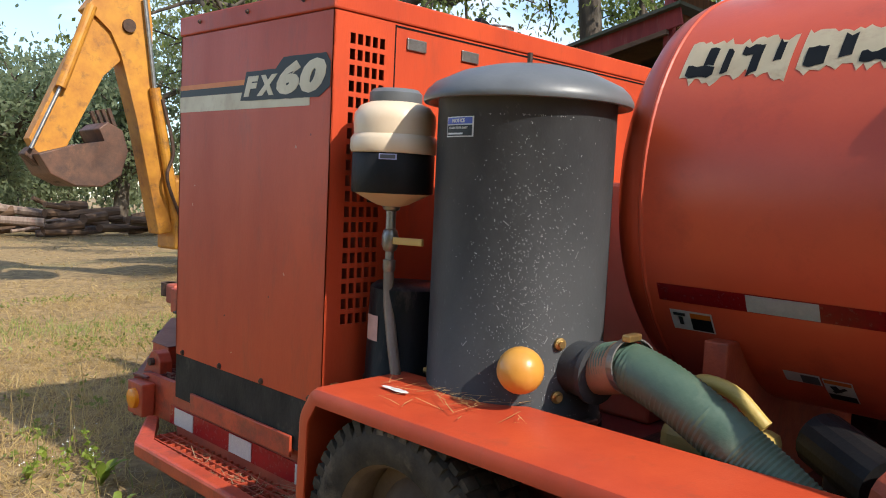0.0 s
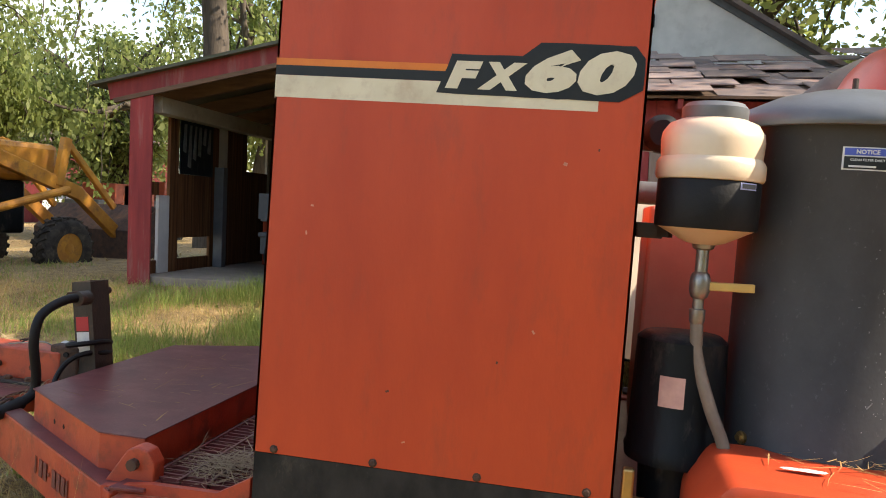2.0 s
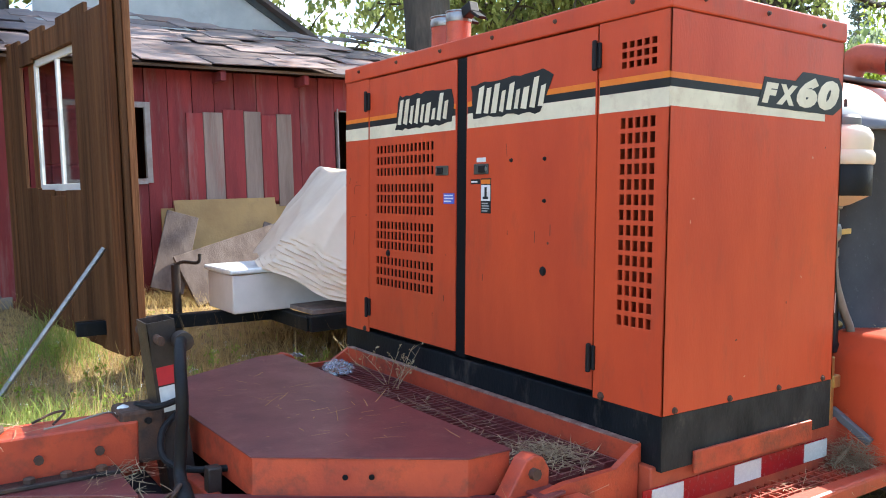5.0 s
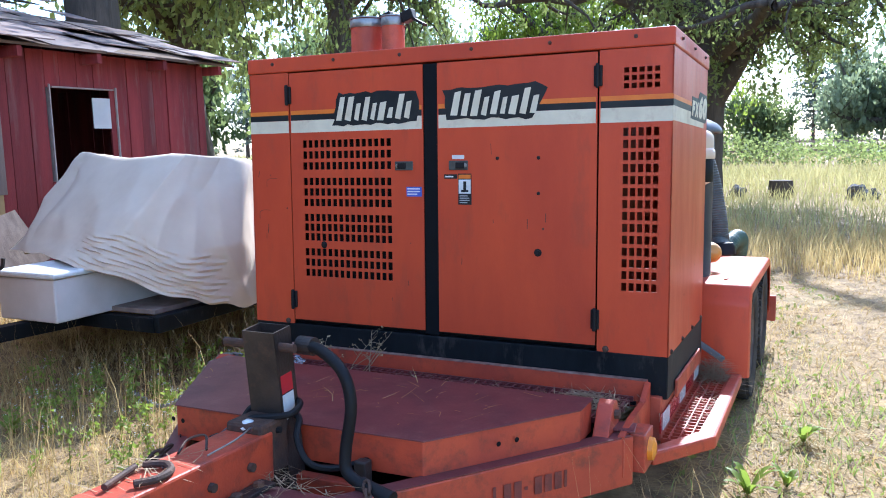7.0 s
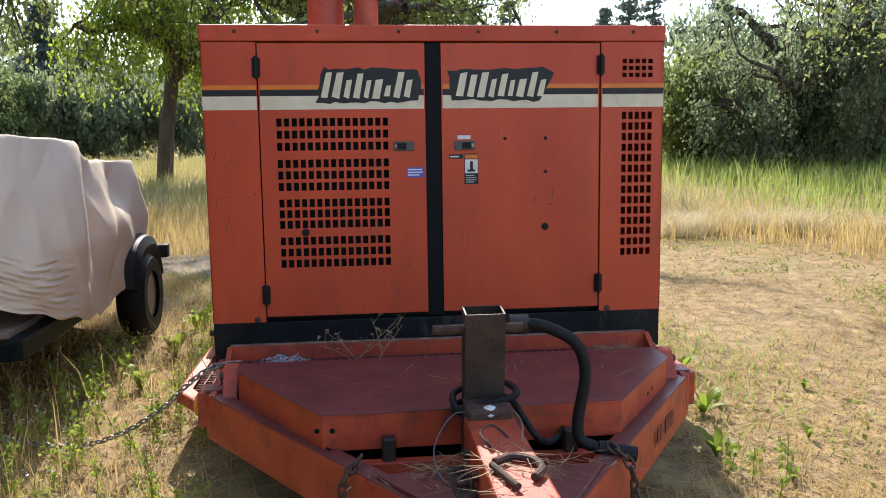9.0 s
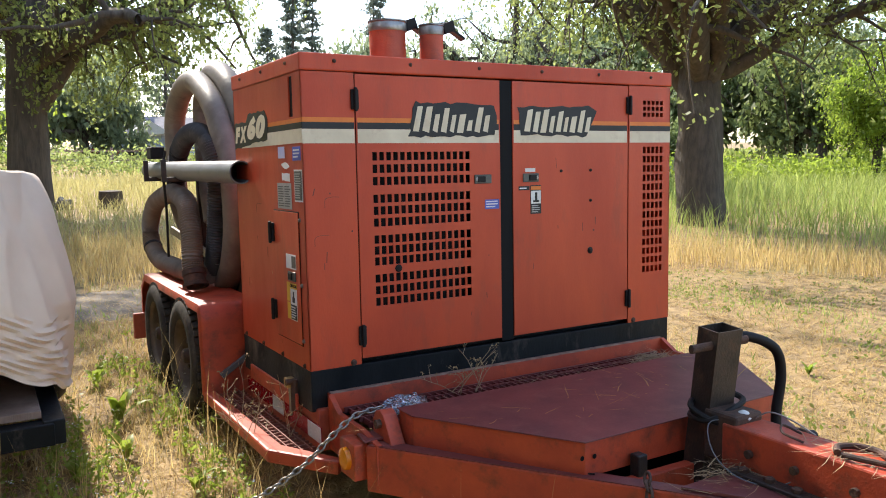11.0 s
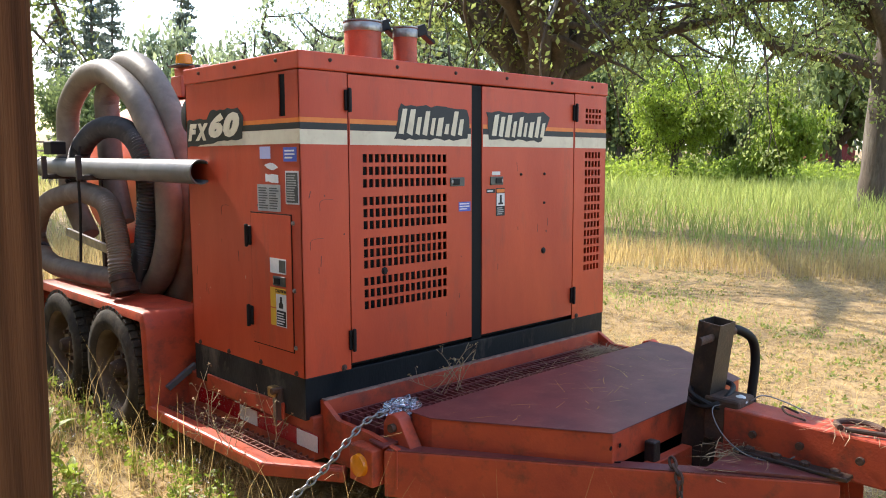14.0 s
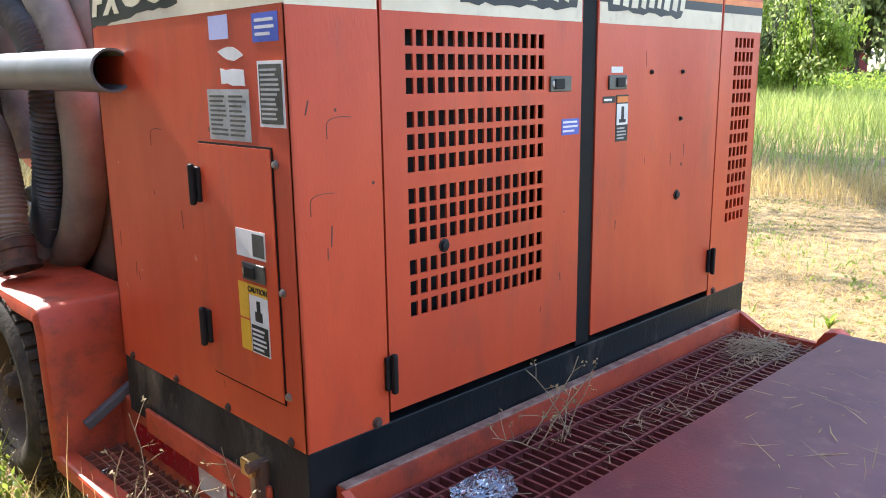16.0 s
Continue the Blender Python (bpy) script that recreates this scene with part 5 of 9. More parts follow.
# ---- hoses and pipe stowed along the left side ----
def stowed(name, points, r, material, label, ribs=0.006, cuff=False):
    t = thing(name, points[0], label, "hose", "stowed hoses", LEVEL)
    h = part("hose", tube(points, r, 18, 10, ribs, 0.016), material, t, "", True)
    path = smooth_path(points, 10)
    for f in (0.14,) if not cuff else (0.30,):
        c = path[int(f * (len(path) - 1))]
        d = (path[int(f * (len(path) - 1)) + 1] - c).normalized()
        part("tie_band", lathe(bmesh.new(), [(r * 1.02, -0.01), (r * 1.10, -0.01), (r * 1.10, 0.01), (r * 1.02, 0.01)], 20, Matrix.Translation(c) @ d.to_track_quat("Z", "Y").to_matrix().to_4x4(), False), BLACK, t, "thin black tie band")
    if cuff:
        a, b = Vector(points[-2]), Vector(points[-1])
        d = (b - a).normalized()
        part("cuff", lathe(bmesh.new(), [(r * 0.95, 0), (r * 1.15, 0.0), (r * 1.15, 0.03), (r * 1.05, 0.035), (r * 1.05, 0.075), (r * 1.25, 0.08), (r * 1.25, 0.10), (r * 0.9, 0.10), (r * 0.85, 0.02)], 24,
                           Matrix.Translation(b - d * 0.02) @ d.to_track_quat("Z", "Y").to_matrix().to_4x4(), False), RUST, t, "brown metal coupling", True)
    return t


stowed("stowed_hose", [(-0.90, 2.72, 0.95), (-0.93, 2.90, 1.22), (-0.93, 2.91, 1.52), (-0.93, 2.87, 1.78), (-0.93, 2.59, 1.95), (-0.93, 2.27, 1.98), (-0.93, 2.03, 1.91), (-0.93, 1.81, 1.79), (-0.93, 1.65, 1.63), (-0.93, 1.52, 1.44), (-0.93, 1.45, 1.24), (-0.93, 1.46, 1.02), (-0.93, 1.57, 0.82), (-0.92, 1.75, 0.70)], 0.072, HOSE, "big loop of pale grey-brown ribbed suction hose", 0.0022)
stowed("stowed_hose", [(-0.80, 2.40, 1.05), (-0.80, 2.53, 1.40), (-0.80, 2.56, 1.70), (-0.80, 2.54, 1.87), (-0.80, 2.34, 2.01), (-0.80, 2.13, 2.02), (-0.80, 1.91, 1.93), (-0.80, 1.74, 1.79), (-0.80, 1.62, 1.63), (-0.80, 1.57, 1.44), (-0.80, 1.53, 1.23), (-0.80, 1.52, 0.95), (-0.80, 1.58, 0.74), (-0.80, 1.70, 0.60)], 0.076, HOSE, "thick loop of grey-brown suction hose behind the first", 0.0022)
stowed("stowed_hose", [(-1.02, 1.70, 0.775), (-1.08, 1.92, 0.765), (-1.10, 2.40, 0.76), (-1.10, 2.83, 0.77), (-1.10, 3.06, 0.85), (-1.10, 3.10, 1.00), (-1.10, 2.88, 1.16), (-1.10, 2.45, 1.24), (-1.11, 2.13, 1.25), (-1.12, 1.84, 1.21), (-1.13, 1.71, 1.11), (-1.14, 1.63, 0.97), (-1.15, 1.60, 0.86), (-1.15, 1.575, 0.80)], 0.060, HOSE, "small loop of ribbed hose ending in a coupling", 0.007, True)
stowed("stowed_hose", [(-1.0, 2.62, 1.30), (-1.0, 2.51, 1.50), (-1.0, 2.27, 1.61), (-1.0, 2.01, 1.635), (-1.0, 1.78, 1.60), (-1.0, 1.61, 1.50), (-1.0, 1.53, 1.35), (-1.0, 1.55, 1.18), (-1.0, 1.61, 0.96), (-0.99, 1.74, 0.80)], 0.060, HOSE_DARK, "dark ribbed hose looped behind the pipe", 0.008)

pipe = thing("suction_pipe", (-1.15, 1.7, 1.38), "long grey pipe strapped level along the trailer side", "pipe", frame_pose=LEVEL)
pa, pb = Vector((-1.12, 2.86, 1.405)), Vector((-1.085, 0.765, 1.384))
pm = Matrix.Translation(pa) @ (pb - pa).to_track_quat("Z", "Y").to_matrix().to_4x4()
pl = (pb - pa).length
part("pipe", lathe(bmesh.new(), [(0.058, 0.0), (0.063, 0.0), (0.063, 0.06), (0.058, 0.062), (0.058, pl), (0.052, pl), (0.052, pl - 0.3), (0.002, pl - 0.32)], 32, pm, False), PVC, pipe, "grey pipe with an open end", True)
rack = thing("hose_rack", (-0.95, 2.1, 0.362), "black steel hose rack on the trailer deck", "rack", frame_pose=LEVEL)
for y in (1.95, 2.52):
    part("upright", bar(bmesh.new(), (-0.86, y, 0.36), (-0.86, y, 1.34), 0.05, 0.05, 0.004), DARK_STEEL, rack)
    part("arm", bar(bmesh.new(), (-0.86, y, 1.345), (-1.20, y, 1.345), 0.045, 0.03, 0.004), DARK_STEEL, rack)
    part("arm_end", bar(bmesh.new(), (-1.215, y, 1.33), (-1.215, y, 1.47), 0.03, 0.02, 0.003), DARK_STEEL, rack)
part("strap", tube([(-1.20, 1.95, 1.52), (-1.215, 1.96, 1.40), (-1.20, 2.0, 1.15), (-1.19, 2.06, 0.86)], 0.008, 6, 6), BLACK, rack, "thin black strap")
part("clip", bx(-1.19, -1.10, 2.46, 2.60, 1.48, 1.56, 0.008), BLACK, rack)
part("pump_box", bx(-0.88, -0.66, 1.75, 2.35, 0.362, 0.92, 0.03), BLACK_BASE, rack, "dark pump housing")
part("guard_bar", bar(bmesh.new(), (-1.02, 2.75, 0.98), (-1.0, 1.62, 0.86), 0.02, 0.05), STEEL, rack, "bare metal bar")
filt = thing("air_cleaner", (-0.80, 1.12, 1.55), "round black air cleaner behind the cabinet", "air cleaner", frame_pose=LEVEL)
part("housing", lathe(bmesh.new(), [(0.05, 0), (0.085, 0.01), (0.09, 0.14), (0.06, 0.18)], 24, pose(-0.97, 1.12, 1.66, 90, 0, 90)), BLACK, filt, "", True)
part("stay", bar(bmesh.new(), (-0.90, 1.12, 1.60), (-0.90, 0.97, 1.60), 0.04, 0.04), DARK_STEEL, filt)
beacon = thing("warning_beacon", (-0.24, 2.74, 1.87), "amber beacon on a short red stand on the tank", "beacon", frame_pose=LEVEL)
part("stand", bx(-0.31, -0.17, 2.66, 2.82, 1.84, 1.99, 0.008), PAINT_OLD, beacon, "red welded stand")
part("stand_rib", bx(-0.25, -0.23, 2.60, 2.88, 1.86, 2.06, 0.004), PAINT_OLD, beacon)
part("cap_plate", bx(-0.32, -0.16, 2.65, 2.83, 2.055, 2.07, 0.004), DARK_STEEL, beacon)
part("lens", lathe(bmesh.new(), [(0.05, 0), (0.06, 0.01), (0.055, 0.07), (0.03, 0.085)], 20, pose(-0.24, 2.74, 2.07)), AMBER, beacon, "amber plastic lens", True)
beacon.matrix_basis = LEVEL @ Matrix.Translation((-0.17, 2.74, 1.915))

# ---- ground ----
def smoothstep(a, b, x):
    t = min(1, max(0, (x - a) / (b - a)))
    return t * t * (3 - 2 * t)


def ground_z(x, y):
    """Level field that rises a little towards the shed."""
    up = 0.36 * smoothstep(-1.6, -5.0, x) * smoothstep(7.5, 3.0, y) * smoothstep(-14, -6, y)
    rough = 0.03 * noise.noise(Vector((x * 0.45, y * 0.45, 3.1))) + 0.012 * noise.noise(Vector((x * 2.1, y * 2.1, 7.7)))
    far = smoothstep(14, 60, math.hypot(x, y)) * 0.5 * (noise.noise(Vector((x * 0.03, y * 0.03, 1.0))))
    flat = smoothstep(0.2, 1.2, abs(x) - 1.0 + max(0, abs(y - 1.2) - 2.2))
    return up + rough * flat + far


def field_edge(x, y):
    """Above 0 inside the tall meadow, below 0 on the mown part."""
    ragged = 1.1 * noise.noise(Vector((x * 0.28, y * 0.28, 5.0))) + 0.5 * noise.noise(Vector((x * 1.1, y * 1.1, 8.0)))
    return ((y - 6.2) if x < 4.2 else (y - 6.2) + (x - 4.2) * 1.75) + ragged


gm = surface("dry_field", (0.42, 0.285, 0.125), (0.17, 0.11, 0.052), 9.0, 0.95, 0, 1.0, 55, (0.19, 0.19, 0.06), 0.55, 0.6)
steps = [-900, -400, -200, -110, -70, -50, -38] + [-30 + 0.6 * k for k in range(int(60 / 0.6) + 1)] + [38, 50, 70, 110, 200, 400, 900]
gv = [(x, y, ground_z(x, y) if abs(x) < 120 and abs(y) < 120 else 0.0) for y in steps for x in steps]
n = len(steps)
gf = [(j * n + i, j * n + i + 1, (j + 1) * n + i + 1, (j + 1) * n + i) for j in range(n - 1) for i in range(n - 1)]
gme = bpy.data.meshes.new("ground")
gme.from_pydata(gv, [], gf)
gme.materials.append(gm)
gme.shade_smooth()
ground = tagged(new("ground", gme), "dry straw-coloured mown field with bare patches", "ground", kind="structure")


def blades(name, spots, material, label, h0, h1, width, lean=0.35, seed=1, category="grass", per=1, spread_r=0.0):
    """Grass: one thin leaning triangle a blade, all in one mesh."""
    r = np.random.RandomState(seed)
    spots = np.repeat(np.asarray(spots, float), per, axis=0)
    k = len(spots)
    if spread_r:
        spots[:, :2] += r.normal(0, spread_r, (k, 2))
    ang = r.uniform(0, 2 * np.pi, k)
    h = r.uniform(h0, h1, k) * spots[:, 3]
    w = width * spots[:, 4] * r.uniform(0.6, 1.3, k)
    tip = r.uniform(0, 2 * np.pi, k)
    ln = h * lean * r.uniform(0.2, 1.4, k)
    base = spots[:, :3]
    off = np.stack([np.cos(ang) * w, np.sin(ang) * w, np.zeros(k)], 1)
    mid = base + np.stack([np.cos(tip) * ln * 0.35, np.sin(tip) * ln * 0.35, h * 0.6], 1)
    top = base + np.stack([np.cos(tip) * ln, np.sin(tip) * ln, h], 1)
    v = np.stack([base - off, base + off, mid + off * 0.7, mid - off * 0.7, top], 1).reshape(-1, 3)
    i = np.arange(k) * 5
    me = bpy.data.meshes.new(name)
    quads = np.stack([i, i + 1, i + 2, i + 3], 1)
    tris = np.stack([i + 3, i + 2, i + 4], 1)
    me.from_pydata(v.tolist(), [], quads.tolist() + tris.tolist())
    me.materials.append(material)
    return tagged(new(name, me), label, category, kind="stuff")


def scatter(count, x0, x1, y0, y1, keep, seed, grow=0.0):
    """Random spots on the ground: x, y, z, height factor, width factor."""
    r = random.Random(seed)
    out = []
    while len(out) < count:
        x, y = r.uniform(x0, x1), r.uniform(y0, y1)
        k = keep(x, y)
        if k > 0 and r.random() < k:
            d = math.hypot(x, y + 2)
            out.append((x, y, ground_z(x, y) - 0.01, r.uniform(0.7, 1.15), 1 + grow * d))
    return out


def clear(x, y):
    """Not under the trailer, inside the shed or where the feet went."""
    if abs(x) < 1.0 and -0.6 < y < 3.7 or x < -5.0 and -4.4 < y < 4.2:
        return 0
    return 1


def patchy(x, y, s, t):
    return smoothstep(t - 0.18, t + 0.18, 0.5 + 0.5 * noise.noise(Vector((x * s, y * s, 11.3))))


# mown stubble and litter, thinning with distance
blades("dry_stubble", scatter(125000, -7, 13, -9, 9, lambda x, y: clear(x, y) * (1 if field_edge(x, y) < 0.3 else 0) * (0.35 + 0.65 * patchy(x, y, 0.8, 0.45)) / (1 + 0.04 * (x * x + (y + 2) ** 2)), 1, 0.05),
       GRASS_DRY, "short dry straw-coloured stubble", 0.015, 0.06, 0.0030, 2.4, 2)
blades("dry_stubble", scatter(26000, -30, 30, -30, 9, lambda x, y: clear(x, y) * (1 if field_edge(x, y) < 0.3 else 0), 21, 0.1),
       GRASS_DRY, "short dry straw-coloured stubble", 0.015, 0.06, 0.005, 2.6, 22)
blades("green_sprouts", scatter(16000, -7, 12, -9, 9, lambda x, y: clear(x, y) * patchy(x + 50, y, 0.5, 0.66) * (1 if field_edge(x, y) < 0.5 else 0), 3, 0.05),
       GRASS_GREEN, "low green grass in patches", 0.03, 0.10, 0.004, 0.8, 4)


def verge(x, y):
    """Long grass that the mower missed: beside the trailer and by the shed."""
    a = smoothstep(0.9, 0.2, abs(abs(x) - 1.35)) * smoothstep(-1.9, -0.6, y) * smoothstep(4.6, 3.6, y) * (0.8 if x < 0 else 0.12)
    b = smoothstep(-1.25, -2.0, x) * smoothstep(-5.3, -4.7, x) * smoothstep(-3.4, -1.6, y) * smoothstep(5.5, 3.5, y)
    c = smoothstep(-4.9, -4.3, x) * smoothstep(-2.6, -3.4, x) * smoothstep(-7, -4.5, y) * smoothstep(0, -1.6, y) * 0.5
    e = smoothstep(1.3, 0.5, abs(x)) * smoothstep(-2.2, -1.6, y) * smoothstep(-0.5, -0.9, y) * 0.5
    return clear(x, y) * max(a, b, c, e)


blades("long_dry_grass", scatter(30000, -5.2, 3, -7, 5.5, lambda x, y: verge(x, y) * (0.25 + 0.75 * patchy(x, y, 1.3, 0.45)), 5), GRASS_MIX, "long half-dry grass by the trailer", 0.04, 0.18, 0.0022, 0.9, 6)
blades("long_green_grass", scatter(9000, -5.2, 3, -7, 5.5, lambda x, y: verge(x, y) * patchy(x, y, 1.1, 0.6) * smoothstep(-1.4, -2.6, x) * smoothstep(-0.6, -1.4, y), 7), GRASS_GREEN, "long green grass by the shed", 0.08, 0.28, 0.003, 0.6, 8)
# tall meadow behind
blades("meadow_edge", scatter(40000, -14, 24, -14, 14, lambda x, y: smoothstep(-0.4, 0.5, field_edge(x, y)) * smoothstep(5.5, 2.0, field_edge(x, y)) * (1 if x > -5 or y > 7.5 else 0), 9, 0.08), GRASS_MIX, "tall half-dry meadow grass along the mown edge", 0.12, 0.40, 0.003, 0.4, 10)
lush = lambda x, y: smoothstep(4.5, 10.0, x + 2.2 * noise.noise(Vector((x * 0.15, y * 0.15, 6.0))))
blades("meadow", scatter(60000, -6, 34, -12, 32, lambda x, y: smoothstep(0.4, 4.5, field_edge(x, y)) * lush(x, y), 11, 0.07), GRASS_GREEN, "tall green meadow grass", 0.30, 0.75, 0.0040, 0.45, 12)
blades("dry_meadow", scatter(34000, -18, 14, -2, 32, lambda x, y: smoothstep(0.6, 5.0, field_edge(x, y)) * (1.05 - lush(x, y)) * (1 if x > -8 or y > 9 else 0), 15, 0.07), GRASS_OLIVE, "half-dry olive meadow grass", 0.18, 0.5, 0.0040, 0.5, 16)
blades("meadow", scatter(26000, 4, 90, -20, 80, lambda x, y: (1 if field_edge(x, y) > 14 else 0), 13, 0.06), GRASS_GREEN, "tall green meadow grass", 0.3, 0.8, 0.012, 0.3, 14)
blades("dry_meadow", scatter(16000, -60, 12, 4, 80, lambda x, y: (1 if field_edge(x, y) > 14 else 0), 17, 0.06), GRASS_OLIVE, "half-dry olive meadow grass", 0.2, 0.5, 0.012, 0.3, 18)


# ---- trees ----
def limb(rings, start, way, length, r0, r1, rnd, bend=0.35, droop=0.0, parts=5):
    """One tapered, crooked limb; returns its line."""
    pts = [Vector(start)]
    d = Vector(way).normalized()
    for k in range(parts):
        d = (d + Vector((rnd.gauss(0, bend), rnd.gauss(0, bend), rnd.gauss(0, bend) - droop)) * 0.5).normalized()
        pts.append(pts[-1] + d * length / parts)
    rings.append((pts, r0, r1))
    return pts


def wood_mesh(name, limbs, material, parent, seg=7):
    verts, faces = [], []
    for pts, r0, r1 in limbs:
        side = (pts[1] - pts[0]).orthogonal().normalized()
        first = len(verts)
        sg = max(4, seg if r0 > 0.06 else 4)
        for i, c in enumerate(pts):
            d = (pts[min(i + 1, len(pts) - 1)] - pts[max(0, i - 1)]).normalized()
            side = (side - d * side.dot(d)).normalized()
            up = d.cross(side)
            r = r0 + (r1 - r0) * i / (len(pts) - 1)
            for k in range(sg):
                a = 2 * math.pi * k / sg
                rr = r * (1 + 0.16 * noise.noise(c * 2.5 + Vector((k, 0, 0))))
                verts.append(tuple(c + rr * (math.cos(a) * side + math.sin(a) * up)))
        for i in range(len(pts) - 1):
            for k in range(sg):
                a, b = first + i * sg + k, first + i * sg + (k + 1) % sg
                faces.append((a, b, b + sg, a + sg))
    me = bpy.data.meshes.new(name)
    me.from_pydata(verts, [], faces)
    me.materials.append(material)
    me.shade_smooth()
    ob = new(name, me)
    ob.parent = parent
    return ob


def leaf_mesh(name, centres, radii, per, size, material, parent, seed, flat=0.8, kind=""):
    """Many small leaves in clumps round the twig ends."""
    r = np.random.RandomState(seed)
    c = np.repeat(np.asarray(centres, float), per, axis=0)
    rad = np.repeat(np.asarray(radii, float), per)
    k = len(c)
    p = r.normal(0, 0.5, (k, 3))
    p[:, 2] *= flat
    c = c + p * rad[:, None]
    a = r.normal(0, 1, (k, 3))
    a /= np.linalg.norm(a, axis=1)[:, None]
    b = np.cross(a, r.normal(0, 1, (k, 3)))
    b /= np.linalg.norm(b, axis=1)[:, None] + 1e-9
    s = size * r.uniform(0.6, 1.35, k)[:, None]
    v = np.stack([c - a * s, c + b * s * 0.55, c + a * s, c - b * s * 0.55], 1).reshape(-1, 3)
    i = np.arange(k) * 4
    me = bpy.data.meshes.new(name)
    me.from_pydata(v.tolist(), [], np.stack([i, i + 1, i + 2, i + 3], 1).tolist())
    me.materials.append(material)
    ob = new(name, me)
    ob.parent = parent
    return tagged(ob, kind=kind)


def broadleaf(x, y, height, spread_r, seed, leaf, label, trunk_r=0.3, fork=0.3, per=60, size=0.11, clump=0.55, limbs=6, droop=0.05, lean=(0, 0), low=0.45, name="oak_tree", bare=0.0, arms=()):
    rnd = random.Random(seed)
    z = ground_z(x, y)
    t = thing(name, (x, y, z - 0.05), label, "tree")
    wood, tips = [], []
    fork_z = height * fork
    top = limb(wood, (0, 0, 0), (lean[0], lean[1], 1), fork_z, trunk_r * 1.15, trunk_r * 0.85, rnd, 0.10)[-1]
    for k in range(limbs):
        a = 2 * math.pi * (k + rnd.uniform(-0.3, 0.3)) / limbs
        rise = rnd.uniform(low, 1.4)
        way = Vector((math.cos(a), math.sin(a), rise))
        ln = spread_r * rnd.uniform(0.75, 1.1) * (1.0 if rise < 1 else 1.15)
        l1 = limb(wood, top - Vector((0, 0, rnd.uniform(0, fork_z * 0.25))), way, ln, trunk_r * 0.6, trunk_r * 0.2, rnd, 0.42, 0.0, 7)
        for j in range(2, 8):
            for q in range(2):
                w2 = Vector((rnd.gauss(0, 1), rnd.gauss(0, 1), rnd.gauss(0.25, 0.6)))
                l2 = limb(wood, l1[j], w2, ln * rnd.uniform(0.3, 0.55), trunk_r * 0.16, trunk_r * 0.04, rnd, 0.5, droop, 5)
                for m in (2, 3, 4, 5):
                    if rnd.random() > bare:
                        tips.append(l2[m])
                if rnd.random() < 0.6:
                    l3 = limb(wood, l2[3], Vector((rnd.gauss(0, 1), rnd.gauss(0, 1), rnd.gauss(0, 0.5) - droop * 4)), ln * 0.3, trunk_r * 0.06, 0.008, rnd, 0.4, droop * 2, 4)
                    tips += [l3[2], l3[4]]
    # great crooked arms: start height, way, length, thickness, leafy or a broken stub
    for h0, way, ln, r0, leafy in arms:
        l1 = limb(wood, top.lerp(Vector((0, 0, 0)), 1 - h0), way, ln, r0, r0 * (0.35 if leafy else 0.55), rnd, 0.38, 0.0, 9)
        for j in range(3, 10) if leafy else ():
            for q in range(3):
                l2 = limb(wood, l1[j], Vector((rnd.gauss(0, 1), rnd.gauss(0, 1), rnd.gauss(0.1, 0.7))), ln * rnd.uniform(0.2, 0.4), r0 * 0.22, 0.012, rnd, 0.5, 0.1, 5)
                tips += [l2[3], l2[4], l2[5]]
                l3 = limb(wood, l2[4], Vector((rnd.gauss(0, 0.5), rnd.gauss(0, 0.5), -1)), rnd.uniform(0.5, 1.4), 0.014, 0.006, rnd, 0.2, 0.1, 4)
                tips += [l3[3], l3[4]]
    scale = height / max(p.z for p in tips)
    wood_mesh("trunk", wood, BARK, t)
    leaf_mesh("crown", [tuple(p) for p in tips], [clump * rnd.uniform(0.4, 1.15) for _ in tips], per, size * 0.58, leaf, t, seed)
    t.scale = (1, 1, scale)
    return t


def conifer(x, y, height, r, seed, label, leaf=None, per=12):
    rnd = random.Random(seed)
    t = thing("pine_tree", (x, y, ground_z(x, y) - 0.05), label, "tree")
    wood, tips = [], []
    limb(wood, (0, 0, 0), (0, 0, 1), height, height * 0.016, 0.02, rnd, 0.02, 0, 8)
    rows = 24
    for k in range(rows):
        f = k / rows
        z = height * (0.16 + 0.83 * f)
        ln = r * (1 - f) ** 0.8 * rnd.uniform(0.6, 1.15) + 0.15
        for q in range(rnd.randint(4, 6)):
            a = rnd.uniform(0, 6.28)
            l = limb(wood, (0, 0, z), (math.cos(a), math.sin(a), rnd.uniform(-0.25, 0.2)), ln, 0.03, 0.008, rnd, 0.15, 0.04, 4)
            tips += [l[1], l[2], l[3], l[4]]
    wood_mesh("trunk", wood, BARK, t, 5)
    leaf_mesh("crown", [tuple(p) for p in tips], [0.09 * r + 0.22] * len(tips), per, 0.10 + 0.006 * height, leaf or LEAF_PINE, t, seed, 0.5)
    return t


broadleaf(9.7, 7.45, 10.0, 5.4, 3, LEAF_OAK, "old spreading oak with gnarled broken limbs in the meadow", 0.43, 0.30, 22, 0.085, 0.45, 8, 0.08, (-0.05, 0.05), 0.45, arms=(
    (0.92, (0.25, -0.95, 0.15), 4.8, 0.16, True),
    (0.97, (-0.7, 0.6, 0.45), 5.6, 0.26, True), (0.95, (-0.2, 0.9, 0.4), 4.6, 0.21, True), (0.96, (0.62, -0.55, 0.9), 1.5, 0.32, False), (0.9, (0.5, -0.75, 0.8), 5.8, 0.22, True), (0.99, (-0.55, -0.4, 0.6), 5.8, 0.22, True), (0.98, (-0.9, -0.15, 0.6), 6.4, 0.21, True)))
broadleaf(27, 14.6, 6.6, 2.5, 4, LEAF_BRIGHT, "young tree with bright green leaves", 0.16, 0.22, 46, 0.10, 0.42, 9, 0.10, low=0.25, name="young_tree")
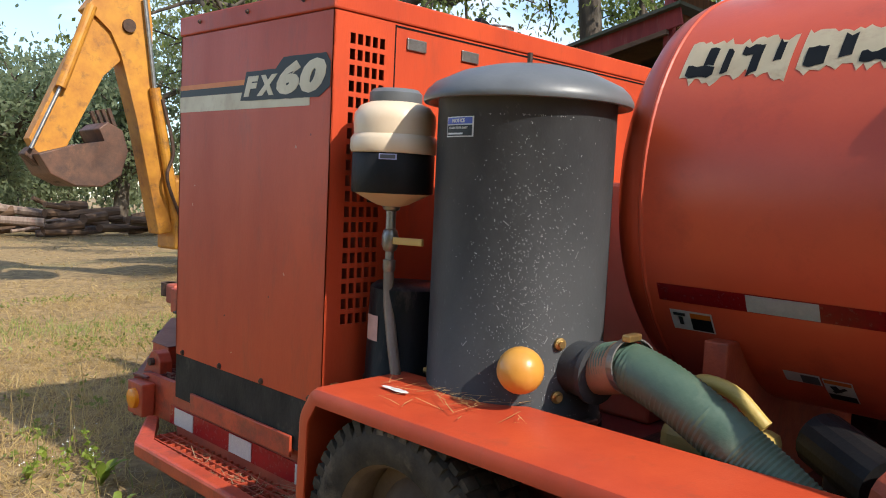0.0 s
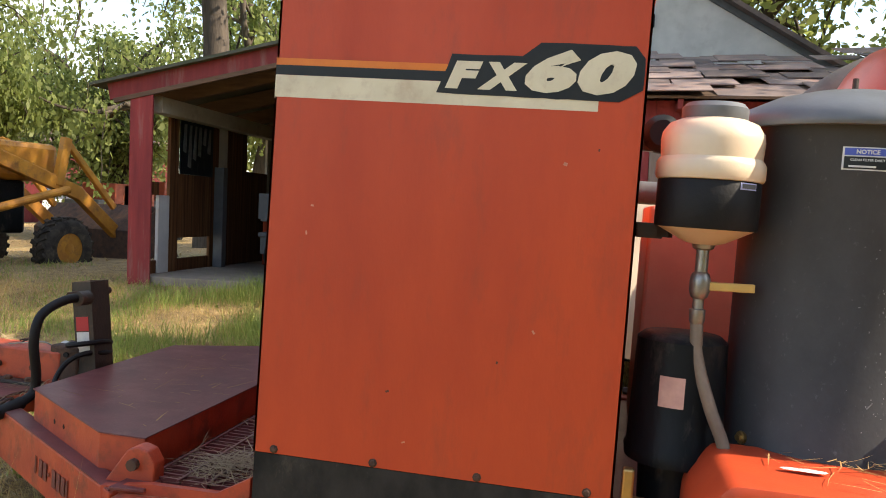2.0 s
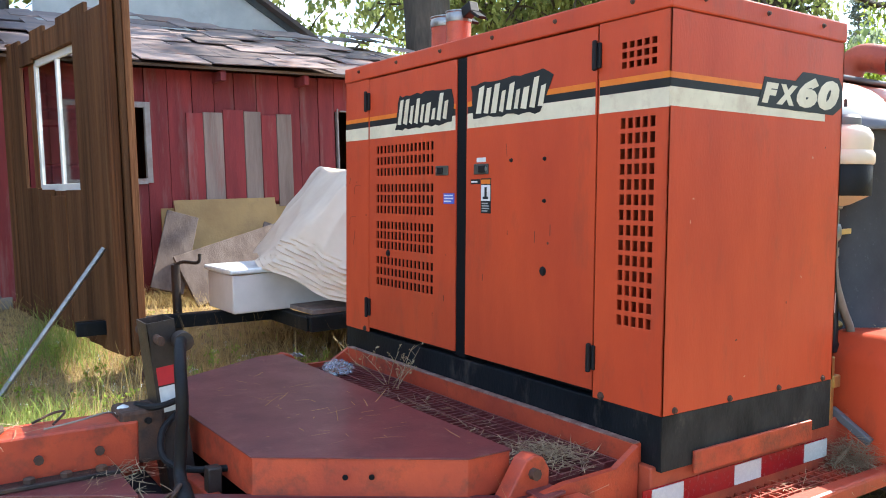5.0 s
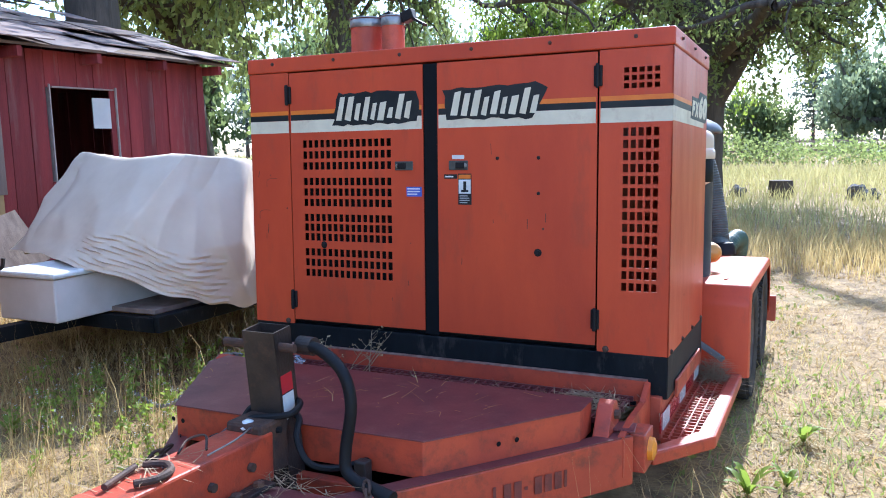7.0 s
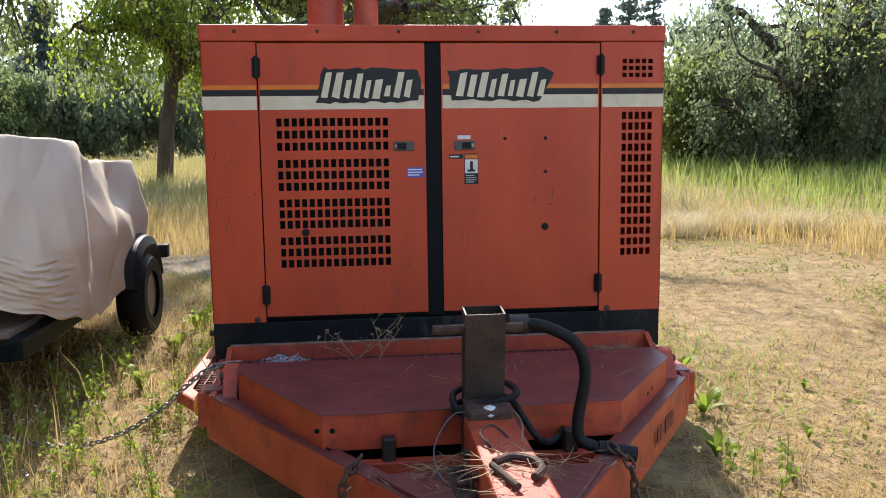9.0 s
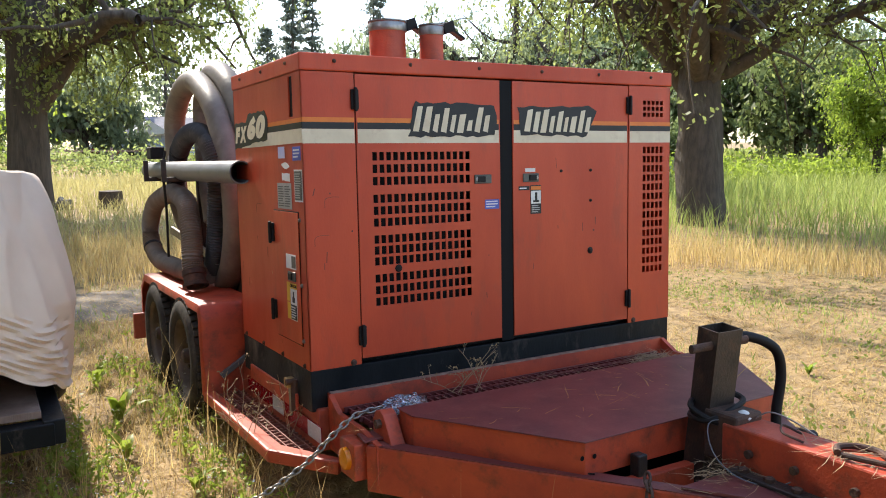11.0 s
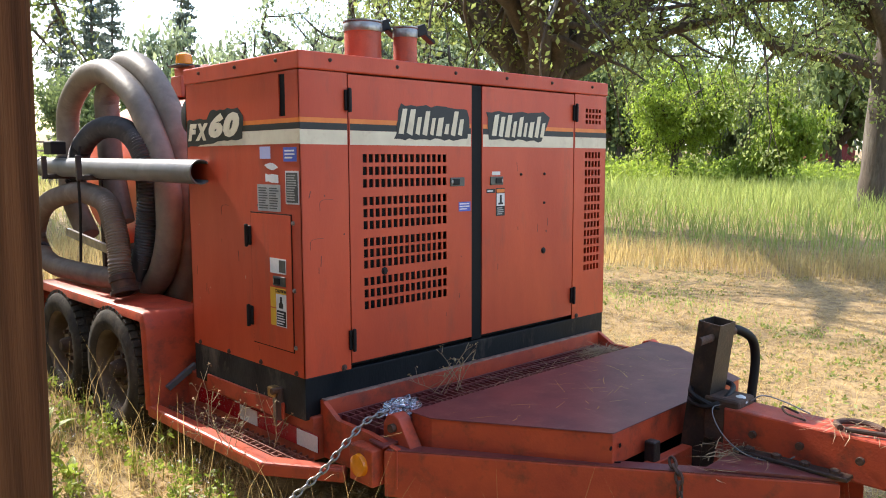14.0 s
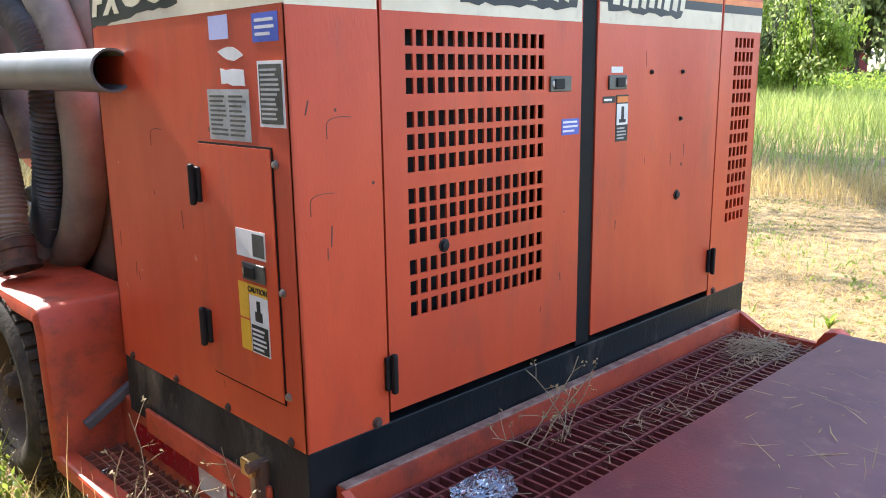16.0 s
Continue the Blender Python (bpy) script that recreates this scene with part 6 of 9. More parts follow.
broadleaf(27.5, 10.8, 4.2, 1.3, 5, LEAF_BRIGHT, "slim bright green sapling in the hedge", 0.08, 0.12, 30, 0.09, 0.28, 7, 0.02, low=0.5, name="sapling")
broadleaf(20.2, 4.8, 12.0, 5.4, 6, LEAF_OAK, "tall dark-barked oak at the meadow edge", 0.38, 0.36, 34, 0.095, 0.42, 8, 0.12, low=0.4, arms=((0.7, (-0.55, 0.8, 0.75), 7.0, 0.2, True), (0.9, (-0.8, 0.1, 0.5), 6.5, 0.2, True)))
broadleaf(12.2, 18.6, 8.2, 4.0, 7, LEAF_DARK, "dense grey-green evergreen oak with a low crown", 0.32, 0.16, 34, 0.10, 0.5, 9, 0.12, low=0.0, bare=0.3, arms=((0.5, (-0.8, -0.5, 0.05), 3.6, 0.13, True), (0.5, (0.7, -0.6, 0.05), 3.6, 0.13, True), (0.6, (0.0, -0.9, 0.1), 3.4, 0.13, True)))
broadleaf(15.4, 19.8, 6.2, 3.8, 47, LEAF_DARK, "dense dark evergreen oak reaching down to the meadow", 0.32, 0.14, 44, 0.11, 0.65, 10, 0.12, low=0.0, arms=((0.5, (-0.8, -0.4, 0.0), 3.4, 0.12, True), (0.5, (0.4, -0.8, 0.0), 3.4, 0.12, True)))
broadleaf(10.2, 20.5, 3.8, 2.0, 48, LEAF_OAK, "grey-green bush at the far edge of the meadow", 0.14, 0.12, 40, 0.10, 0.5, 9, 0.05, low=0.05, name="bush")
broadleaf(-5.7, 19.2, 8.2, 3.6, 8, LEAF_BRIGHT, "leafy green oak with a dark leaning trunk", 0.20, 0.30, 46, 0.09, 0.50, 8, 0.08, (0.1, 0), 0.25)
broadleaf(-1.1, 16.8, 11.0, 5.4, 9, LEAF_OAK, "large oak with a forked trunk and hanging twigs", 0.42, 0.30, 34, 0.09, 0.42, 8, 0.14, low=0.35, arms=((0.45, (0.75, -0.3, 1.0), 5.0, 0.22, True), (0.9, (0.9, -0.2, 0.35), 6.0, 0.2, True), (0.9, (-0.7, -0.4, 0.5), 5.0, 0.2, True)))
broadleaf(-7.9, 12.0, 12.0, 4.2, 10, LEAF_OAK, "tall oak beside the shed with ragged crown", 0.30, 0.26, 40, 0.09, 0.45, 9, 0.10, low=0.15)
conifer(-17.2, 43, 8.4, 2.0, 61, "grey-green pine at the field's far side", per=16)
conifer(-14.4, 41, 6.2, 1.9, 62, "small grey-green pine at the field's far side", per=16)
broadleaf(-7.6, 5.1, 17.0, 6.6, 11, LEAF_OAK, "dark oak trunk rising behind the shed roof", 0.36, 0.36, 60, 0.13, 0.8, 9, 0.06, low=0.3)
broadleaf(-8.4, -12.2, 11.0, 4.6, 12, LEAF_OAK, "twin-stemmed oak behind the yellow digger", 0.30, 0.30, 34, 0.10, 0.5, 7, 0.08, low=0.8)
broadleaf(-7.4, -12.6, 10.0, 3.4, 13, LEAF_OAK, "second stem of the oak behind the digger", 0.25, 0.36, 30, 0.10, 0.45, 6, 0.08, low=0.8)
broadleaf(-12.6, -7.3, 12.0, 4.0, 14, LEAF_OAK, "oak with a straight grey trunk behind the open bay", 0.28, 0.5, 30, 0.10, 0.5, 7, 0.08, low=0.5)
broadleaf(-15.6, -16.8, 8.0, 2.9, 15, LEAF_OAK, "round leafy tree beyond the digger", 0.26, 0.2, 44, 0.13, 0.6, 9, 0.04, low=0.2)
broadleaf(-4.5, -27, 9.0, 4.6, 16, LEAF_DARK, "grey-green tree at the far side of the yard", 0.3, 0.22, 34, 0.17, 0.8, 9, 0.04, low=0.15)
broadleaf(-12, -30, 10.0, 4.6, 17, LEAF_DARK, "grey-green tree at the far side of the yard", 0.3, 0.22, 34, 0.17, 0.8, 9, 0.04, low=0.15)
broadleaf(-20, -9.6, 11.0, 4.8, 71, LEAF_OAK, "leafy oak standing behind the open bay", 0.32, 0.25, 30, 0.15, 0.7, 9, 0.06, low=0.12)
broadleaf(-22, -15.5, 8.5, 4.2, 72, LEAF_OAK, "grey-green oak beyond the open bay", 0.28, 0.22, 30, 0.16, 0.7, 9, 0.06, low=0.25)
broadleaf(-15, 3.0, 12.0, 5.0, 18, LEAF_OAK, "oak standing behind the barn", 0.35, 0.3, 26, 0.18, 0.8, 8, 0.05, low=0.3)
broadleaf(-14, 14.0, 12.0, 5.2, 19, LEAF_OAK, "oak standing behind the barn", 0.35, 0.3, 26, 0.18, 0.8, 8, 0.05, low=0.2)
far_a = conifer(25.5, 73, 20, 2.3, 20, "tall thin pine on the skyline", per=8)
far_b = conifer(8, 78, 14, 2.9, 21, "dark pine on the skyline", per=9)
far_c = broadleaf(52, 36, 10.0, 5.0, 22, LEAF_DARK, "dark woodland tree at the far edge of the meadow", 0.3, 0.15, 15, 0.38, 1.0, 9, 0.03, low=0.05, name="woodland_tree")
far_d = broadleaf(46, 30, 9.0, 5.0, 23, LEAF_WOODS, "green woodland tree at the far edge of the meadow", 0.3, 0.15, 15, 0.38, 1.0, 9, 0.03, low=0.05, name="woodland_tree")
rw = random.Random(77)
for src, label_group, ring in ((far_a, "skyline pines", ((18, 95), (34, 90), (3, 92), (-10, 96), (12, 84), (40, 84), (58, 76), (66, 62), (75, 50), (-24, 90), (80, 30), (-40, 78), (-60, -70), (-45, -85))),
                               (far_b, "skyline pines", ((0, 86), (4, 96), (12, 92), (28, 88), (-18, 84), (-30, 72), (48, 80), (72, 40), (84, 16), (-50, 60), (20, 99), (-70, -60), (-30, -95), (62, 68))),
                               (far_c, "woodland edge", ((58, 26), (64, 16), (40, 52), (-26, 46), (-40, 38), (68, 4), (30, 62), (-34, 28), (-30, -40), (-42, -30), (60, -10), (-22, 62), (6, 68), (-50, -18), (-16, -46), (4, -50), (70, -24))),
                               (far_d, "woodland edge", ((54, 18), (60, 8), (38, 44), (48, 40), (-22, 34), (-34, 52), (-46, 22), (66, -4), (-38, -38), (-8, -44), (-26, 24), (60, 30), (22, 66), (-12, 58), (14, -46), (-56, 6)))):
    tagged(src, group=label_group)
    for x, y in ring:
        s = rw.uniform(0.75, 1.15)
        c = copy_thing(src, pose(x, y, ground_z(x, y) - 0.1, 0, 0, rw.uniform(0, 360)))
        c.scale = (s, s, src.scale.z * s * rw.uniform(0.9, 1.15))
# scrub in front of the woods
for k, (x, y) in enumerate(((15, 31), (22, 27), (18.5, 29), (26, 24), (-13, 36), (-6, 39), (-9.5, 37), (-16, 33), (20, 34), (14, 38), (-21, 29), (-2, 47))):
    src = (far_c, far_d)[k % 2]
    c = copy_thing(src, pose(x, y, ground_z(x, y) - 0.1, 0, 0, rw.uniform(0, 360)))
    s = rw.uniform(0.34, 0.52)
    c.scale = (s, s, src.scale.z * s)
# bramble hedge between meadow and woods
hr = random.Random(5)
hc, hrad = [], []
for k in range(900):
    f = hr.random()
    x = 15 + 40 * f + hr.gauss(0, 1.2)
    y = 15 - 16 * f + hr.gauss(0, 1.6) + 9 * (1 - f) ** 2
    hc.append((x, y, hr.uniform(0.1, 0.75)))
    hrad.append(hr.uniform(0.5, 0.9))
hedge = leaf_mesh("bramble_hedge", hc, hrad, 46, 0.075, LEAF_BRIGHT, None, 31, 0.7)
tagged(hedge, "low bright green bramble hedge along the meadow", "hedge", kind="stuff")
hc, hrad = [], []
for k in range(200):
    f = hr.random()
    hc.append((-3 + 22 * f + hr.gauss(0, 1), 40 + hr.gauss(0, 2) - 10 * f, hr.uniform(0.1, 1.1)))
    hrad.append(hr.uniform(0.6, 1.1))
scrub = leaf_mesh("far_scrub", hc, hrad, 46, 0.09, LEAF_OAK, None, 32, 0.7)
tagged(scrub, "dull green scrub across the far field", "hedge", kind="stuff")

# ---- red shed with an open bay ----
shed = thing("shed", (-7.5, 0, 0.36), "weathered red board shed with an open bay and sagging roof", "shed")


def board_wall(wall, axis, at, a0, a1, z0, z1, openings, material, seed, width=0.2, proud=0.0, thick=0.022, name="board"):
    """Upright boards along y (axis 'y', at x) or x, split round the openings (a0, a1, z0, z1)."""
    rnd = random.Random(seed)
    a = a0
    while a < a1 - 0.03:
        w = min(width * rnd.uniform(0.8, 1.2), a1 - a)
        spans = [(z0, z1 if not callable(z1) else z1(a + w / 2))]
        for b0, b1, c0, c1 in openings:
            if a + w / 2 > b0 and a + w / 2 < b1:
                spans = [s for lo, hi in spans for s in ((lo, min(hi, c0)), (max(lo, c1), hi)) if s[1] - s[0] > 0.03]
        for lo, hi in spans:
            d = proud + rnd.uniform(0, 0.012)
            lo2 = lo + (rnd.uniform(0, 0.05) if lo == z0 else 0)
            bm = bx(at - thick / 2 + d, at + thick / 2 + d, a + 0.003, a + w - 0.003, lo2, hi, 0.002) if axis == "y" else bx(a + 0.003, a + w - 0.003, at - thick / 2 + d, at + thick / 2 + d, lo2, hi, 0.002)
            part(name, bm, material, wall)
        a += w


wall = part("front_wall", bx(-5.06, -5.02, -1.1, 4.1, 2.28, 2.42, 0.002), WOOD_RED, shed)
W1, W2 = (-0.62, 0.07, 1.42, 2.10), (2.03, 2.80, 1.22, 2.10)
board_wall(wall, "y", -5.0, -1.1, 4.1, 0.34, 2.44, [W1, W2], WOOD_RED, 4)
for (b0, b1, c0, c1), e in ((W1, 0.0), (W2, 0.018)):
    fr = part("window_frame", bx(-5.02, -4.965, b0 - 0.03 + e, b0 + 0.02 - e, c0 - 0.03, c1 + 0.03, 0.003), AGED_FRAME, wall, "peeling white window frame")
    part("jamb", bx(-5.02, -4.965, b1 - 0.02 + e, b1 + 0.03 - e, c0 - 0.03, c1 + 0.03, 0.003), AGED_FRAME, fr)
    part("head", bx(-5.02, -4.966, b0 + 0.02, b1 - 0.02, c1 - 0.02 + e, c1 + 0.03 - e, 0.003), AGED_FRAME, fr)
    part("sill", bx(-5.02, -4.955, b0 + 0.02, b1 - 0.02, c0 - 0.04, c0 + 0.012, 0.003), AGED_FRAME, fr)
part("broken_pane", prism([(-0.60, 1.44), (-0.34, 1.44), (-0.46, 2.08), (-0.60, 2.08)], -0.002, 0.002, 0, Matrix(((0, 0, 1, -4.99), (1, 0, 0, 0), (0, 1, 0, 0), (0, 0, 0, 1)))), GREY_METAL, wall, "broken dusty pane")
part("torn_sheet", bx(-5.0, -4.99, 2.52, 2.74, 1.72, 2.02, 0), WHITE_WALL, wall, "scrap of white board in the window")
# boarded-up opening
rb = random.Random(8)
y = 0.42
for k in range(6):
    w = rb.uniform(0.15, 0.21)
    part("patch_board", bx(-4.962, -4.94, y, y + w - 0.006, 1.16 + rb.uniform(-0.03, 0.03), 2.08 + rb.uniform(-0.05, 0.03), 0.002), WOOD_GREY if k % 2 else WOOD_RED, wall, "weathered board nailed over an opening")
    y += w
part("plywood", bx(-4.965, -4.95, 0.15, 1.45, 0.72, 1.15, 0.002), surface("plywood", (0.42, 0.28, 0.11), (0.33, 0.21, 0.08), 3, 0.7), wall, "yellow plywood sheet")
end_wall = part("end_wall", bx(-8.4, -5.0, 4.06, 4.09, 2.25, 2.40, 0.002), WOOD_RED, shed)
board_wall(end_wall, "x", 4.1, -8.5, -5.0, 0.34, lambda x: 2.44 + (-5.0 - x) * 0.26, [], WOOD_RED, 9)
dark_in = part("inner_partition", bx(-8.5, -8.46, -1.0, 4.1, 0.36, 3.2, 0), WOOD_BROWN, shed)
part("inner_floor", bx(-8.5, -5.05, -1.0, 4.05, 0.30, 0.36, 0), CONCRETE, shed)
# roof over the closed part: overlapping old sheets on rafters
roof = part("roof_deck", prism([(-4.72, 2.425), (-4.72, 2.45), (-8.6, 3.46), (-8.6, 3.435)], -1.25, 4.35, 0, Matrix(((1, 0, 0, 0), (0, 0, 1, 0), (0, 1, 0, 0), (0, 0, 0, 1)))), WOOD_RAFTER, shed)
sl = math.atan2(1.01, 3.88)
rr = random.Random(12)
for row in range(8):
    d0 = row * 0.5
    for col in range(9):
        y0 = -1.3 + col * 0.635 + (0.3 if row % 2 else 0) + rr.uniform(-0.03, 0.03)
        if y0 > 4.3:
            continue
        lift = 0.012 + rr.uniform(0, 0.02)
        m = Matrix.Translation((-4.70, 0, 2.452)) @ pose(0, 0, 0, 0, math.degrees(sl)) @ pose(0, 0, 0, rr.uniform(-1.2, 1.2), rr.uniform(0.4, 2.4), rr.uniform(-1.5, 1.5))
        part("roof_sheet", bx(-d0 - 0.58, -d0 + 0.02, y0, min(y0 + 0.625, 4.42), lift, lift + 0.012, 0.003, m), SHINGLE, roof)
for k in range(7):
    y = -1.0 + k * 0.85
    part("rafter_end", bx(-5.0, -4.74, y, y + 0.05, 2.33, 2.425, 0.003), WOOD_RED, roof)
# barn gable behind
gable = thing("barn", (-11.5, 2.0, 0.3), "white-boarded barn gable behind the shed roof", "barn")
gm2 = Matrix(((0, 0, 1, -10.0), (1, 0, 0, 0), (0, 1, 0, 0), (0, 0, 0, 1)))
part("gable_wall", prism([(-0.1, 0.2), (4.4, 0.2), (4.4, 3.5), (0.9, 5.62), (-0.1, 5.0)], -0.1, 0.0, 0, gm2), WHITE_WALL, gable, "dirty white boards")
part("gable_trim", bar(bmesh.new(), (-9.97, 4.75, 3.34), (-9.97, 0.85, 5.70), 0.05, 0.14, 0.004), GREY_METAL, gable)
part("barn_roof", prism([(4.9, 3.27), (0.9, 5.70), (-0.4, 4.92), (-0.4, 4.98), (0.9, 5.78), (4.9, 3.35)], -5.0, 0.25, 0, gm2), SHINGLE, gable)
part("vent", bx(-9.99, -9.96, 1.35, 1.55, 4.3, 4.5, 0.004), GAP, gable)
part("side_wall", bx(-15, -10.1, 4.3, 4.4, 0.2, 3.5, 0), WOOD_RED, gable)
flue = thing("flue_pipe", (-8.2, -0.72, 3.3), "dark metal flue pipe on the shed roof", "flue")
part("pipe", cyl((-8.2, -0.72, 3.25), (-8.2, -0.72, 4.4), 0.11), DARK_STEEL, flue)
# open bay
bay = thing("open_bay", (-7.5, -2.7, 0.36), "open red shed bay with rafters and a dusty floor", "shed")
part("slab", bx(-10.5, -4.92, -4.2, -1.12, 0.2, 0.45, 0.01), CONCRETE, bay, "dusty floor slab")
RS = 0.205
rz = lambda y: 2.47 + RS * (y + 4.44)
rake = part("rake_board", bar(bmesh.new(), (-4.90, -4.48, rz(-4.48) + 0.02), (-4.90, -0.98, rz(-0.98) + 0.02), 0.03, 0.22, 0.003), WOOD_RED, bay, "red rake board")
part("rake_edge", bar(bmesh.new(), (-4.885, -4.4, rz(-4.4) - 0.115), (-4.885, -1.12, rz(-1.12) - 0.115), 0.05, 0.05, 0.003), WOOD_RAFTER, bay)
part("bay_roof", prism([(-4.66, rz(-4.66) + 0.09), (-0.95, rz(-0.95) + 0.09), (-0.95, rz(-0.95) + 0.125), (-4.66, rz(-4.66) + 0.125)], -10.7, -4.80, 0, Matrix(((0, 0, 1, 0), (1, 0, 0, 0), (0, 1, 0, 0), (0, 0, 0, 1)))), surface("tar_roof", (0.10, 0.095, 0.07), (0.06, 0.07, 0.04), 3, 0.9, 0, 0.4, 30), bay)
for k in range(5):
    x = -5.55 - 1.12 * k
    part("rafter", bar(bmesh.new(), (x, -4.5, rz(-4.5) - 0.02), (x, -1.02, rz(-1.02) - 0.02), 0.07, 0.19, 0.003), WOOD_RAFTER, bay)
post = part("post", bx(-5.04, -4.90, -4.18, -4.02, 0.25, rz(-4.2) - 0.06, 0.006), WOOD_RED, bay, "red corner post of two boards")
part("post_board", bx(-4.90, -4.872, -4.20, -3.93, 0.22, rz(-4.2) - 0.08, 0.004), WOOD_RED, post)
part("plate_beam", bx(-10.5, -5.05, -4.08, -3.92, 2.26, 2.44, 0.006), INTERIOR, bay, "pale wall plate")
left = part("side_wall", bx(-10.5, -5.1, -4.16, -4.12, 0.36, 0.6, 0.003), WOOD_BROWN, bay)
for x0, x1, z0, z1, m in ((-5.55, -5.32, 0.45, 1.35, WHITE_WALL), (-5.75, -5.55, 0.45, 2.42, WOOD_BROWN), (-6.55, -5.75, 0.85, 1.62, WOOD_BROWN), (-6.75, -6.55, 0.45, 2.42, WOOD_BROWN), (-7.0, -6.75, 0.45, 2.42, INTERIOR), (-7.6, -7.0, 0.45, 2.42, WOOD_BROWN),
                         (-8.3, -7.6, 0.45, 1.75, WOOD_BROWN), (-8.3, -7.6, 2.36, 2.45, WOOD_BROWN), (-10.5, -8.3, 0.45, 2.45, INTERIOR), (-6.55, -5.75, 2.3, 2.42, WOOD_BROWN), (-5.32, -5.05, 1.35, 1.5, WOOD_BROWN)):
    part("wall_panel", bx(x0, x1, -4.14, -4.10, z0, z1, 0.003), m, left)
back_w = part("back_wall", bx(-10.5, -10.44, -4.2, -2.25, 0.45, 3.4, 0), INTERIOR, bay, "pale panelled back wall")
part("back_wall_top", bx(-10.5, -10.44, -2.25, -1.12, 2.35, 3.6, 0), INTERIOR, bay)
# black sheet standing in for the unlit space beyond the doorway
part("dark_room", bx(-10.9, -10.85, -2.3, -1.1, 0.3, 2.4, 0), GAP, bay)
for z in (1.1, 1.7, 2.3, 2.9):
    part("batten", bx(-10.44, -10.42, -4.2, -2.3, z, z + 0.03, 0), WOOD_BROWN, back_w)
part("party_wall", bx(-10.5, -5.0, -1.12, -1.08, 0.36, 3.5, 0), WOOD_BROWN, bay)
part("hinge_post", bx(-5.06, -4.94, -1.20, -1.09, 0.3, 3.45, 0.005), WOOD_RED, bay)
for k, (y, lean) in enumerate(((-1.30, 0.10), (-1.36, 0.16), (-1.42, 0.2))):
    pl = thing("plank", (-5.3 - 0.12 * k, y, 0.45), "grey plank leaning inside the bay", "plank", "leaning planks")
    part("plank_body", bar(bmesh.new(), (-5.25 - 0.1 * k, y - lean, 0.46), (-5.45 - 0.12 * k, -1.17 - 0.03 * k, 1.55 - 0.1 * k), 0.14, 0.025, 0.003), WOOD_GREY, pl)
# tools on the left wall
tools = (("hand_saw", 0.30), ("square", 0.2), ("saw_blade", 0.35), ("pry_bar", 0.4), ("level", 0.5), ("hand_saw", 0.32))
for k, (nm, ln) in enumerate(tools):
    x = -6.45 + 0.12 * k
    tl = thing(nm, (x, -4.06, 2.2 - ln), "pale worn tool hanging on the bay wall", "tool", "hanging tools")
    part("blade", prism([(x, 2.22), (x + 0.02 + 0.01 * (k % 3), 2.22), (x + 0.07, 2.22 - ln), (x + 0.01, 2.2 - ln)][::-1], 4.06, 4.075, 0, Matrix(((1, 0, 0, 0), (0, 0, -1, 0), (0, 1, 0, 0), (0, 0, 0, 1)))), STEEL, tl)
part("dark_board", bx(-6.55, -5.75, -4.10, -4.08, 1.62, 2.3, 0), BLACK_BASE, left)
pn = thing("red_panel", (-7.4, -3.6, 0.45), "red metal panel standing inside the bay", "panel")
part("panel_body", bx(-7.45, -7.42, -3.75, -3.35, 0.45, 1.15, 0.006, None), TANK_RED, pn)
ol = thing("blue_plank", (-6.65, -4.1, 0.45), "dark blue-grey post leaning on the bay wall", "post")
part("post_body", bx(-6.72, -6.60, -4.08, -3.95, 0.45, 1.75, 0.006), GREY_METAL, ol)
# swung-open door leaf
DL = Vector((-5.0 + 2.3, -1.06 + 0.72, 0))
dm = Matrix.Translation((-2.285, -0.735, 0.34)) @ Matrix(((DL.normalized().x, 0, DL.normalized().y, 0), (DL.normalized().y, 0, -DL.normalized().x, 0), (0, 1, 0, 0), (0, 0, 0, 1)))
leaf = thing("barn_door", (-3.6, -0.9, 0.34), "large brown board door of the bay, swung open, with a window", "door")
for u0, u1, v0, v1, w0, w1, lbl in ((0.0, 0.16, 0.0, 2.12, 0.0, 0.045, "stile"), (2.52, 2.66, 0.0, 2.2, 0.0, 0.045, "stile"), (0.16, 2.52, 0.0, 0.15, 0.0, 0.04, "rail"), (0.16, 2.52, 1.98, 2.12, 0.0, 0.04, "rail"), (0.16, 2.52, 0.86, 1.0, 0.0, 0.04, "rail"), (0.66, 0.78, 1.0, 1.98, 0.0, 0.04, "window_stile"), (1.86, 1.98, 1.0, 1.98, 0.0, 0.04, "window_stile")):
    part(lbl, box(bmesh.new(), u0, u1, v0, v1, w0, w1, 0.004, dm), WOOD_BROWN, leaf)
part("stile", box(bmesh.new(), 0.03, 0.155, 0.0, 2.13, -0.075, -0.042, 0.005, dm), WOOD_BROWN, leaf)
rd = random.Random(3)
u = 0.0
while u < 2.6:
    w = rd.uniform(0.24, 0.34)
    for v0, v1 in (((0, 2.14),) if not (0.70 < u < 1.86) else ((0, 0.98), (1.98, 2.14))):
        part("board", box(bmesh.new(), u + 0.003, min(u + w, 2.66) - 0.003, v0 + rd.uniform(-0.03, 0.02), v1 + rd.uniform(-0.02, 0.05), -0.025 - rd.uniform(0, 0.012), -0.003, 0.004, dm), DOOR_BOARD, leaf)
    u += w
wf = part("window_sash", box(bmesh.new(), 0.78, 0.83, 1.0, 1.98, 0.005, 0.035, 0.003, dm), WHITE_WALL, leaf, "white window sash")
for u0, u1, v0, v1 in ((1.81, 1.86, 1.0, 1.98), (0.83, 1.81, 1.0, 1.05), (0.83, 1.81, 1.93, 1.98), (1.30, 1.34, 1.05, 1.93)):
    part("sash_bar", box(bmesh.new(), u0, u1, v0, v1, 0.006, 0.034, 0.003, dm), WHITE_WALL, wf)
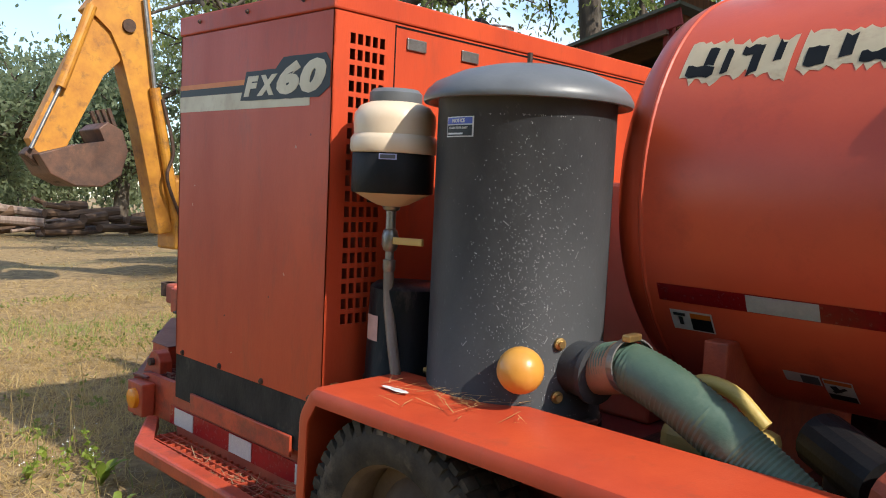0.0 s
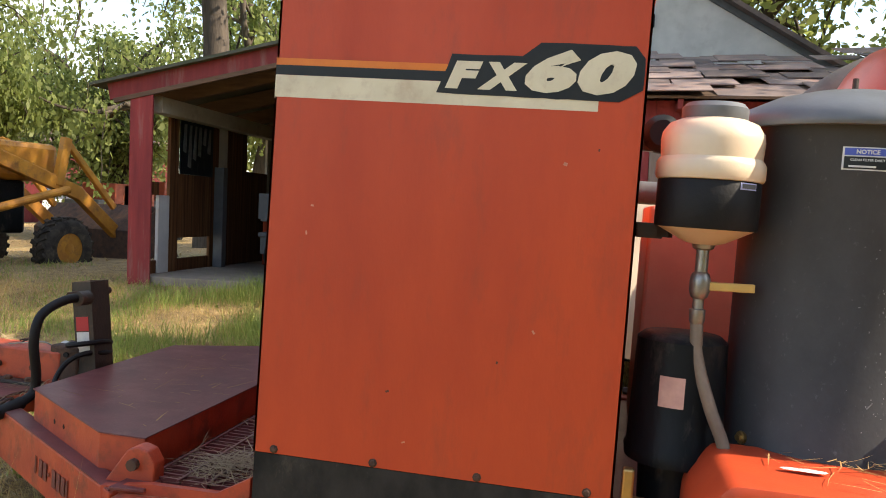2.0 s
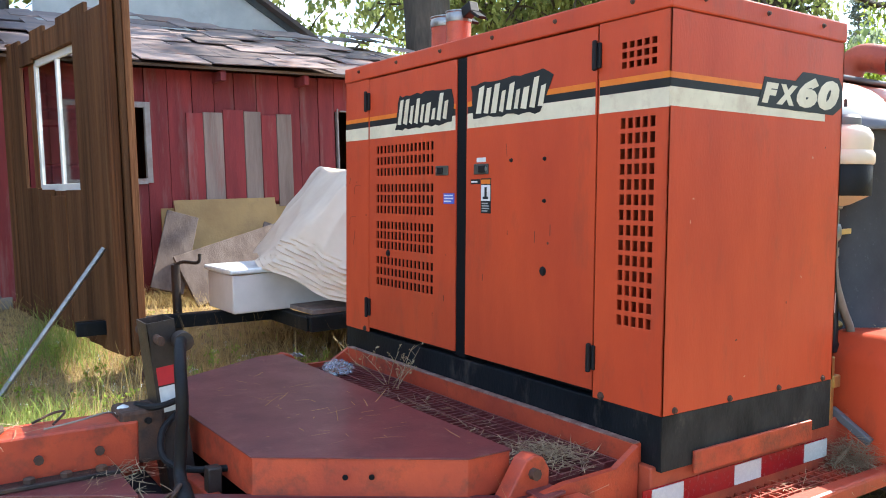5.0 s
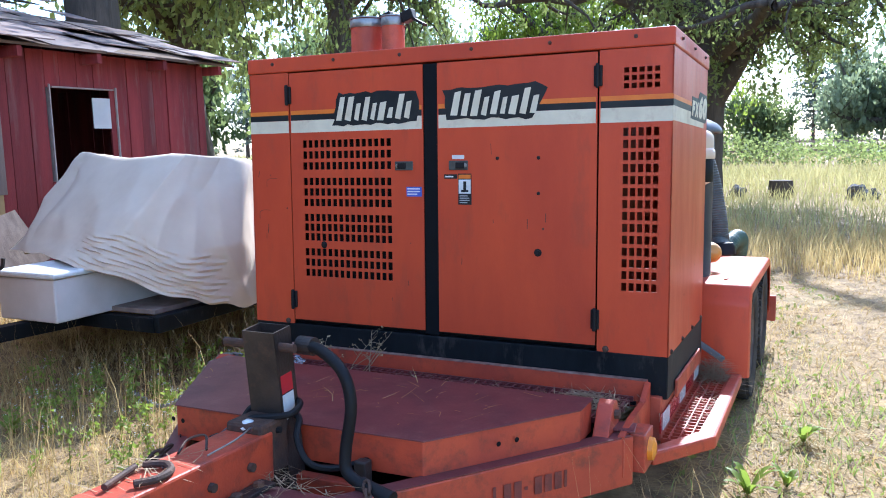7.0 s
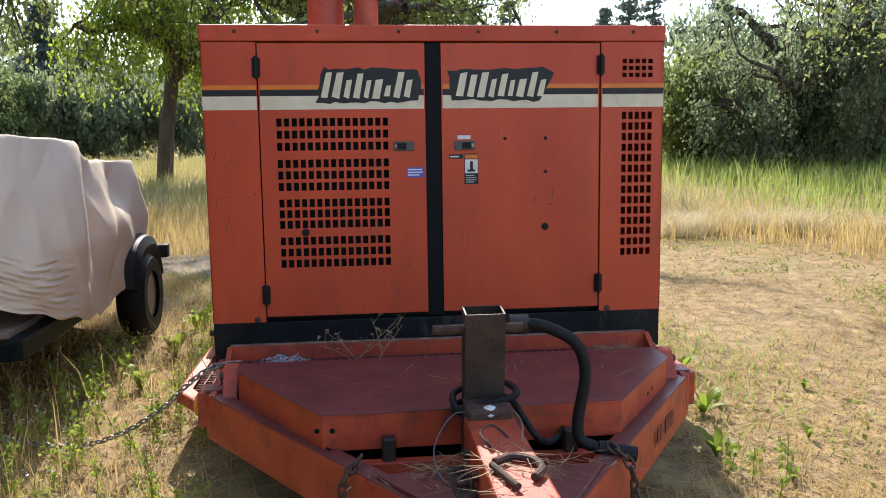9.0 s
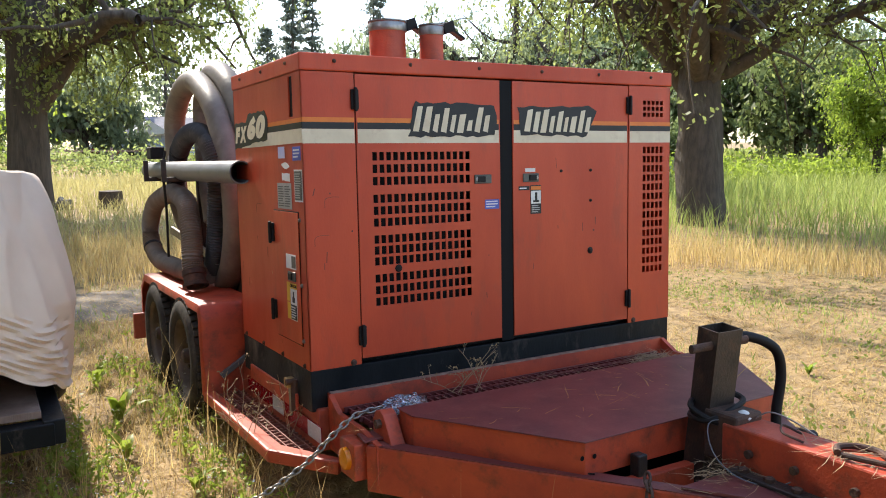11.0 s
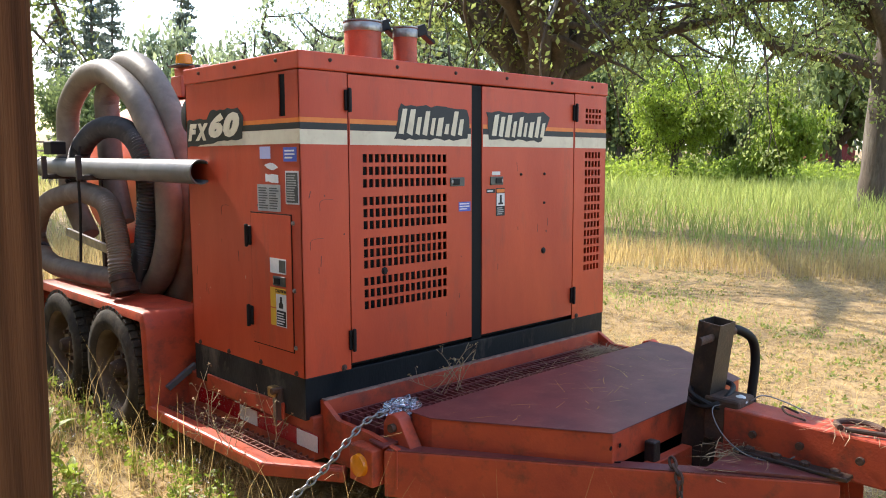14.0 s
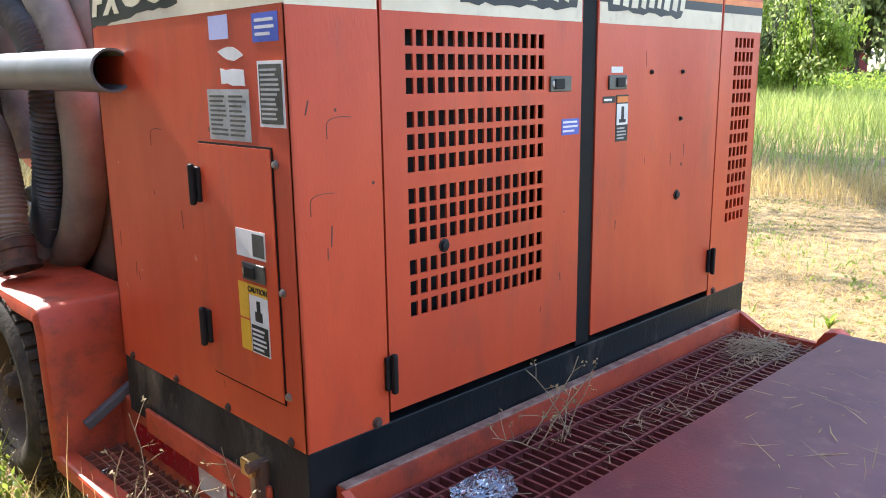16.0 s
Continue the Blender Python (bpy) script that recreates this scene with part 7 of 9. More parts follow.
pg = part("pane", box(bmesh.new(), 0.83, 1.81, 1.05, 1.93, 0.018, 0.022, 0, dm), GLASS, wf)
pg.visible_shadow = False
prop = thing("prop_pole", (-2.5, -1.5, 0.2), "bare metal pole propping the open door", "pole")
part("pole", cyl((-2.55, -1.50, 0.12), (-2.62, -0.84, 0.98), 0.017, 10), STEEL, prop)
BOARD_OLD = surface("old_grey_board", (0.17, 0.125, 0.10), (0.10, 0.07, 0.055), 4.0, 0.9, 0, 0.4, 60, (0.26, 0.20, 0.15), 3.0, 0.5, stretch=(3, 3, 0.4))
PLY = surface("yellowed_plywood", (0.40, 0.25, 0.09), (0.30, 0.18, 0.07), 3.0, 0.8, 0, 0.2, 50, (0.20, 0.12, 0.06), 2.0, 0.6)
lean_b = thing("scrap_boards", (-4.7, 0.5, 0.36), "old grey boards and plywood leaning against the shed wall", "boards")
part("plywood_sheet", bar(bmesh.new(), (-4.62, 0.75, 0.42), (-4.90, 0.75, 1.22), 1.0, 0.02, 0.003, (1, 0, 0.3)), PLY, lean_b, "yellowed plywood sheet")
for a, b, w in (((-4.30, 0.15, 0.52), (-4.50, 1.35, 0.80), 0.5), ((-4.35, 0.0, 0.45), (-4.62, 0.25, 1.1), 0.28), ((-4.40, 0.9, 0.45), (-4.65, 1.15, 0.95), 0.24)):
    part("scrap_board", bar(bmesh.new(), a, b, w, 0.03, 0.004, (1, 0, 0.5)), BOARD_OLD, lean_b)

# ---- utility vehicle in the bay ----
utv = thing("utility_vehicle", (-7.0, -2.42, 0.45), "dusty grey utility vehicle with a dump bed and roll frame", "utility vehicle")
UY = -2.42
part("dump_bed", plate([-0.66, 0.66], [0, 0.30], lambda i, j: False, 0.03, Matrix(((0, 0, 1, -5.78), (1, 0, 0, UY), (0, 1, 0, 1.12), (0, 0, 0, 1)))), UTV_GREY, utv, "grey tailgate")
for sy in (-1, 1):
    part("bed_side", bx(-7.0, -5.82, UY + sy * 0.62, UY + sy * 0.66, 1.12, 1.42, 0.005), UTV_GREY, utv)
    part("mudguard", bx(-6.5, -5.86, UY + sy * 0.42, UY + sy * 0.70, 0.90, 0.96, 0.015), UTV_GREY, utv)
    part("mud_flap", bx(-5.92, -5.89, UY + sy * 0.44, UY + sy * 0.68, 0.70, 0.93, 0.004), UTV_GREY, utv)
    for x in (-6.15, -8.0):
        wm = pose(x, UY + sy * 0.52, 0.73, 90)
        wh = part("wheel", lathe(bmesh.new(), [(0.05, -0.09), (0.16, -0.09), (0.17, 0.09), (0.05, 0.09)], 24, wm), UTV_GREY, utv, "", True)
        part("tyre", lathe(bmesh.new(), [(0.165, -0.11), (0.25, -0.12), (0.275, -0.08), (0.28, 0), (0.275, 0.08), (0.25, 0.12), (0.165, 0.11)], 28, wm, False), BLACK, wh, "knobbly black tyre", True)
    part("roll_post", cyl((-7.1, UY + sy * 0.5, 1.3), (-7.15, UY + sy * 0.5, 2.22), 0.02, 10), BLACK, utv)
    part("roll_post", cyl((-8.3, UY + sy * 0.5, 1.3), (-8.05, UY + sy * 0.5, 2.22), 0.02, 10), BLACK, utv)
    part("tail_light", bx(-5.84, -5.82, UY + sy * 0.22 - 0.06, UY + sy * 0.22 + 0.06, 0.92, 0.97, 0.004), REFLECT_RED, utv, "red tail light")
part("bed_floor", bx(-7.0, -5.8, UY - 0.64, UY + 0.64, 1.09, 1.12, 0.004), UTV_GREY, utv)
part("bed_front", bx(-7.02, -6.98, UY - 0.66, UY + 0.66, 1.12, 1.45, 0.004), UTV_GREY, utv)
part("bed_bar", bx(-5.83, -5.79, UY - 0.52, UY + 0.52, 1.04, 1.09, 0.005), INTERIOR, utv, "pale cross bar")
part("chassis", bx(-8.5, -5.9, UY - 0.3, UY + 0.3, 0.72, 1.0, 0.03), BLACK_BASE, utv)
part("bumper", bx(-5.86, -5.80, UY - 0.36, UY + 0.36, 0.74, 0.80, 0.01), STEEL, utv)
part("hitch_ball", cyl((-5.76, UY, 0.70), (-5.76, UY, 0.78), 0.025), STEEL, utv)
part("roof_panel", bx(-8.2, -7.0, UY - 0.58, UY + 0.58, 2.22, 2.27, 0.02), BLACK, utv, "black roof panel")
part("seat", bx(-7.55, -7.1, UY - 0.5, UY + 0.5, 1.2, 1.62, 0.05), BLACK, utv, "black bench seat")
part("bonnet", bx(-8.8, -7.9, UY - 0.5, UY + 0.5, 0.95, 1.35, 0.08), TANK_RED, utv, "red bonnet")

# ---- covered trailer by the shed ----
ct = thing("covered_trailer", (-2.65, 1.4, 0.1), "black steel trailer with a white tool box on its front", "trailer")
for sx in (-0.66, 0.66):
    part("side_beam", bx(-2.68 + sx - 0.04, -2.68 + sx + 0.04, 0.25, 2.75, 0.40, 0.50, 0.005), BLACK_BASE, ct)
for y in (0.28, 1.1, 1.9, 2.7):
    part("cross_beam", bx(-3.34, -2.02, y - 0.04, y + 0.04, 0.40, 0.49, 0.005), BLACK_BASE, ct)
part("tongue", bar(bmesh.new(), (-2.68, 0.4, 0.44), (-2.80, -1.0, 0.46), 0.09, 0.09, 0.006), BLACK_BASE, ct, "black tongue beam")
part("jack_post", cyl((-2.86, -0.34, 0.12), (-2.86, -0.34, 0.82), 0.03), DARK_STEEL, ct, "jack post")
part("jack_crank", tube([(-2.86, -0.34, 0.82), (-2.80, -0.30, 0.84), (-2.68, -0.24, 0.84), (-2.66, -0.23, 0.90)], 0.012, 8, 4), DARK_STEEL, ct)
tb = part("tool_box", bx(-2.92, -2.42, -0.10, 0.95, 0.50, 0.76, 0.012), surface("off_white_plastic", (0.66, 0.60, 0.55), (0.58, 0.52, 0.47), 4, 0.45), ct, "off-white plastic tool box")
part("tool_box_lid", bx(-2.94, -2.40, -0.12, 0.97, 0.765, 0.80, 0.012), WHITE, tb, "white lid")
part("deck", bx(-3.3, -2.06, 0.3, 2.72, 0.50, 0.53, 0.003), WOOD_GREY, ct)
for x in (-3.42, -1.93):
    wm = pose(x, 2.12, 0.33, 0, 90)
    wh = part("wheel", lathe(bmesh.new(), [(0.04, -0.07), (0.17, -0.07), (0.17, 0.07), (0.04, 0.07)], 24, wm), STEEL, ct, "", True)
    part("tyre", lathe(bmesh.new(), [(0.165, -0.09), (0.26, -0.095), (0.29, -0.06), (0.295, 0), (0.29, 0.06), (0.26, 0.095), (0.165, 0.09)], 28, wm, False), BLACK, wh, "black tyre", True)
    part("mudguard", tube([(x, 1.78, 0.42), (x, 1.88, 0.62), (x, 2.12, 0.68), (x, 2.36, 0.62), (x, 2.46, 0.42)], 0.085, 8, 5), BLACK, ct, "black mudguard", True)
part("tail_lamp", bx(-1.98, -1.86, 2.68, 2.76, 0.50, 0.60, 0.01), BLACK, ct)
part("safety_chain", tube([(-2.72, -0.6, 0.42), (-2.66, -0.62, 0.25), (-2.60, -0.66, 0.10)], 0.012, 6, 5), RUST, ct)
tarp = thing("canvas_cover", (-2.65, 1.5, 0.55), "pale canvas tarp draped in folds over a trailer load", "tarp")
# columns round the load: where the cloth's hem, belly and shoulder lie
CLOTH = [((-3.72, 0.60, 0.80), (-3.62, 0.80, 1.08), (-3.48, 1.06, 1.49)), ((-3.05, 0.34, 0.83), (-2.98, 0.52, 1.02), (-2.85, 0.93, 1.445)),
         ((-2.38, 0.10, 0.80), (-2.28, 0.30, 0.99), (-2.17, 0.78, 1.475)), ((-1.98, 0.50, 0.56), (-2.06, 0.52, 0.84), (-2.04, 0.95, 1.45)),
         ((-1.92, 0.96, 0.44), (-1.84, 0.84, 0.88), (-1.97, 1.16, 1.41)), ((-1.93, 1.32, 0.40), (-1.92, 1.32, 0.86), (-2.02, 1.55, 1.30)),
         ((-1.93, 1.85, 0.46), (-1.92, 1.95, 0.90), (-1.95, 2.25, 1.26)), ((-2.10, 2.60, 0.55), (-2.05, 2.58, 0.90), (-2.12, 2.50, 1.24)),
         ((-3.40, 2.62, 0.55), (-3.42, 2.58, 0.95), (-3.35, 2.45, 1.30)), ((-3.68, 1.60, 0.62), (-3.64, 1.60, 1.00), (-3.52, 1.60, 1.42))]
CLOTH = [[Vector(q) for q in col] for col in CLOTH]
bm = bmesh.new()
NC, NA, NS = len(CLOTH), 30, 72
mid_top = Vector((-2.72, 1.62, 1.36))
grid = []
for s in range(NS + 1):
    f = s / NS
    row = []
    for a in range(NC * NA):
        c, g = a // NA, (a % NA) / NA
        q = [CLOTH[(c + k) % NC] for k in (-1, 0, 1, 2)]
        pts = []
        for lv in range(3):
            lin = q[1][lv].lerp(q[2][lv], g)
            cr = 0.5 * (2 * q[1][lv] + (q[2][lv] - q[0][lv]) * g + (2 * q[0][lv] - 5 * q[1][lv] + 4 * q[2][lv] - q[3][lv]) * g * g + (3 * q[1][lv] - q[0][lv] - 3 * q[2][lv] + q[3][lv]) * g ** 3)
            pts.append(lin.lerp(cr, 0.55 if lv < 2 else 0.2))
        if f < 0.62:
            h = f / 0.62
            hem, belly, sh = pts
            p = (hem.lerp(belly, h / 0.45) if h < 0.45 else belly.lerp(sh, (h - 0.45) / 0.55)).lerp(hem * (1 - h) ** 2 + belly * 2 * h * (1 - h) + sh * h * h, 0.35)
        else:
            h = (f - 0.62) / 0.38
            p = pts[2].lerp(mid_top, h)
            p.z -= 0.05 * math.sin(math.pi * h) - 0.012 * noise.noise(p * 3)
        out = Vector((p.x - mid_top.x, p.y - mid_top.y, 0))
        out = out.normalized() if out.length > 1e-3 else Vector((1, 0, 0))
        side = 1 - smoothstep(0.5, 0.68, f)
        col = c + g
        # pleats gathered under the front corner, running along the hem
        gather = smoothstep(1.2, 2.0, col) * smoothstep(4.1, 3.2, col) * smoothstep(0.30, 0.20, f)
        dd = 0.014 * gather * math.sin(f * 190 + col * 5)
        # long sharp creases that fan out from the shoulders
        fan = noise.noise(Vector((col * 1.1 + f * 0.8, f * 1.1, 2.0)))
        dd += 0.060 * side * (abs(fan) * 2 - 0.5) * smoothstep(0, 0.15, f)
        dd += 0.022 * side * (1 - 3 * abs(noise.noise(Vector((col * 1.4 + f * 3, f * 2.2 - col * 0.4, 7.0)))))
        dd += 0.05 * noise.noise(p * 2.3 + Vector((0, 0, 3))) * side
        # knocked-in dent behind the ridge of the corner
        dd -= 0.07 * math.exp(-((col - 4.55) / 0.35) ** 2) * smoothstep(0.1, 0.3, f) * side + 0.05 * math.exp(-((col - 5.6) / 0.4) ** 2) * smoothstep(0.3, 0.45, f)
        p = p + out * dd
        p.z += 0.012 * (1 - 3 * abs(noise.noise(Vector((p.x * 2.6, p.y * 2.6, 1.0))))) * (1 - side) + (0.012 * math.sin(col * 9) + 0.02 * noise.noise(Vector((col * 3, 0, 9)))) * (1 - smoothstep(0, 0.12, f))
        row.append(bm.verts.new(p))
    grid.append(row)
NR = NC * NA
for s in range(NS):
    for a in range(NR):
        bm.faces.new((grid[s][a], grid[s][(a + 1) % NR], grid[s + 1][(a + 1) % NR], grid[s + 1][a]))
bmesh.ops.remove_doubles(bm, verts=grid[-1], dist=0.02)
bmesh.ops.solidify(bm, geom=bm.faces[:], thickness=0.003)
part("canvas", bm, TARP, tarp, "", True)
part("tie_rope", tube([(-3.45, 0.5, 0.80), (-3.2, 0.42, 0.84), (-2.9, 0.35, 0.83)], 0.01, 6, 5), STRAW, tarp, "frayed rope")
# load under the canvas holds it up
load = thing("covered_load", (-2.65, 1.6, 0.53), "dark crated load hidden under the canvas cover", "load")
part("crate", bx(-3.2, -2.1, 0.9, 2.4, 0.53, 1.15, 0.02), WOOD_GREY, load)

# ---- yellow backhoe loader in the yard ----
bh = thing("backhoe_loader", (-5.6, -7.9, 0.1), "old yellow backhoe loader with rusty buckets", "backhoe loader")
BY = -7.9


def big_wheel(x, y, r, w, rim, zc):
    wm = pose(x, y, zc, -90)
    wh = part("wheel", lathe(bmesh.new(), [(0.06, -w * 0.3), (rim * 0.6, -w * 0.3), (rim * 0.9, w * 0.1), (rim, w * 0.42), (rim * 1.04, w * 0.45)], 32, wm), YELLOW, bh, "yellow wheel rim", True)
    tyre = lathe(bmesh.new(), [(rim * 1.02, -w * 0.5), (r * 0.86, -w * 0.52), (r * 0.97, -w * 0.4), (r, 0), (r * 0.97, w * 0.4), (r * 0.86, w * 0.52), (rim * 1.02, w * 0.48)], 40, wm, False)
    part("tyre", tyre, TYRE, wh, "big worn tractor tyre", True)
    lug = bmesh.new()
    for k in range(22):
        for side in (-1, 1):
            box(lug, -0.03, 0.03, *sorted((side * 0.01, side * w * 0.46)), r * 0.95, r * 1.04, 0, Matrix.Translation((x, y, zc)) @ pose(0, 0, 0, 0, k * 360 / 22 + (8 if side > 0 else 0)) @ pose(0, 0, 0, 0, 0, side * 24))
    part("lug_ring", lug, TYRE, wh)
    part("hub", lathe(bmesh.new(), [(0.14, 0), (0.12, 0.10), (0.06, 0.12)], 16, pose(x, y + w * 0.05, zc, -90)), YELLOW, wh, "", True)


for y in (-7.05, -8.75):
    big_wheel(-4.70, y, 0.70, 0.44, 0.36, 0.80)
    big_wheel(-7.1, y, 0.44, 0.28, 0.22, 0.55)
part("rear_frame", bx(-5.3, -3.7, BY - 0.5, BY + 0.5, 0.62, 1.35, 0.04), YELLOW, bh, "rusty yellow frame")
part("engine", bx(-6.9, -5.4, BY - 0.35, BY + 0.35, 0.75, 1.5, 0.05), BLACK_BASE, bh, "oily black engine")
part("hood", bx(-7.4, -5.7, BY - 0.42, BY + 0.42, 1.5, 2.05, 0.08), YELLOW, bh, "yellow hood")
part("tank_box", bx(-5.7, -5.2, BY - 0.5, BY + 0.5, 1.3, 1.95, 0.04), BLACK_BASE, bh)
for sy in (-1, 1):
    yy = BY + sy * 0.85
    part("mudguard", prism([(-5.5, 1.5), (-3.95, 1.55), (-3.9, 1.68), (-5.45, 1.72), (-5.65, 1.25), (-5.5, 1.2)], -0.24, 0.24, 0.01, Matrix(((1, 0, 0, 0), (0, 0, 1, yy), (0, 1, 0, 0), (0, 0, 0, 1)))), YELLOW, bh, "yellow mudguard")
    part("roof_post", tube([(-5.2, BY + sy * 0.62, 1.6), (-5.15, BY + sy * 0.62, 2.3), (-4.95, BY + sy * 0.62, 3.05)], 0.04, 8, 4), GREY_METAL, bh, "grey roof post")
    part("roof_post", tube([(-3.95, BY + sy * 0.62, 1.6), (-3.92, BY + sy * 0.62, 3.05)], 0.045, 8, 4), GREY_METAL, bh, "grey roof post")
    part("loader_arm", bar(bar(bmesh.new(), (-5.6, BY + sy * 0.6, 2.0), (-7.6, BY + sy * 0.6, 1.35), 0.12, 0.2, 0.01), (-7.55, BY + sy * 0.6, 1.38), (-8.5, BY + sy * 0.6, 0.65), 0.12, 0.18, 0.01), YELLOW, bh, "yellow loader arm")
    part("lift_cylinder", cyl((-5.9, BY + sy * 0.72, 1.05), (-7.3, BY + sy * 0.72, 1.4), 0.06, 12), YELLOW, bh)
    part("tilt_link", bar(bar(bmesh.new(), (-7.2, BY + sy * 0.62, 1.45), (-7.35, BY + sy * 0.62, 2.15), 0.10, 0.14, 0.01), (-7.35, BY + sy * 0.62, 2.1), (-8.3, BY + sy * 0.62, 1.15), 0.07, 0.09, 0.01), YELLOW, bh)
    part("stabiliser", bar(bmesh.new(), (-3.55, BY + sy * 0.6, 0.95), (-3.3, BY + sy * 1.0, 1.55), 0.14, 0.18, 0.01), YELLOW, bh)
part("canopy", bx(-5.15, -3.7, BY - 0.75, BY + 0.75, 3.05, 3.14, 0.03), GREY_METAL, bh, "grey canopy roof")
part("seat", bx(-5.0, -4.4, BY - 0.3, BY + 0.3, 1.55, 2.15, 0.06), BLACK, bh, "black seat")
part("console", bx(-4.2, -3.75, BY - 0.4, BY + 0.4, 1.35, 2.1, 0.05), RUST, bh)
part("loader_bucket", prism([(-8.35, 0.28), (-9.35, 0.30), (-9.3, 0.36), (-8.5, 0.40), (-8.42, 0.75), (-8.75, 1.15), (-8.68, 1.2), (-8.3, 0.8)], BY - 1.05, BY + 1.05, 0, Matrix(((1, 0, 0, 0), (0, 0, -1, 0), (0, 1, 0, 0), (0, 0, 0, 1))) @ pose(0, 0, -2 * BY)), RUST, bh, "dull ochre loader bucket")
for sy in (-1, 1):
    part("bucket_cheek", prism([(-8.35, 0.28), (-9.35, 0.30), (-8.75, 1.15), (-8.3, 0.8)], -0.02, 0.02, 0, Matrix(((1, 0, 0, 0), (0, 0, 1, BY + sy * 1.05), (0, 1, 0, 0), (0, 0, 0, 1)))), RUST, bh)
# digging arm: boom upright behind the seat, stick folded down, bucket curled
BM = Matrix(((1, 0, 0, 0), (0, 0, 1, BY), (0, 1, 0, 0), (0, 0, 0, 1)))
part("swing_post", bx(-3.55, -2.9, BY - 0.28, BY + 0.28, 0.5, 1.5, 0.04), YELLOW, bh, "yellow swing post")
boom = part("boom", prism([(-3.05, 0.75), (-2.72, 0.72), (-2.40, 2.3), (-2.18, 3.15), (-2.05, 3.45), (-1.72, 3.70), (-2.0, 4.1), (-2.55, 4.25), (-2.62, 3.6), (-2.60, 2.9), (-2.85, 1.8)][::1], -0.16, 0.16, 0.015, BM), YELLOW, bh, "yellow boom")
part("boom_cylinder", cyl((-2.95, BY + 0.22, 0.95), (-2.62, BY + 0.22, 2.75), 0.075, 14), YELLOW, boom)
part("boom_rod", cyl((-2.62, BY + 0.22, 2.75), (-2.48, BY + 0.22, 3.95), 0.03, 10), STEEL, boom, "bright cylinder rod")
stick = part("stick", prism([(-2.15, 3.75), (-1.85, 3.80), (-1.62, 3.25), (-1.02, 1.95), (-1.15, 1.70), (-1.45, 1.80), (-1.95, 2.85), (-2.32, 3.2)], -0.11, 0.11, 0.012, BM), YELLOW, bh, "yellow dipper stick")
part("stick_cylinder", cyl((-1.78, BY + 0.18, 3.72), (-1.38, BY + 0.18, 2.62), 0.07, 14), YELLOW, stick)
part("stick_rod", cyl((-1.38, BY + 0.18, 2.62), (-1.02, BY + 0.18, 1.82), 0.025, 10), STEEL, stick, "bright cylinder rod")
part("link", bar(bmesh.new(), (-1.0, BY, 1.8), (-1.45, BY, 1.45), 0.24, 0.14, 0.02), RUST, stick)
part("pivot_pin", cyl((-2.28, BY - 0.2, 3.55), (-2.28, BY + 0.2, 3.55), 0.09, 16), RUST, boom, "rusty pivot pin")
dig = part("digging_bucket", prism([(-1.05, 1.75), (-1.2, 1.5), (-1.5, 1.36), (-1.85, 1.36), (-2.1, 1.52), (-2.2, 1.85), (-2.12, 2.12), (-1.92, 2.22), (-1.80, 2.12), (-1.9, 1.95), (-1.55, 1.9)], -0.34, 0.34, 0.015, BM), surface("brown_bucket_steel", (0.15, 0.07, 0.042), (0.07, 0.038, 0.028), 5.0, 0.55, 0.1, 0.25, 60, (0.26, 0.12, 0.06), 4.0, 0.5), bh, "rust-brown digging bucket")
for k in range(4):
    yy = BY - 0.27 + 0.18 * k
    part("tooth", bar(bmesh.new(), (-2.04, yy, 2.16), (-1.95, yy, 2.40), 0.06, 0.05, 0.008), RUST, dig)
part("hydraulic_hose", tube([(-3.0, BY + 0.3, 0.9), (-2.75, BY + 0.34, 1.5), (-2.85, BY + 0.32, 1.9), (-2.7, BY + 0.3, 2.6)], 0.025, 8, 6), RUST, bh, "rusty hydraulic hose")

# the machine's body stands turned a little against its digging arm
turn_body = Matrix.Translation((0.9, 0.85, 0)) @ pose(0, 0, 0, 0, 0, -10) @ Matrix.Translation((-0.9, -0.85, 0))
for ob in bh.children:
    if ob.name.split(".")[0] not in ("boom", "stick", "digging_bucket", "swing_post", "hydraulic_hose"):
        ob.matrix_basis = turn_body @ ob.matrix_basis

# ---- log and brush pile ----
rl = random.Random(41)
lp = thing("log_pile", (-4, -22, 0), "pile of old weathered logs and brush", "log pile")
for k in range(120):
    x, y = rl.uniform(-14, 2.5), -22.5 + rl.gauss(0, 0.9)
    z = 0.15 + abs(rl.gauss(0, 0.45))
    a = rl.uniform(-0.6, 0.6)
    ln = rl.uniform(0.5, 2.0)
    r = rl.uniform(0.04, 0.17)
    part("log", cyl((x, y, z), (x + ln * math.cos(a), y + ln * math.sin(a), z + rl.uniform(-0.25, 0.25)), r, 9, r * 0.85), WOOD_RAFTER if k % 3 else WOOD_GREY, lp)

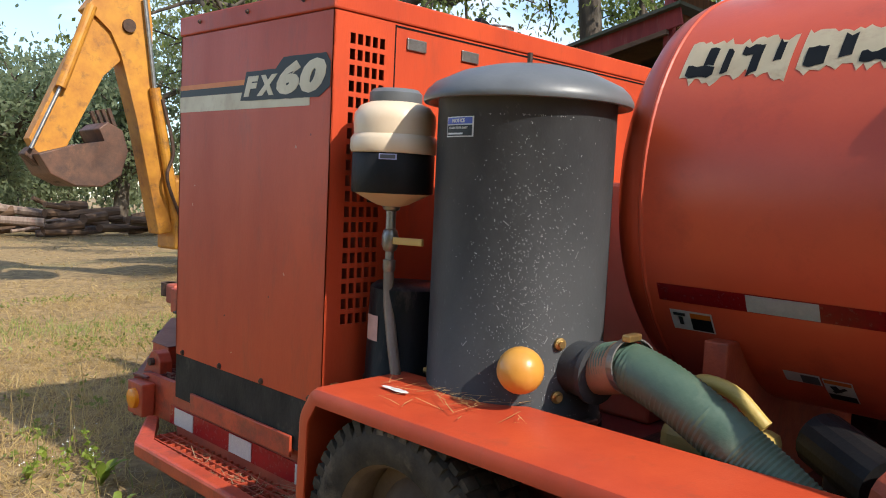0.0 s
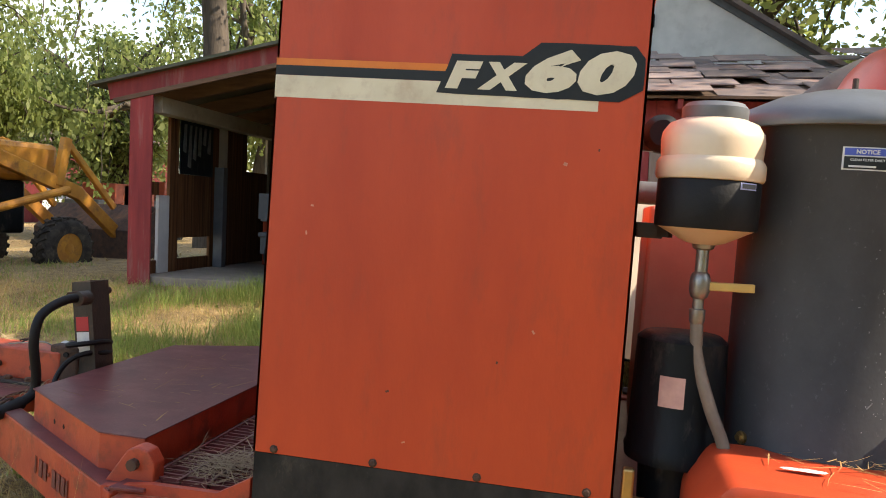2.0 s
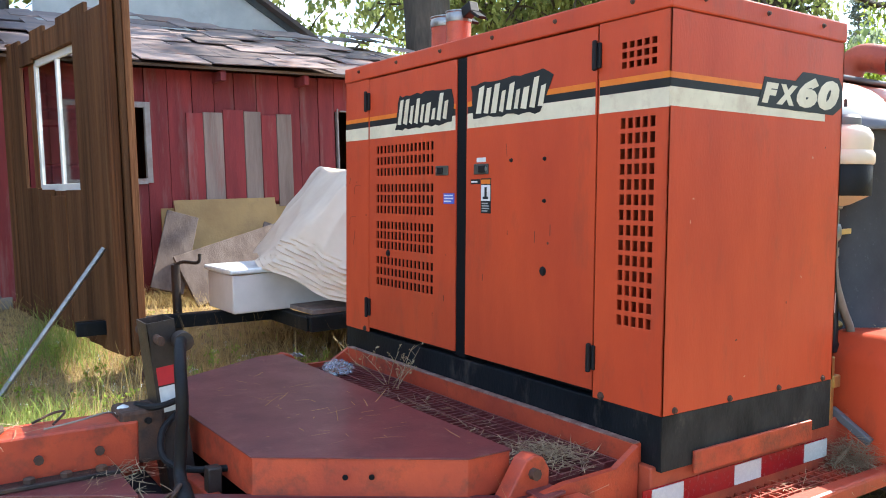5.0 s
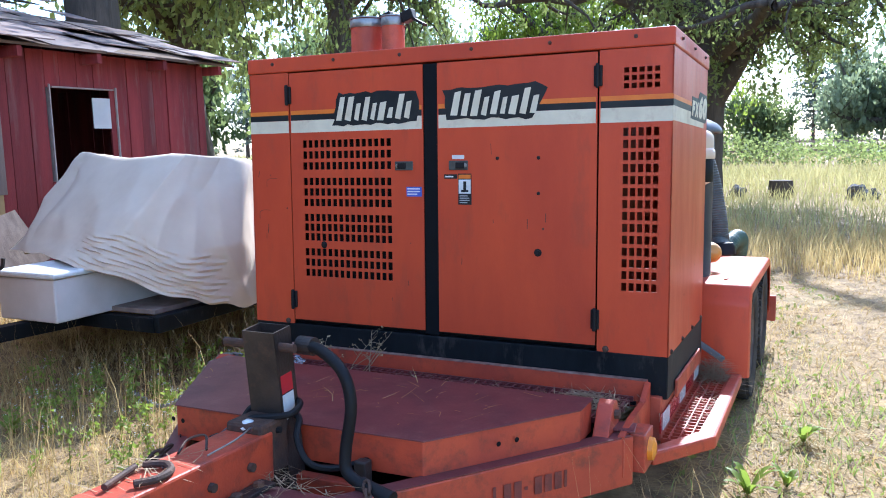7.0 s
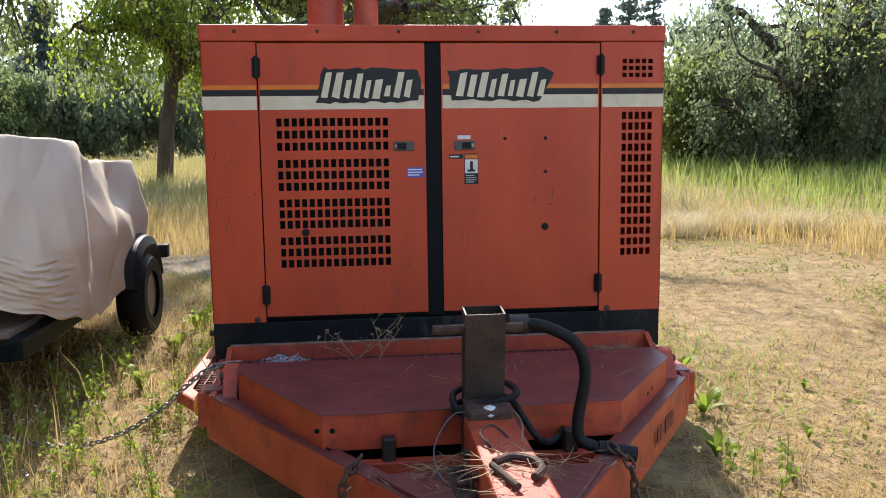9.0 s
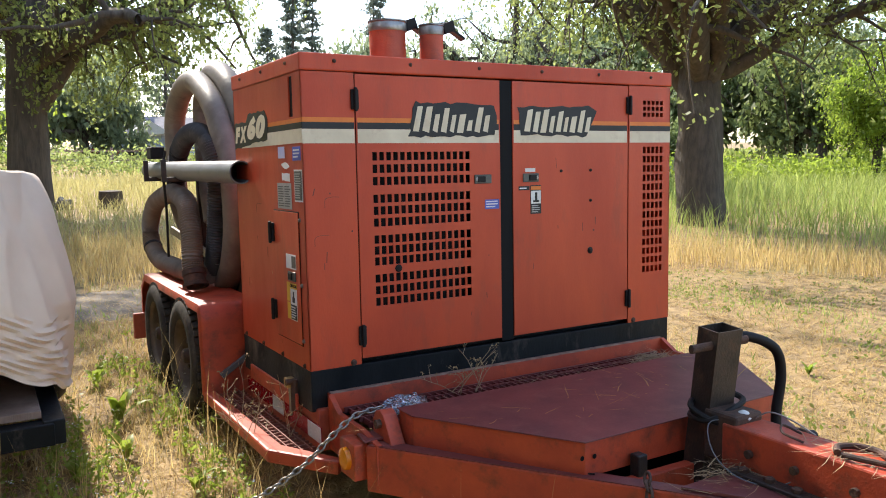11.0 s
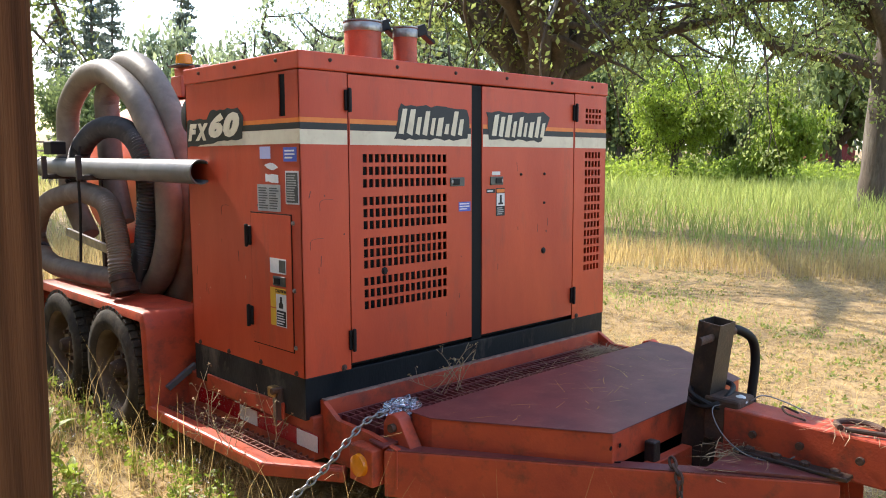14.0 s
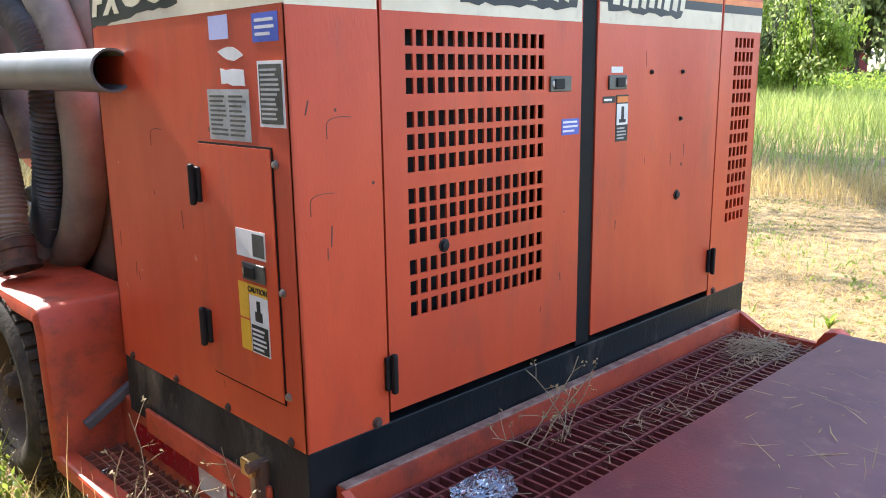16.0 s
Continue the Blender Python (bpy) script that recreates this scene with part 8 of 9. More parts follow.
# ---- far buildings and vehicles ----
def house(x, y, w, d, h, rise, wall_m, roof_m, label, turn=0, name="house", windows=3):
    t = thing(name, (x, y, ground_z(x, y)), label, name)
    z = ground_z(x, y)
    m = Matrix.Translation((x, y, z)) @ pose(0, 0, 0, 0, 0, turn)
    part("wall_block", bx(-w / 2, w / 2, -d / 2, d / 2, -0.3, h, 0, m), wall_m, t)
    part("roof", prism([(-d / 2 - 0.5, h - 0.1), (d / 2 + 0.5, h - 0.1), (0, h + rise)], -w / 2 - 0.4, w / 2 + 0.4, 0, m @ Matrix(((0, 0, 1, 0), (1, 0, 0, 0), (0, 1, 0, 0), (0, 0, 0, 1)))), roof_m, t)
    for k in range(windows):
        u = -w / 2 + w * (k + 0.5) / windows
        wd = part("window", bx(u - 0.7, u + 0.7, -d / 2 - 0.06, -d / 2 + 0.02, h * 0.35, h * 0.8, 0.01, m), WHITE, t, "white framed window")
        part("pane", bx(u - 0.6, u + 0.6, -d / 2 - 0.075, -d / 2 - 0.062, h * 0.39, h * 0.76, 0, m), GREY_METAL, wd)
    part("eave_board", bx(-w / 2 - 0.42, w / 2 + 0.42, -d / 2 - 0.53, -d / 2 - 0.48, h - 0.3, h - 0.02, 0, m), WHITE, t)
    return t


PALE = surface("pale_blue_siding", (0.42, 0.46, 0.55), (0.36, 0.40, 0.48), 1.0, 0.8)
ASPHALT_ROOF = surface("grey_roof_shingle", (0.24, 0.23, 0.25), (0.18, 0.17, 0.19), 2.0, 0.9)
hs = house(14.3, 77, 10.5, 8, 2.4, 1.5, PALE, ASPHALT_ROOF, "low pale blue house with a grey shingle roof", 4)
part("porch_gable", prism([(-1.9, 2.2), (1.9, 2.2), (0, 3.4)], -1.2, 0.5, 0, Matrix.Translation((11.8, 73, ground_z(14, 77))) @ Matrix(((1, 0, 0, 0), (0, 0, 1, 0), (0, 1, 0, 0), (0, 0, 0, 1)))), WHITE_WALL, hs)
house(-36, -26, 10, 7, 3.9, 2.0, WOOD_RED, SHINGLE, "tall red barn beyond the bay", 30, "far_barn", 0)
house(82, 31, 7, 5, 2.4, 1.2, WOOD_RED, ASPHALT_ROOF, "small dark red cabin at the wood's edge", 60, "cabin", 2)


def car(x, y, turn, paint, label, name="parked_car", tall=0.0):
    z = ground_z(x, y)
    t = thing(name, (x, y, z), label, "car")
    m = Matrix.Translation((x, y, z)) @ pose(0, 0, 0, 0, 0, turn)
    S = Matrix(((1, 0, 0, 0), (0, 0, 1, 0), (0, 1, 0, 0), (0, 0, 0, 1)))
    part("body", prism([(-2.2, 0.35), (2.2, 0.35), (2.25, 0.8), (1.2, 0.95 + tall), (-2.1, 0.95 + tall), (-2.25, 0.7)], -0.85, 0.85, 0.05, m @ S), paint, t)
    part("cabin", prism([(-1.5, 0.93 + tall), (1.15, 0.93 + tall), (0.5, 1.45 + tall), (-1.0, 1.45 + tall)], -0.72, 0.72, 0.05, m @ S), GREY_METAL, t, "dark windows")
    for wx in (-1.35, 1.4):
        for wy in (-0.8, 0.8):
            part("wheel", lathe(bmesh.new(), [(0.1, -0.1), (0.33, -0.1), (0.35, 0), (0.33, 0.1), (0.1, 0.1)], 18, m @ pose(wx, wy, 0.34, 90)), BLACK, t, "", True)
    return t


car(8.0, 71, 8, TANK_RED, "red car parked by the far house")
car(-31, -24.5, 35, WHITE, "white pickup parked near the far barn", "parked_pickup", 0.2)
rv = thing("camper", (-36, -29, 0), "white camper with dark windows in the far yard", "camper")
part("shell", bx(-39, -32, -30.2, -27.8, 0.5, 3.2, 0.2), WHITE, rv)
part("window_band", bx(-38, -33, -27.81, -27.77, 1.7, 2.4, 0.02), GREY_METAL, rv)
for x in (-37.5, -33.5):
    part("wheel", cyl((x, -27.75, 0.4), (x, -28.1, 0.4), 0.4, 20), BLACK, rv)
junk = thing("flatbed_trailer", (-19.5, -13.5, 0), "low flatbed trailer loaded with rusty scrap", "trailer")
part("bed", bx(-22, -17.5, -14.6, -12.8, 0.75, 0.95, 0.02), GREY_METAL, junk)
for x in (-21, -20, -18.4):
    part("wheel", cyl((x, -12.75, 0.38), (x, -13.0, 0.38), 0.38, 18), BLACK, junk)
for k in range(9):
    x = -21.6 + 0.45 * k
    part("scrap_piece", bx(x, x + rl.uniform(0.3, 0.8), -14.3, -13.2, 0.95, 0.95 + rl.uniform(0.2, 1.0), 0.03, None), (PAINT_OLD, RUST, GREY_METAL)[k % 3], junk)
# rail fence across the far field
fence = thing("rail_fence", (0, 46, 0), "grey wooden rail fence across the far field", "fence")
for k in range(16):
    x = -24 + 3.2 * k
    part("post", bx(x - 0.07, x + 0.07, 45.9, 46.04, -0.3, 1.25, 0.01), WOOD_GREY, fence)
    for z in (0.5, 1.0):
        part("rail", bx(x, x + 3.2, 45.95, 46.0, z, z + 0.12, 0), WOOD_GREY, fence)
stump = thing("stump", (0.6, 17.2, 0), "dark cut stump in the field", "stump")
part("stump_body", lathe(bmesh.new(), [(0.34, -0.1), (0.28, 0.2), (0.26, 0.42), (0.05, 0.44)], 14, pose(0.6, 17.2, 0)), BARK, stump)
for x, y, s in ((-0.4, 17.6, 0.2), (2.2, 17.0, 0.25), (2.5, 17.3, 0.16), (4.2, 22, 0.3), (5.2, 22.4, 0.3)):
    rk = thing("rock", (x, y, 0), "small dark rock in the dry grass", "rock", "field rocks")
    bmr = bmesh.new()
    bmesh.ops.create_icosphere(bmr, subdivisions=3, radius=s, matrix=Matrix.Translation((x, y, s * 0.4)))
    for v in bmr.verts:
        v.co += (v.co - Vector((x, y, s * 0.4))) * 0.4 * noise.noise(v.co * 4 / s * 0.4)
    part("stone", bmr, surface("field_stone", (0.10, 0.095, 0.09), (0.16, 0.15, 0.14), 6, 0.9, 0, 0.4, 30), rk)


# ---- litter, weeds and small things ----
def litter(name, spots, material, label, l0, l1, width, seed, category="straw", lift=0.012):
    """Loose stalks lying every way, slightly raised at one end, in one mesh."""
    r = np.random.RandomState(seed)
    s = np.asarray(spots, float)
    k = len(s)
    a = r.uniform(0, 2 * np.pi, k)
    ln = r.uniform(l0, l1, k)
    d = np.stack([np.cos(a), np.sin(a), r.normal(0, 0.16, k)], 1) * ln[:, None]
    w = np.stack([-np.sin(a), np.cos(a), np.zeros(k)], 1) * (width * r.uniform(0.6, 1.5, k))[:, None]
    base = s[:, :3] + np.array([0, 0, lift])
    mid = base + d * 0.5 + w * r.normal(0, 3, k)[:, None]
    v = np.stack([base - w, base + w, mid + w, mid - w, base + d], 1).reshape(-1, 3)
    i = np.arange(k) * 5
    me = bpy.data.meshes.new(name)
    me.from_pydata(v.tolist(), [], np.stack([i, i + 1, i + 2, i + 3], 1).tolist() + np.stack([i + 3, i + 2, i + 4], 1).tolist())
    me.materials.append(material)
    return tagged(new(name, me), label, category, kind="stuff")


PALE_GRASS = foliage("bleached_grass", (0.55, 0.45, 0.26), (0.76, 0.68, 0.47), 0.4, 0.7, 2.0)
for k, (x, y, s) in enumerate(((3.8, 6.45, 0.5), (4.2, 6.7, 0.35), (4.95, 6.85, 0.3), (5.3, 6.5, 0.45), (5.6, 6.4, 0.3), (6.4, 5.9, 0.3))):
    rt = random.Random(130 + k)
    blades("flattened_grass", [(rt.gauss(x, 0.16 * s * 2), rt.gauss(y, 0.12), ground_z(x, y), 1, 1) for _ in range(420)], PALE_GRASS, "flattened bleached grass at the mown edge", 0.12, 0.45 * s + 0.25, 0.004, 1.3, 140 + k)
tv, tf = [], []
for i in range(41):
    for j in range(9):
        x, f = -6.0 + 5.6 * i / 40, j / 8
        mid, half = 5.35 + 0.25 * math.sin(x * 0.9), 0.85 + 0.25 * noise.noise(Vector((x * 0.8, 0, 4.0)))
        y = mid + half * (2 * f - 1) + 0.12 * noise.noise(Vector((x * 2.0, f * 3, 2.0)))
        tv.append((x, y, ground_z(x, y) + (0.012 if 0 < j < 8 and 0 < i < 40 else -0.02)))
for i in range(40):
    for j in range(8):
        a = i * 9 + j
        tf.append((a, a + 9, a + 10, a + 1))
tme = bpy.data.meshes.new("track")
tme.from_pydata(tv, [], tf)
tme.materials.append(surface("grey_dust", (0.22, 0.175, 0.125), (0.15, 0.12, 0.085), 4.0, 0.95, 0, 0.8, 40, (0.30, 0.24, 0.14), 3.0, 0.6))
tme.shade_smooth()
tagged(new("track", tme), "bare grey dusty track across the dry field", "track", kind="structure")
DEAD_STALK = foliage("dead_stalks", (0.20, 0.13, 0.07), (0.42, 0.32, 0.19), 0.2, 0.8, 2.0)
near = lambda x, y: clear(x, y) * (1 if field_edge(x, y) < 0.2 else 0) / (1 + 0.02 * (x * x + (y + 1) ** 2))
litter("straw_litter", scatter(72000, -6, 10, -8, 7, near, 41), GRASS_DRY, "loose cut straw lying on the mown ground", 0.04, 0.17, 0.0022, 42)
litter("dead_litter", scatter(30000, -6, 10, -8, 7, lambda x, y: near(x, y) * (0.3 + 0.7 * patchy(x + 9, y, 0.9, 0.5)), 43), DEAD_STALK, "brown dead stalks scattered on the ground", 0.03, 0.14, 0.0028, 44)
leaf_spots = scatter(1800, -5, 9, -7, 6.5, lambda x, y: near(x, y) * patchy(x + 20, y, 0.7, 0.6) * (1 if x > 0.5 or y < -1.5 else 0.15), 45)
leaf_mesh("low_weeds", [(p[0], p[1], p[2] + 0.03) for p in leaf_spots], [0.09] * len(leaf_spots), 5, 0.018, WEED, None, 46, 0.3)
tagged(bpy.data.objects["low_weeds"], "low green weeds dotted over the dry ground", "weeds", kind="stuff")


def dock(x, y, s, seed, label="broad-leaved green weed growing in the dry grass"):
    """A rosette of broad upright leaves."""
    rnd = random.Random(seed)
    t = thing("broadleaf_weed", (x, y, ground_z(x, y)), label, "weed", "broad-leaved weeds")
    z = ground_z(x, y)
    for k in range(rnd.randint(7, 11)):
        a = rnd.uniform(0, 6.28)
        h, out, w = s * rnd.uniform(0.55, 1.1), s * rnd.uniform(0.25, 0.7), s * rnd.uniform(0.09, 0.14)
        d, n = Vector((math.cos(a), math.sin(a), 0)), Vector((-math.sin(a), math.cos(a), 0))
        bm = bmesh.new()
        rows = []
        for i in range(7):
            f = i / 6
            c = Vector((x, y, z)) + d * out * f ** 1.3 + Vector((0, 0, h * (f - 0.35 * f ** 3)))
            ww = w * math.sin(math.pi * (0.08 + 0.9 * f)) ** 0.8 * (1 + 0.12 * math.sin(i * 2.3 + k))
            rows.append([bm.verts.new(c - n * ww + Vector((0, 0, 0.25 * ww))), bm.verts.new(c), bm.verts.new(c + n * ww + Vector((0, 0, 0.25 * ww)))])
        for p, q in zip(rows, rows[1:]):
            for i in (0, 1):
                bm.faces.new((p[i], p[i + 1], q[i + 1], q[i]))
        part("leaf", bm, DOCK_LEAF, t, "", True)
    return t


DOCK_LEAF = foliage("dock_leaves", (0.20, 0.28, 0.03), (0.34, 0.42, 0.07), 0.55, 0.5, 3.0)
for k, (x, y, s) in enumerate(((-1.60, 1.60, 0.26), (-1.66, 1.0, 0.2), (1.20, -0.34, 0.17), (1.36, 0.17, 0.19), (1.50, 0.32, 0.12), (1.40, -0.62, 0.10), (1.72, -0.2, 0.10), (2.1, 0.5, 0.09), (1.9, -0.8, 0.09),
                               (-1.45, 0.45, 0.17), (-1.9, 0.8, 0.18), (-2.2, -0.6, 0.17), (-1.62, 2.4, 0.2), (1.55, 0.9, 0.16), (2.6, 0.2, 0.12))):
    dock(x, y, s, 60 + k)


def flower_weeds(name, spots, label, seed, h0=0.10, h1=0.30):
    """Thin branching stems with small leaves and white flower heads, in three meshes under one thing."""
    rnd = random.Random(seed)
    t = thing(name, spots[0], label, "weeds", "flowering weeds", kind="stuff")
    stems, leaves, heads = [], [], []
    o = Vector(spots[0])
    for s in spots:
        b = Vector(s) - o
        h = rnd.uniform(h0, h1)
        l1 = limb(stems, b, (rnd.gauss(0, 0.2), rnd.gauss(0, 0.2), 1), h, 0.0025, 0.0012, rnd, 0.12, 0, 5)
        leaves += [l1[1], l1[2], l1[3]]
        for q in range(3):
            l2 = limb(stems, l1[3], (rnd.gauss(0, 0.5), rnd.gauss(0, 0.5), 1), h * 0.35, 0.0014, 0.0008, rnd, 0.2, 0, 3)
            heads.append(l2[-1])
            leaves.append(l2[1])
    tagged(wood_mesh("stems", stems, WEED, t, 4), kind="stuff")
    leaf_mesh("leaves", [tuple(p) for p in leaves], [0.035] * len(leaves), 4, 0.014, DOCK_LEAF, t, seed, kind="stuff")
    leaf_mesh("flowers", [tuple(p) for p in heads], [0.010] * len(heads), 3, 0.004, WHITE, t, seed + 1, kind="stuff")
    return t


def patch(cx, cy, rx, ry, count, seed):
    rnd = random.Random(seed)
    out = []
    while len(out) < count:
        x, y = rnd.gauss(cx, rx), rnd.gauss(cy, ry)
        if clear(x, y):
            out.append((x, y, ground_z(x, y)))
    return out


for k, (cx, cy, rx, ry, c) in enumerate(((-1.40, 1.3, 0.07, 0.4, 26), (-1.34, 0.3, 0.06, 0.25, 16), (-1.1, -0.75, 0.18, 0.14, 12), (-1.95, 0.7, 0.14, 0.5, 60), (-2.1, -0.1, 0.25, 0.25, 32), (-1.75, -0.45, 0.25, 0.2, 18), (-2.6, -1.3, 0.4, 0.3, 20), (1.25, -0.55, 0.14, 0.12, 8), (-1.5, 2.3, 0.10, 0.4, 20))):
    flower_weeds("flowering_weeds", patch(cx, cy, rx, ry, c, 80 + k), "white-flowered weeds with thin stems by the trailer", 90 + k)
# dry seed stalks that stand above the grass
blades("seed_stalks", [(x, y, z, 1, 1) for c in ((-1.5, -1.0, 0.5, 0.4, 120, 1), (-2.3, 0.0, 0.4, 0.5, 160, 2), (-1.4, 1.0, 0.12, 0.7, 90, 3), (1.3, -0.9, 0.3, 0.3, 50, 4), (0.3, -1.9, 0.5, 0.2, 60, 5)) for x, y, z in patch(*c)],
       GRASS_DRY, "tall dry seed stalks", 0.25, 0.55, 0.0016, 0.3, 47)


def chain(name, points, pitch, wire, material, label, frame_pose=None):
    """Links along a line, each turned a quarter against the next; they share one mesh."""
    t = thing(name, points[0], label, "chain", "", frame_pose)
    o = Vector(points[0])
    ring = [Vector((0.36 * pitch * math.cos(a), 0, 0.72 * pitch * math.sin(a))) for a in [2 * math.pi * k / 10 for k in range(10)]]
    bm = bmesh.new()
    rows = []
    for i, c in enumerate(ring):
        d = (ring[(i + 1) % 10] - ring[i - 1]).normalized()
        u = Vector((0, 1, 0))
        v = d.cross(u)
        rows.append([bm.verts.new(c + wire * (math.cos(a) * u + math.sin(a) * v)) for a in (0, 1.05, 2.09, 3.14, 4.19, 5.24)])
    for i in range(10):
        for k in range(6):
            bm.faces.new((rows[i][k], rows[i][(k + 1) % 6], rows[(i + 1) % 10][(k + 1) % 6], rows[(i + 1) % 10][k]))
    bmesh.ops.recalc_face_normals(bm, faces=bm.faces[:])
    me = bpy.data.meshes.new("link")
    bm.to_mesh(me)
    bm.free()
    me.materials.append(material)
    me.shade_smooth()
    path = smooth_path(points, 40)
    gone, k = pitch, 0
    for a, b in zip(path, path[1:]):
        gone += (b - a).length
        if gone >= pitch:
            gone = 0
            ob = new("link", me)
            ob.parent = t
            ob.matrix_basis = Matrix.Translation(a - o) @ (b - a).to_track_quat("Z", "Y").to_matrix().to_4x4() @ pose(0, 0, 0, 0, 0, 45 + 90 * (k % 2))
            k += 1
    return t


chain("safety_chain", [(-0.90, -0.33, 0.44), (-1.0, -0.33, 0.425), (-1.10, -0.33, 0.36), (-1.22, -0.30, 0.25), (-1.42, -0.22, 0.12), (-1.66, -0.10, 0.03), (-1.93, 0.02, 0.02), (-2.05, 0.08, 0.02)], 0.030, 0.0042, STEEL, "pale galvanised chain hanging from the frame corner to the ground", LEVEL)
for sx in (-1, 1):
    chain("safety_chain", [(sx * 0.40, -1.31, 0.37), (sx * 0.44, -1.36, 0.33), (sx * 0.455, -1.37, 0.22), (sx * 0.46, -1.36, 0.10), (sx * 0.50, -1.30, 0.015), (sx * 0.62, -1.24, 0.012)], 0.034, 0.0055, RUST, "rusty safety chain hung over the frame beam", LEVEL)
cable = thing("trailer_cable", (0, -1.17, 0.40), "black trailer cable looped round the jack tube", "cable", frame_pose=LEVEL)
part("loop", tube([(0.08, -1.30, 0.50), (-0.04, -1.315, 0.49), (-0.09, -1.27, 0.51), (-0.085, -1.20, 0.54), (0.02, -1.175, 0.56), (0.085, -1.20, 0.56), (0.095, -1.28, 0.545), (-0.02, -1.315, 0.53), (-0.09, -1.28, 0.50), (-0.085, -1.20, 0.50), (0.0, -1.175, 0.51), (0.085, -1.21, 0.515), (0.12, -1.27, 0.47), (0.17, -1.28, 0.40), (0.23, -1.22, 0.37), (0.30, -1.10, 0.372)], 0.011, 8, 8), BLACK, cable, "", True)
part("plug", cyl((0.30, -1.10, 0.376), (0.35, -1.03, 0.376), 0.02, 12), BLACK, cable)
wire = thing("wire_loop", (-0.1, -1.5, 0.36), "thin pale wire loop hooked on the drawbar", "wire", frame_pose=LEVEL)
part("wire_strand", tube([(-0.02, -1.36, 0.51), (-0.10, -1.30, 0.50), (-0.17, -1.38, 0.43), (-0.16, -1.48, 0.375), (-0.09, -1.58, 0.37), (-0.03, -1.66, 0.45), (0.0, -1.72, 0.512)], 0.0022, 6, 8), LID_GREY, wire)
part("wire_strand", tube([(0.03, -1.38, 0.512), (0.06, -1.42, 0.54), (0.07, -1.50, 0.53), (0.05, -1.60, 0.512)], 0.003, 6, 8), STEEL, wire)
part("wire_knob", lathe(bmesh.new(), [(0.022, 0), (0.028, 0.012), (0.018, 0.03), (0.006, 0.036)], 12, pose(0.0, -1.36, 0.506)), WHITE, wire, "white plastic knob", True)
shackle = thing("shackle", (0.02, -1.8, 0.505), "rusty shackle and pin lying on the drawbar", "shackle", frame_pose=LEVEL)
part("bow", tube([(-0.05, -1.74, 0.518), (0.0, -1.71, 0.518), (0.05, -1.74, 0.518), (0.06, -1.80, 0.518), (0.03, -1.85, 0.518)], 0.011, 8, 6), RUST, shackle, "", True)
part("pin", cyl((-0.06, -1.76, 0.519), (-0.02, -1.90, 0.519), 0.009, 10), RUST, shackle)
part("clip", tube([(-0.04, -1.62, 0.512), (-0.06, -1.56, 0.53), (-0.02, -1.53, 0.54), (0.02, -1.57, 0.515)], 0.004, 6, 6), RUST, shackle)
# crumpled clear wrap on the grating
wrap = thing("plastic_wrap", (-0.72, -0.22, 0.374), "crumpled clear plastic wrap lying on the grating", "plastic wrap", frame_pose=LEVEL)
bm = bmesh.new()
bmesh.ops.create_icosphere(bm, subdivisions=4, radius=1.0)
for v in bm.verts:
    d = v.co.copy()
    k = 1 + 0.5 * noise.noise(d * 2.2) + 0.22 * (1 - 3 * abs(noise.noise(d * 5.0)))
    v.co = Vector((-0.72, -0.22, 0.40)) + Vector((d.x * 0.085, d.y * 0.05, max(-0.022, d.z * 0.032))) * k
part("wrap_film", bm, PLASTIC_WRAP, wrap)
part("wrap_fold", bx(-0.76, -0.66, -0.235, -0.20, 0.3755, 0.388, 0.004), surface("bluish_film", (0.50, 0.58, 0.68), (0.66, 0.70, 0.74), 30, 0.2), wrap, "bluish folded film")


def hay(name, cx, cy, z, rx, ry, rise, count, seed, label, material=None):
    """A small heap of stalks, in one mesh."""
    rnd = random.Random(seed)
    spots = []
    for _ in range(count):
        x, y = rnd.gauss(0, 0.45), rnd.gauss(0, 0.45)
        spots.append((cx + x * rx, cy + y * ry, z + rise * max(0, 1 - math.hypot(x, y)) * rnd.random(), 1, 1))
    ob = litter(name, spots, material or DEAD_STALK, label, 0.03, 0.14, 0.0013, seed, "hay", 0.002)
    ob.matrix_basis = LEVEL
    return ob


hay("hay_heap", 1.10, 1.03, 0.195, 0.10, 0.10, 0.16, 900, 51, "heap of dead hay on the step against the fender")
hay("hay_heap", 0.76, -0.20, 0.376, 0.16, 0.13, 0.03, 420, 52, "dead hay caught on the walkway grating")
hay("hay_heap", 1.12, 0.55, 0.196, 0.10, 0.5, 0.02, 110, 53, "dead hay scattered on the side step")
hay("hay_heap", -1.12, 0.6, 0.196, 0.10, 0.5, 0.02, 50, 54, "dead hay scattered on the side step")
hay("hay_heap", 0.15, -0.25, 0.376, 0.7, 0.12, 0.01, 150, 55, "a few stalks on the walkway grating")
hay("straw_bits", 0.0, -0.75, HZ + 0.005, 0.8, 0.32, 0.0, 60, 56, "pale straw bits on the maroon hatch", GRASS_DRY)
hay("hay_heap", 0.0, -1.42, 0.362, 0.30, 0.12, 0.03, 320, 57, "dead hay and twigs on the nose plate")
hay("hay_heap", 1.05, 1.55, 0.70, 0.14, 0.3, 0.01, 60, 58, "straw bits on the fender", GRASS_DRY)
hay("hay_heap", 0.85, 1.28, 0.363, 0.12, 0.2, 0.10, 420, 59, "dead hay piled round the canister's foot")
hay("hay_heap", -0.02, -1.78, 0.507, 0.06, 0.2, 0.01, 60, 63, "dead hay on the drawbar")


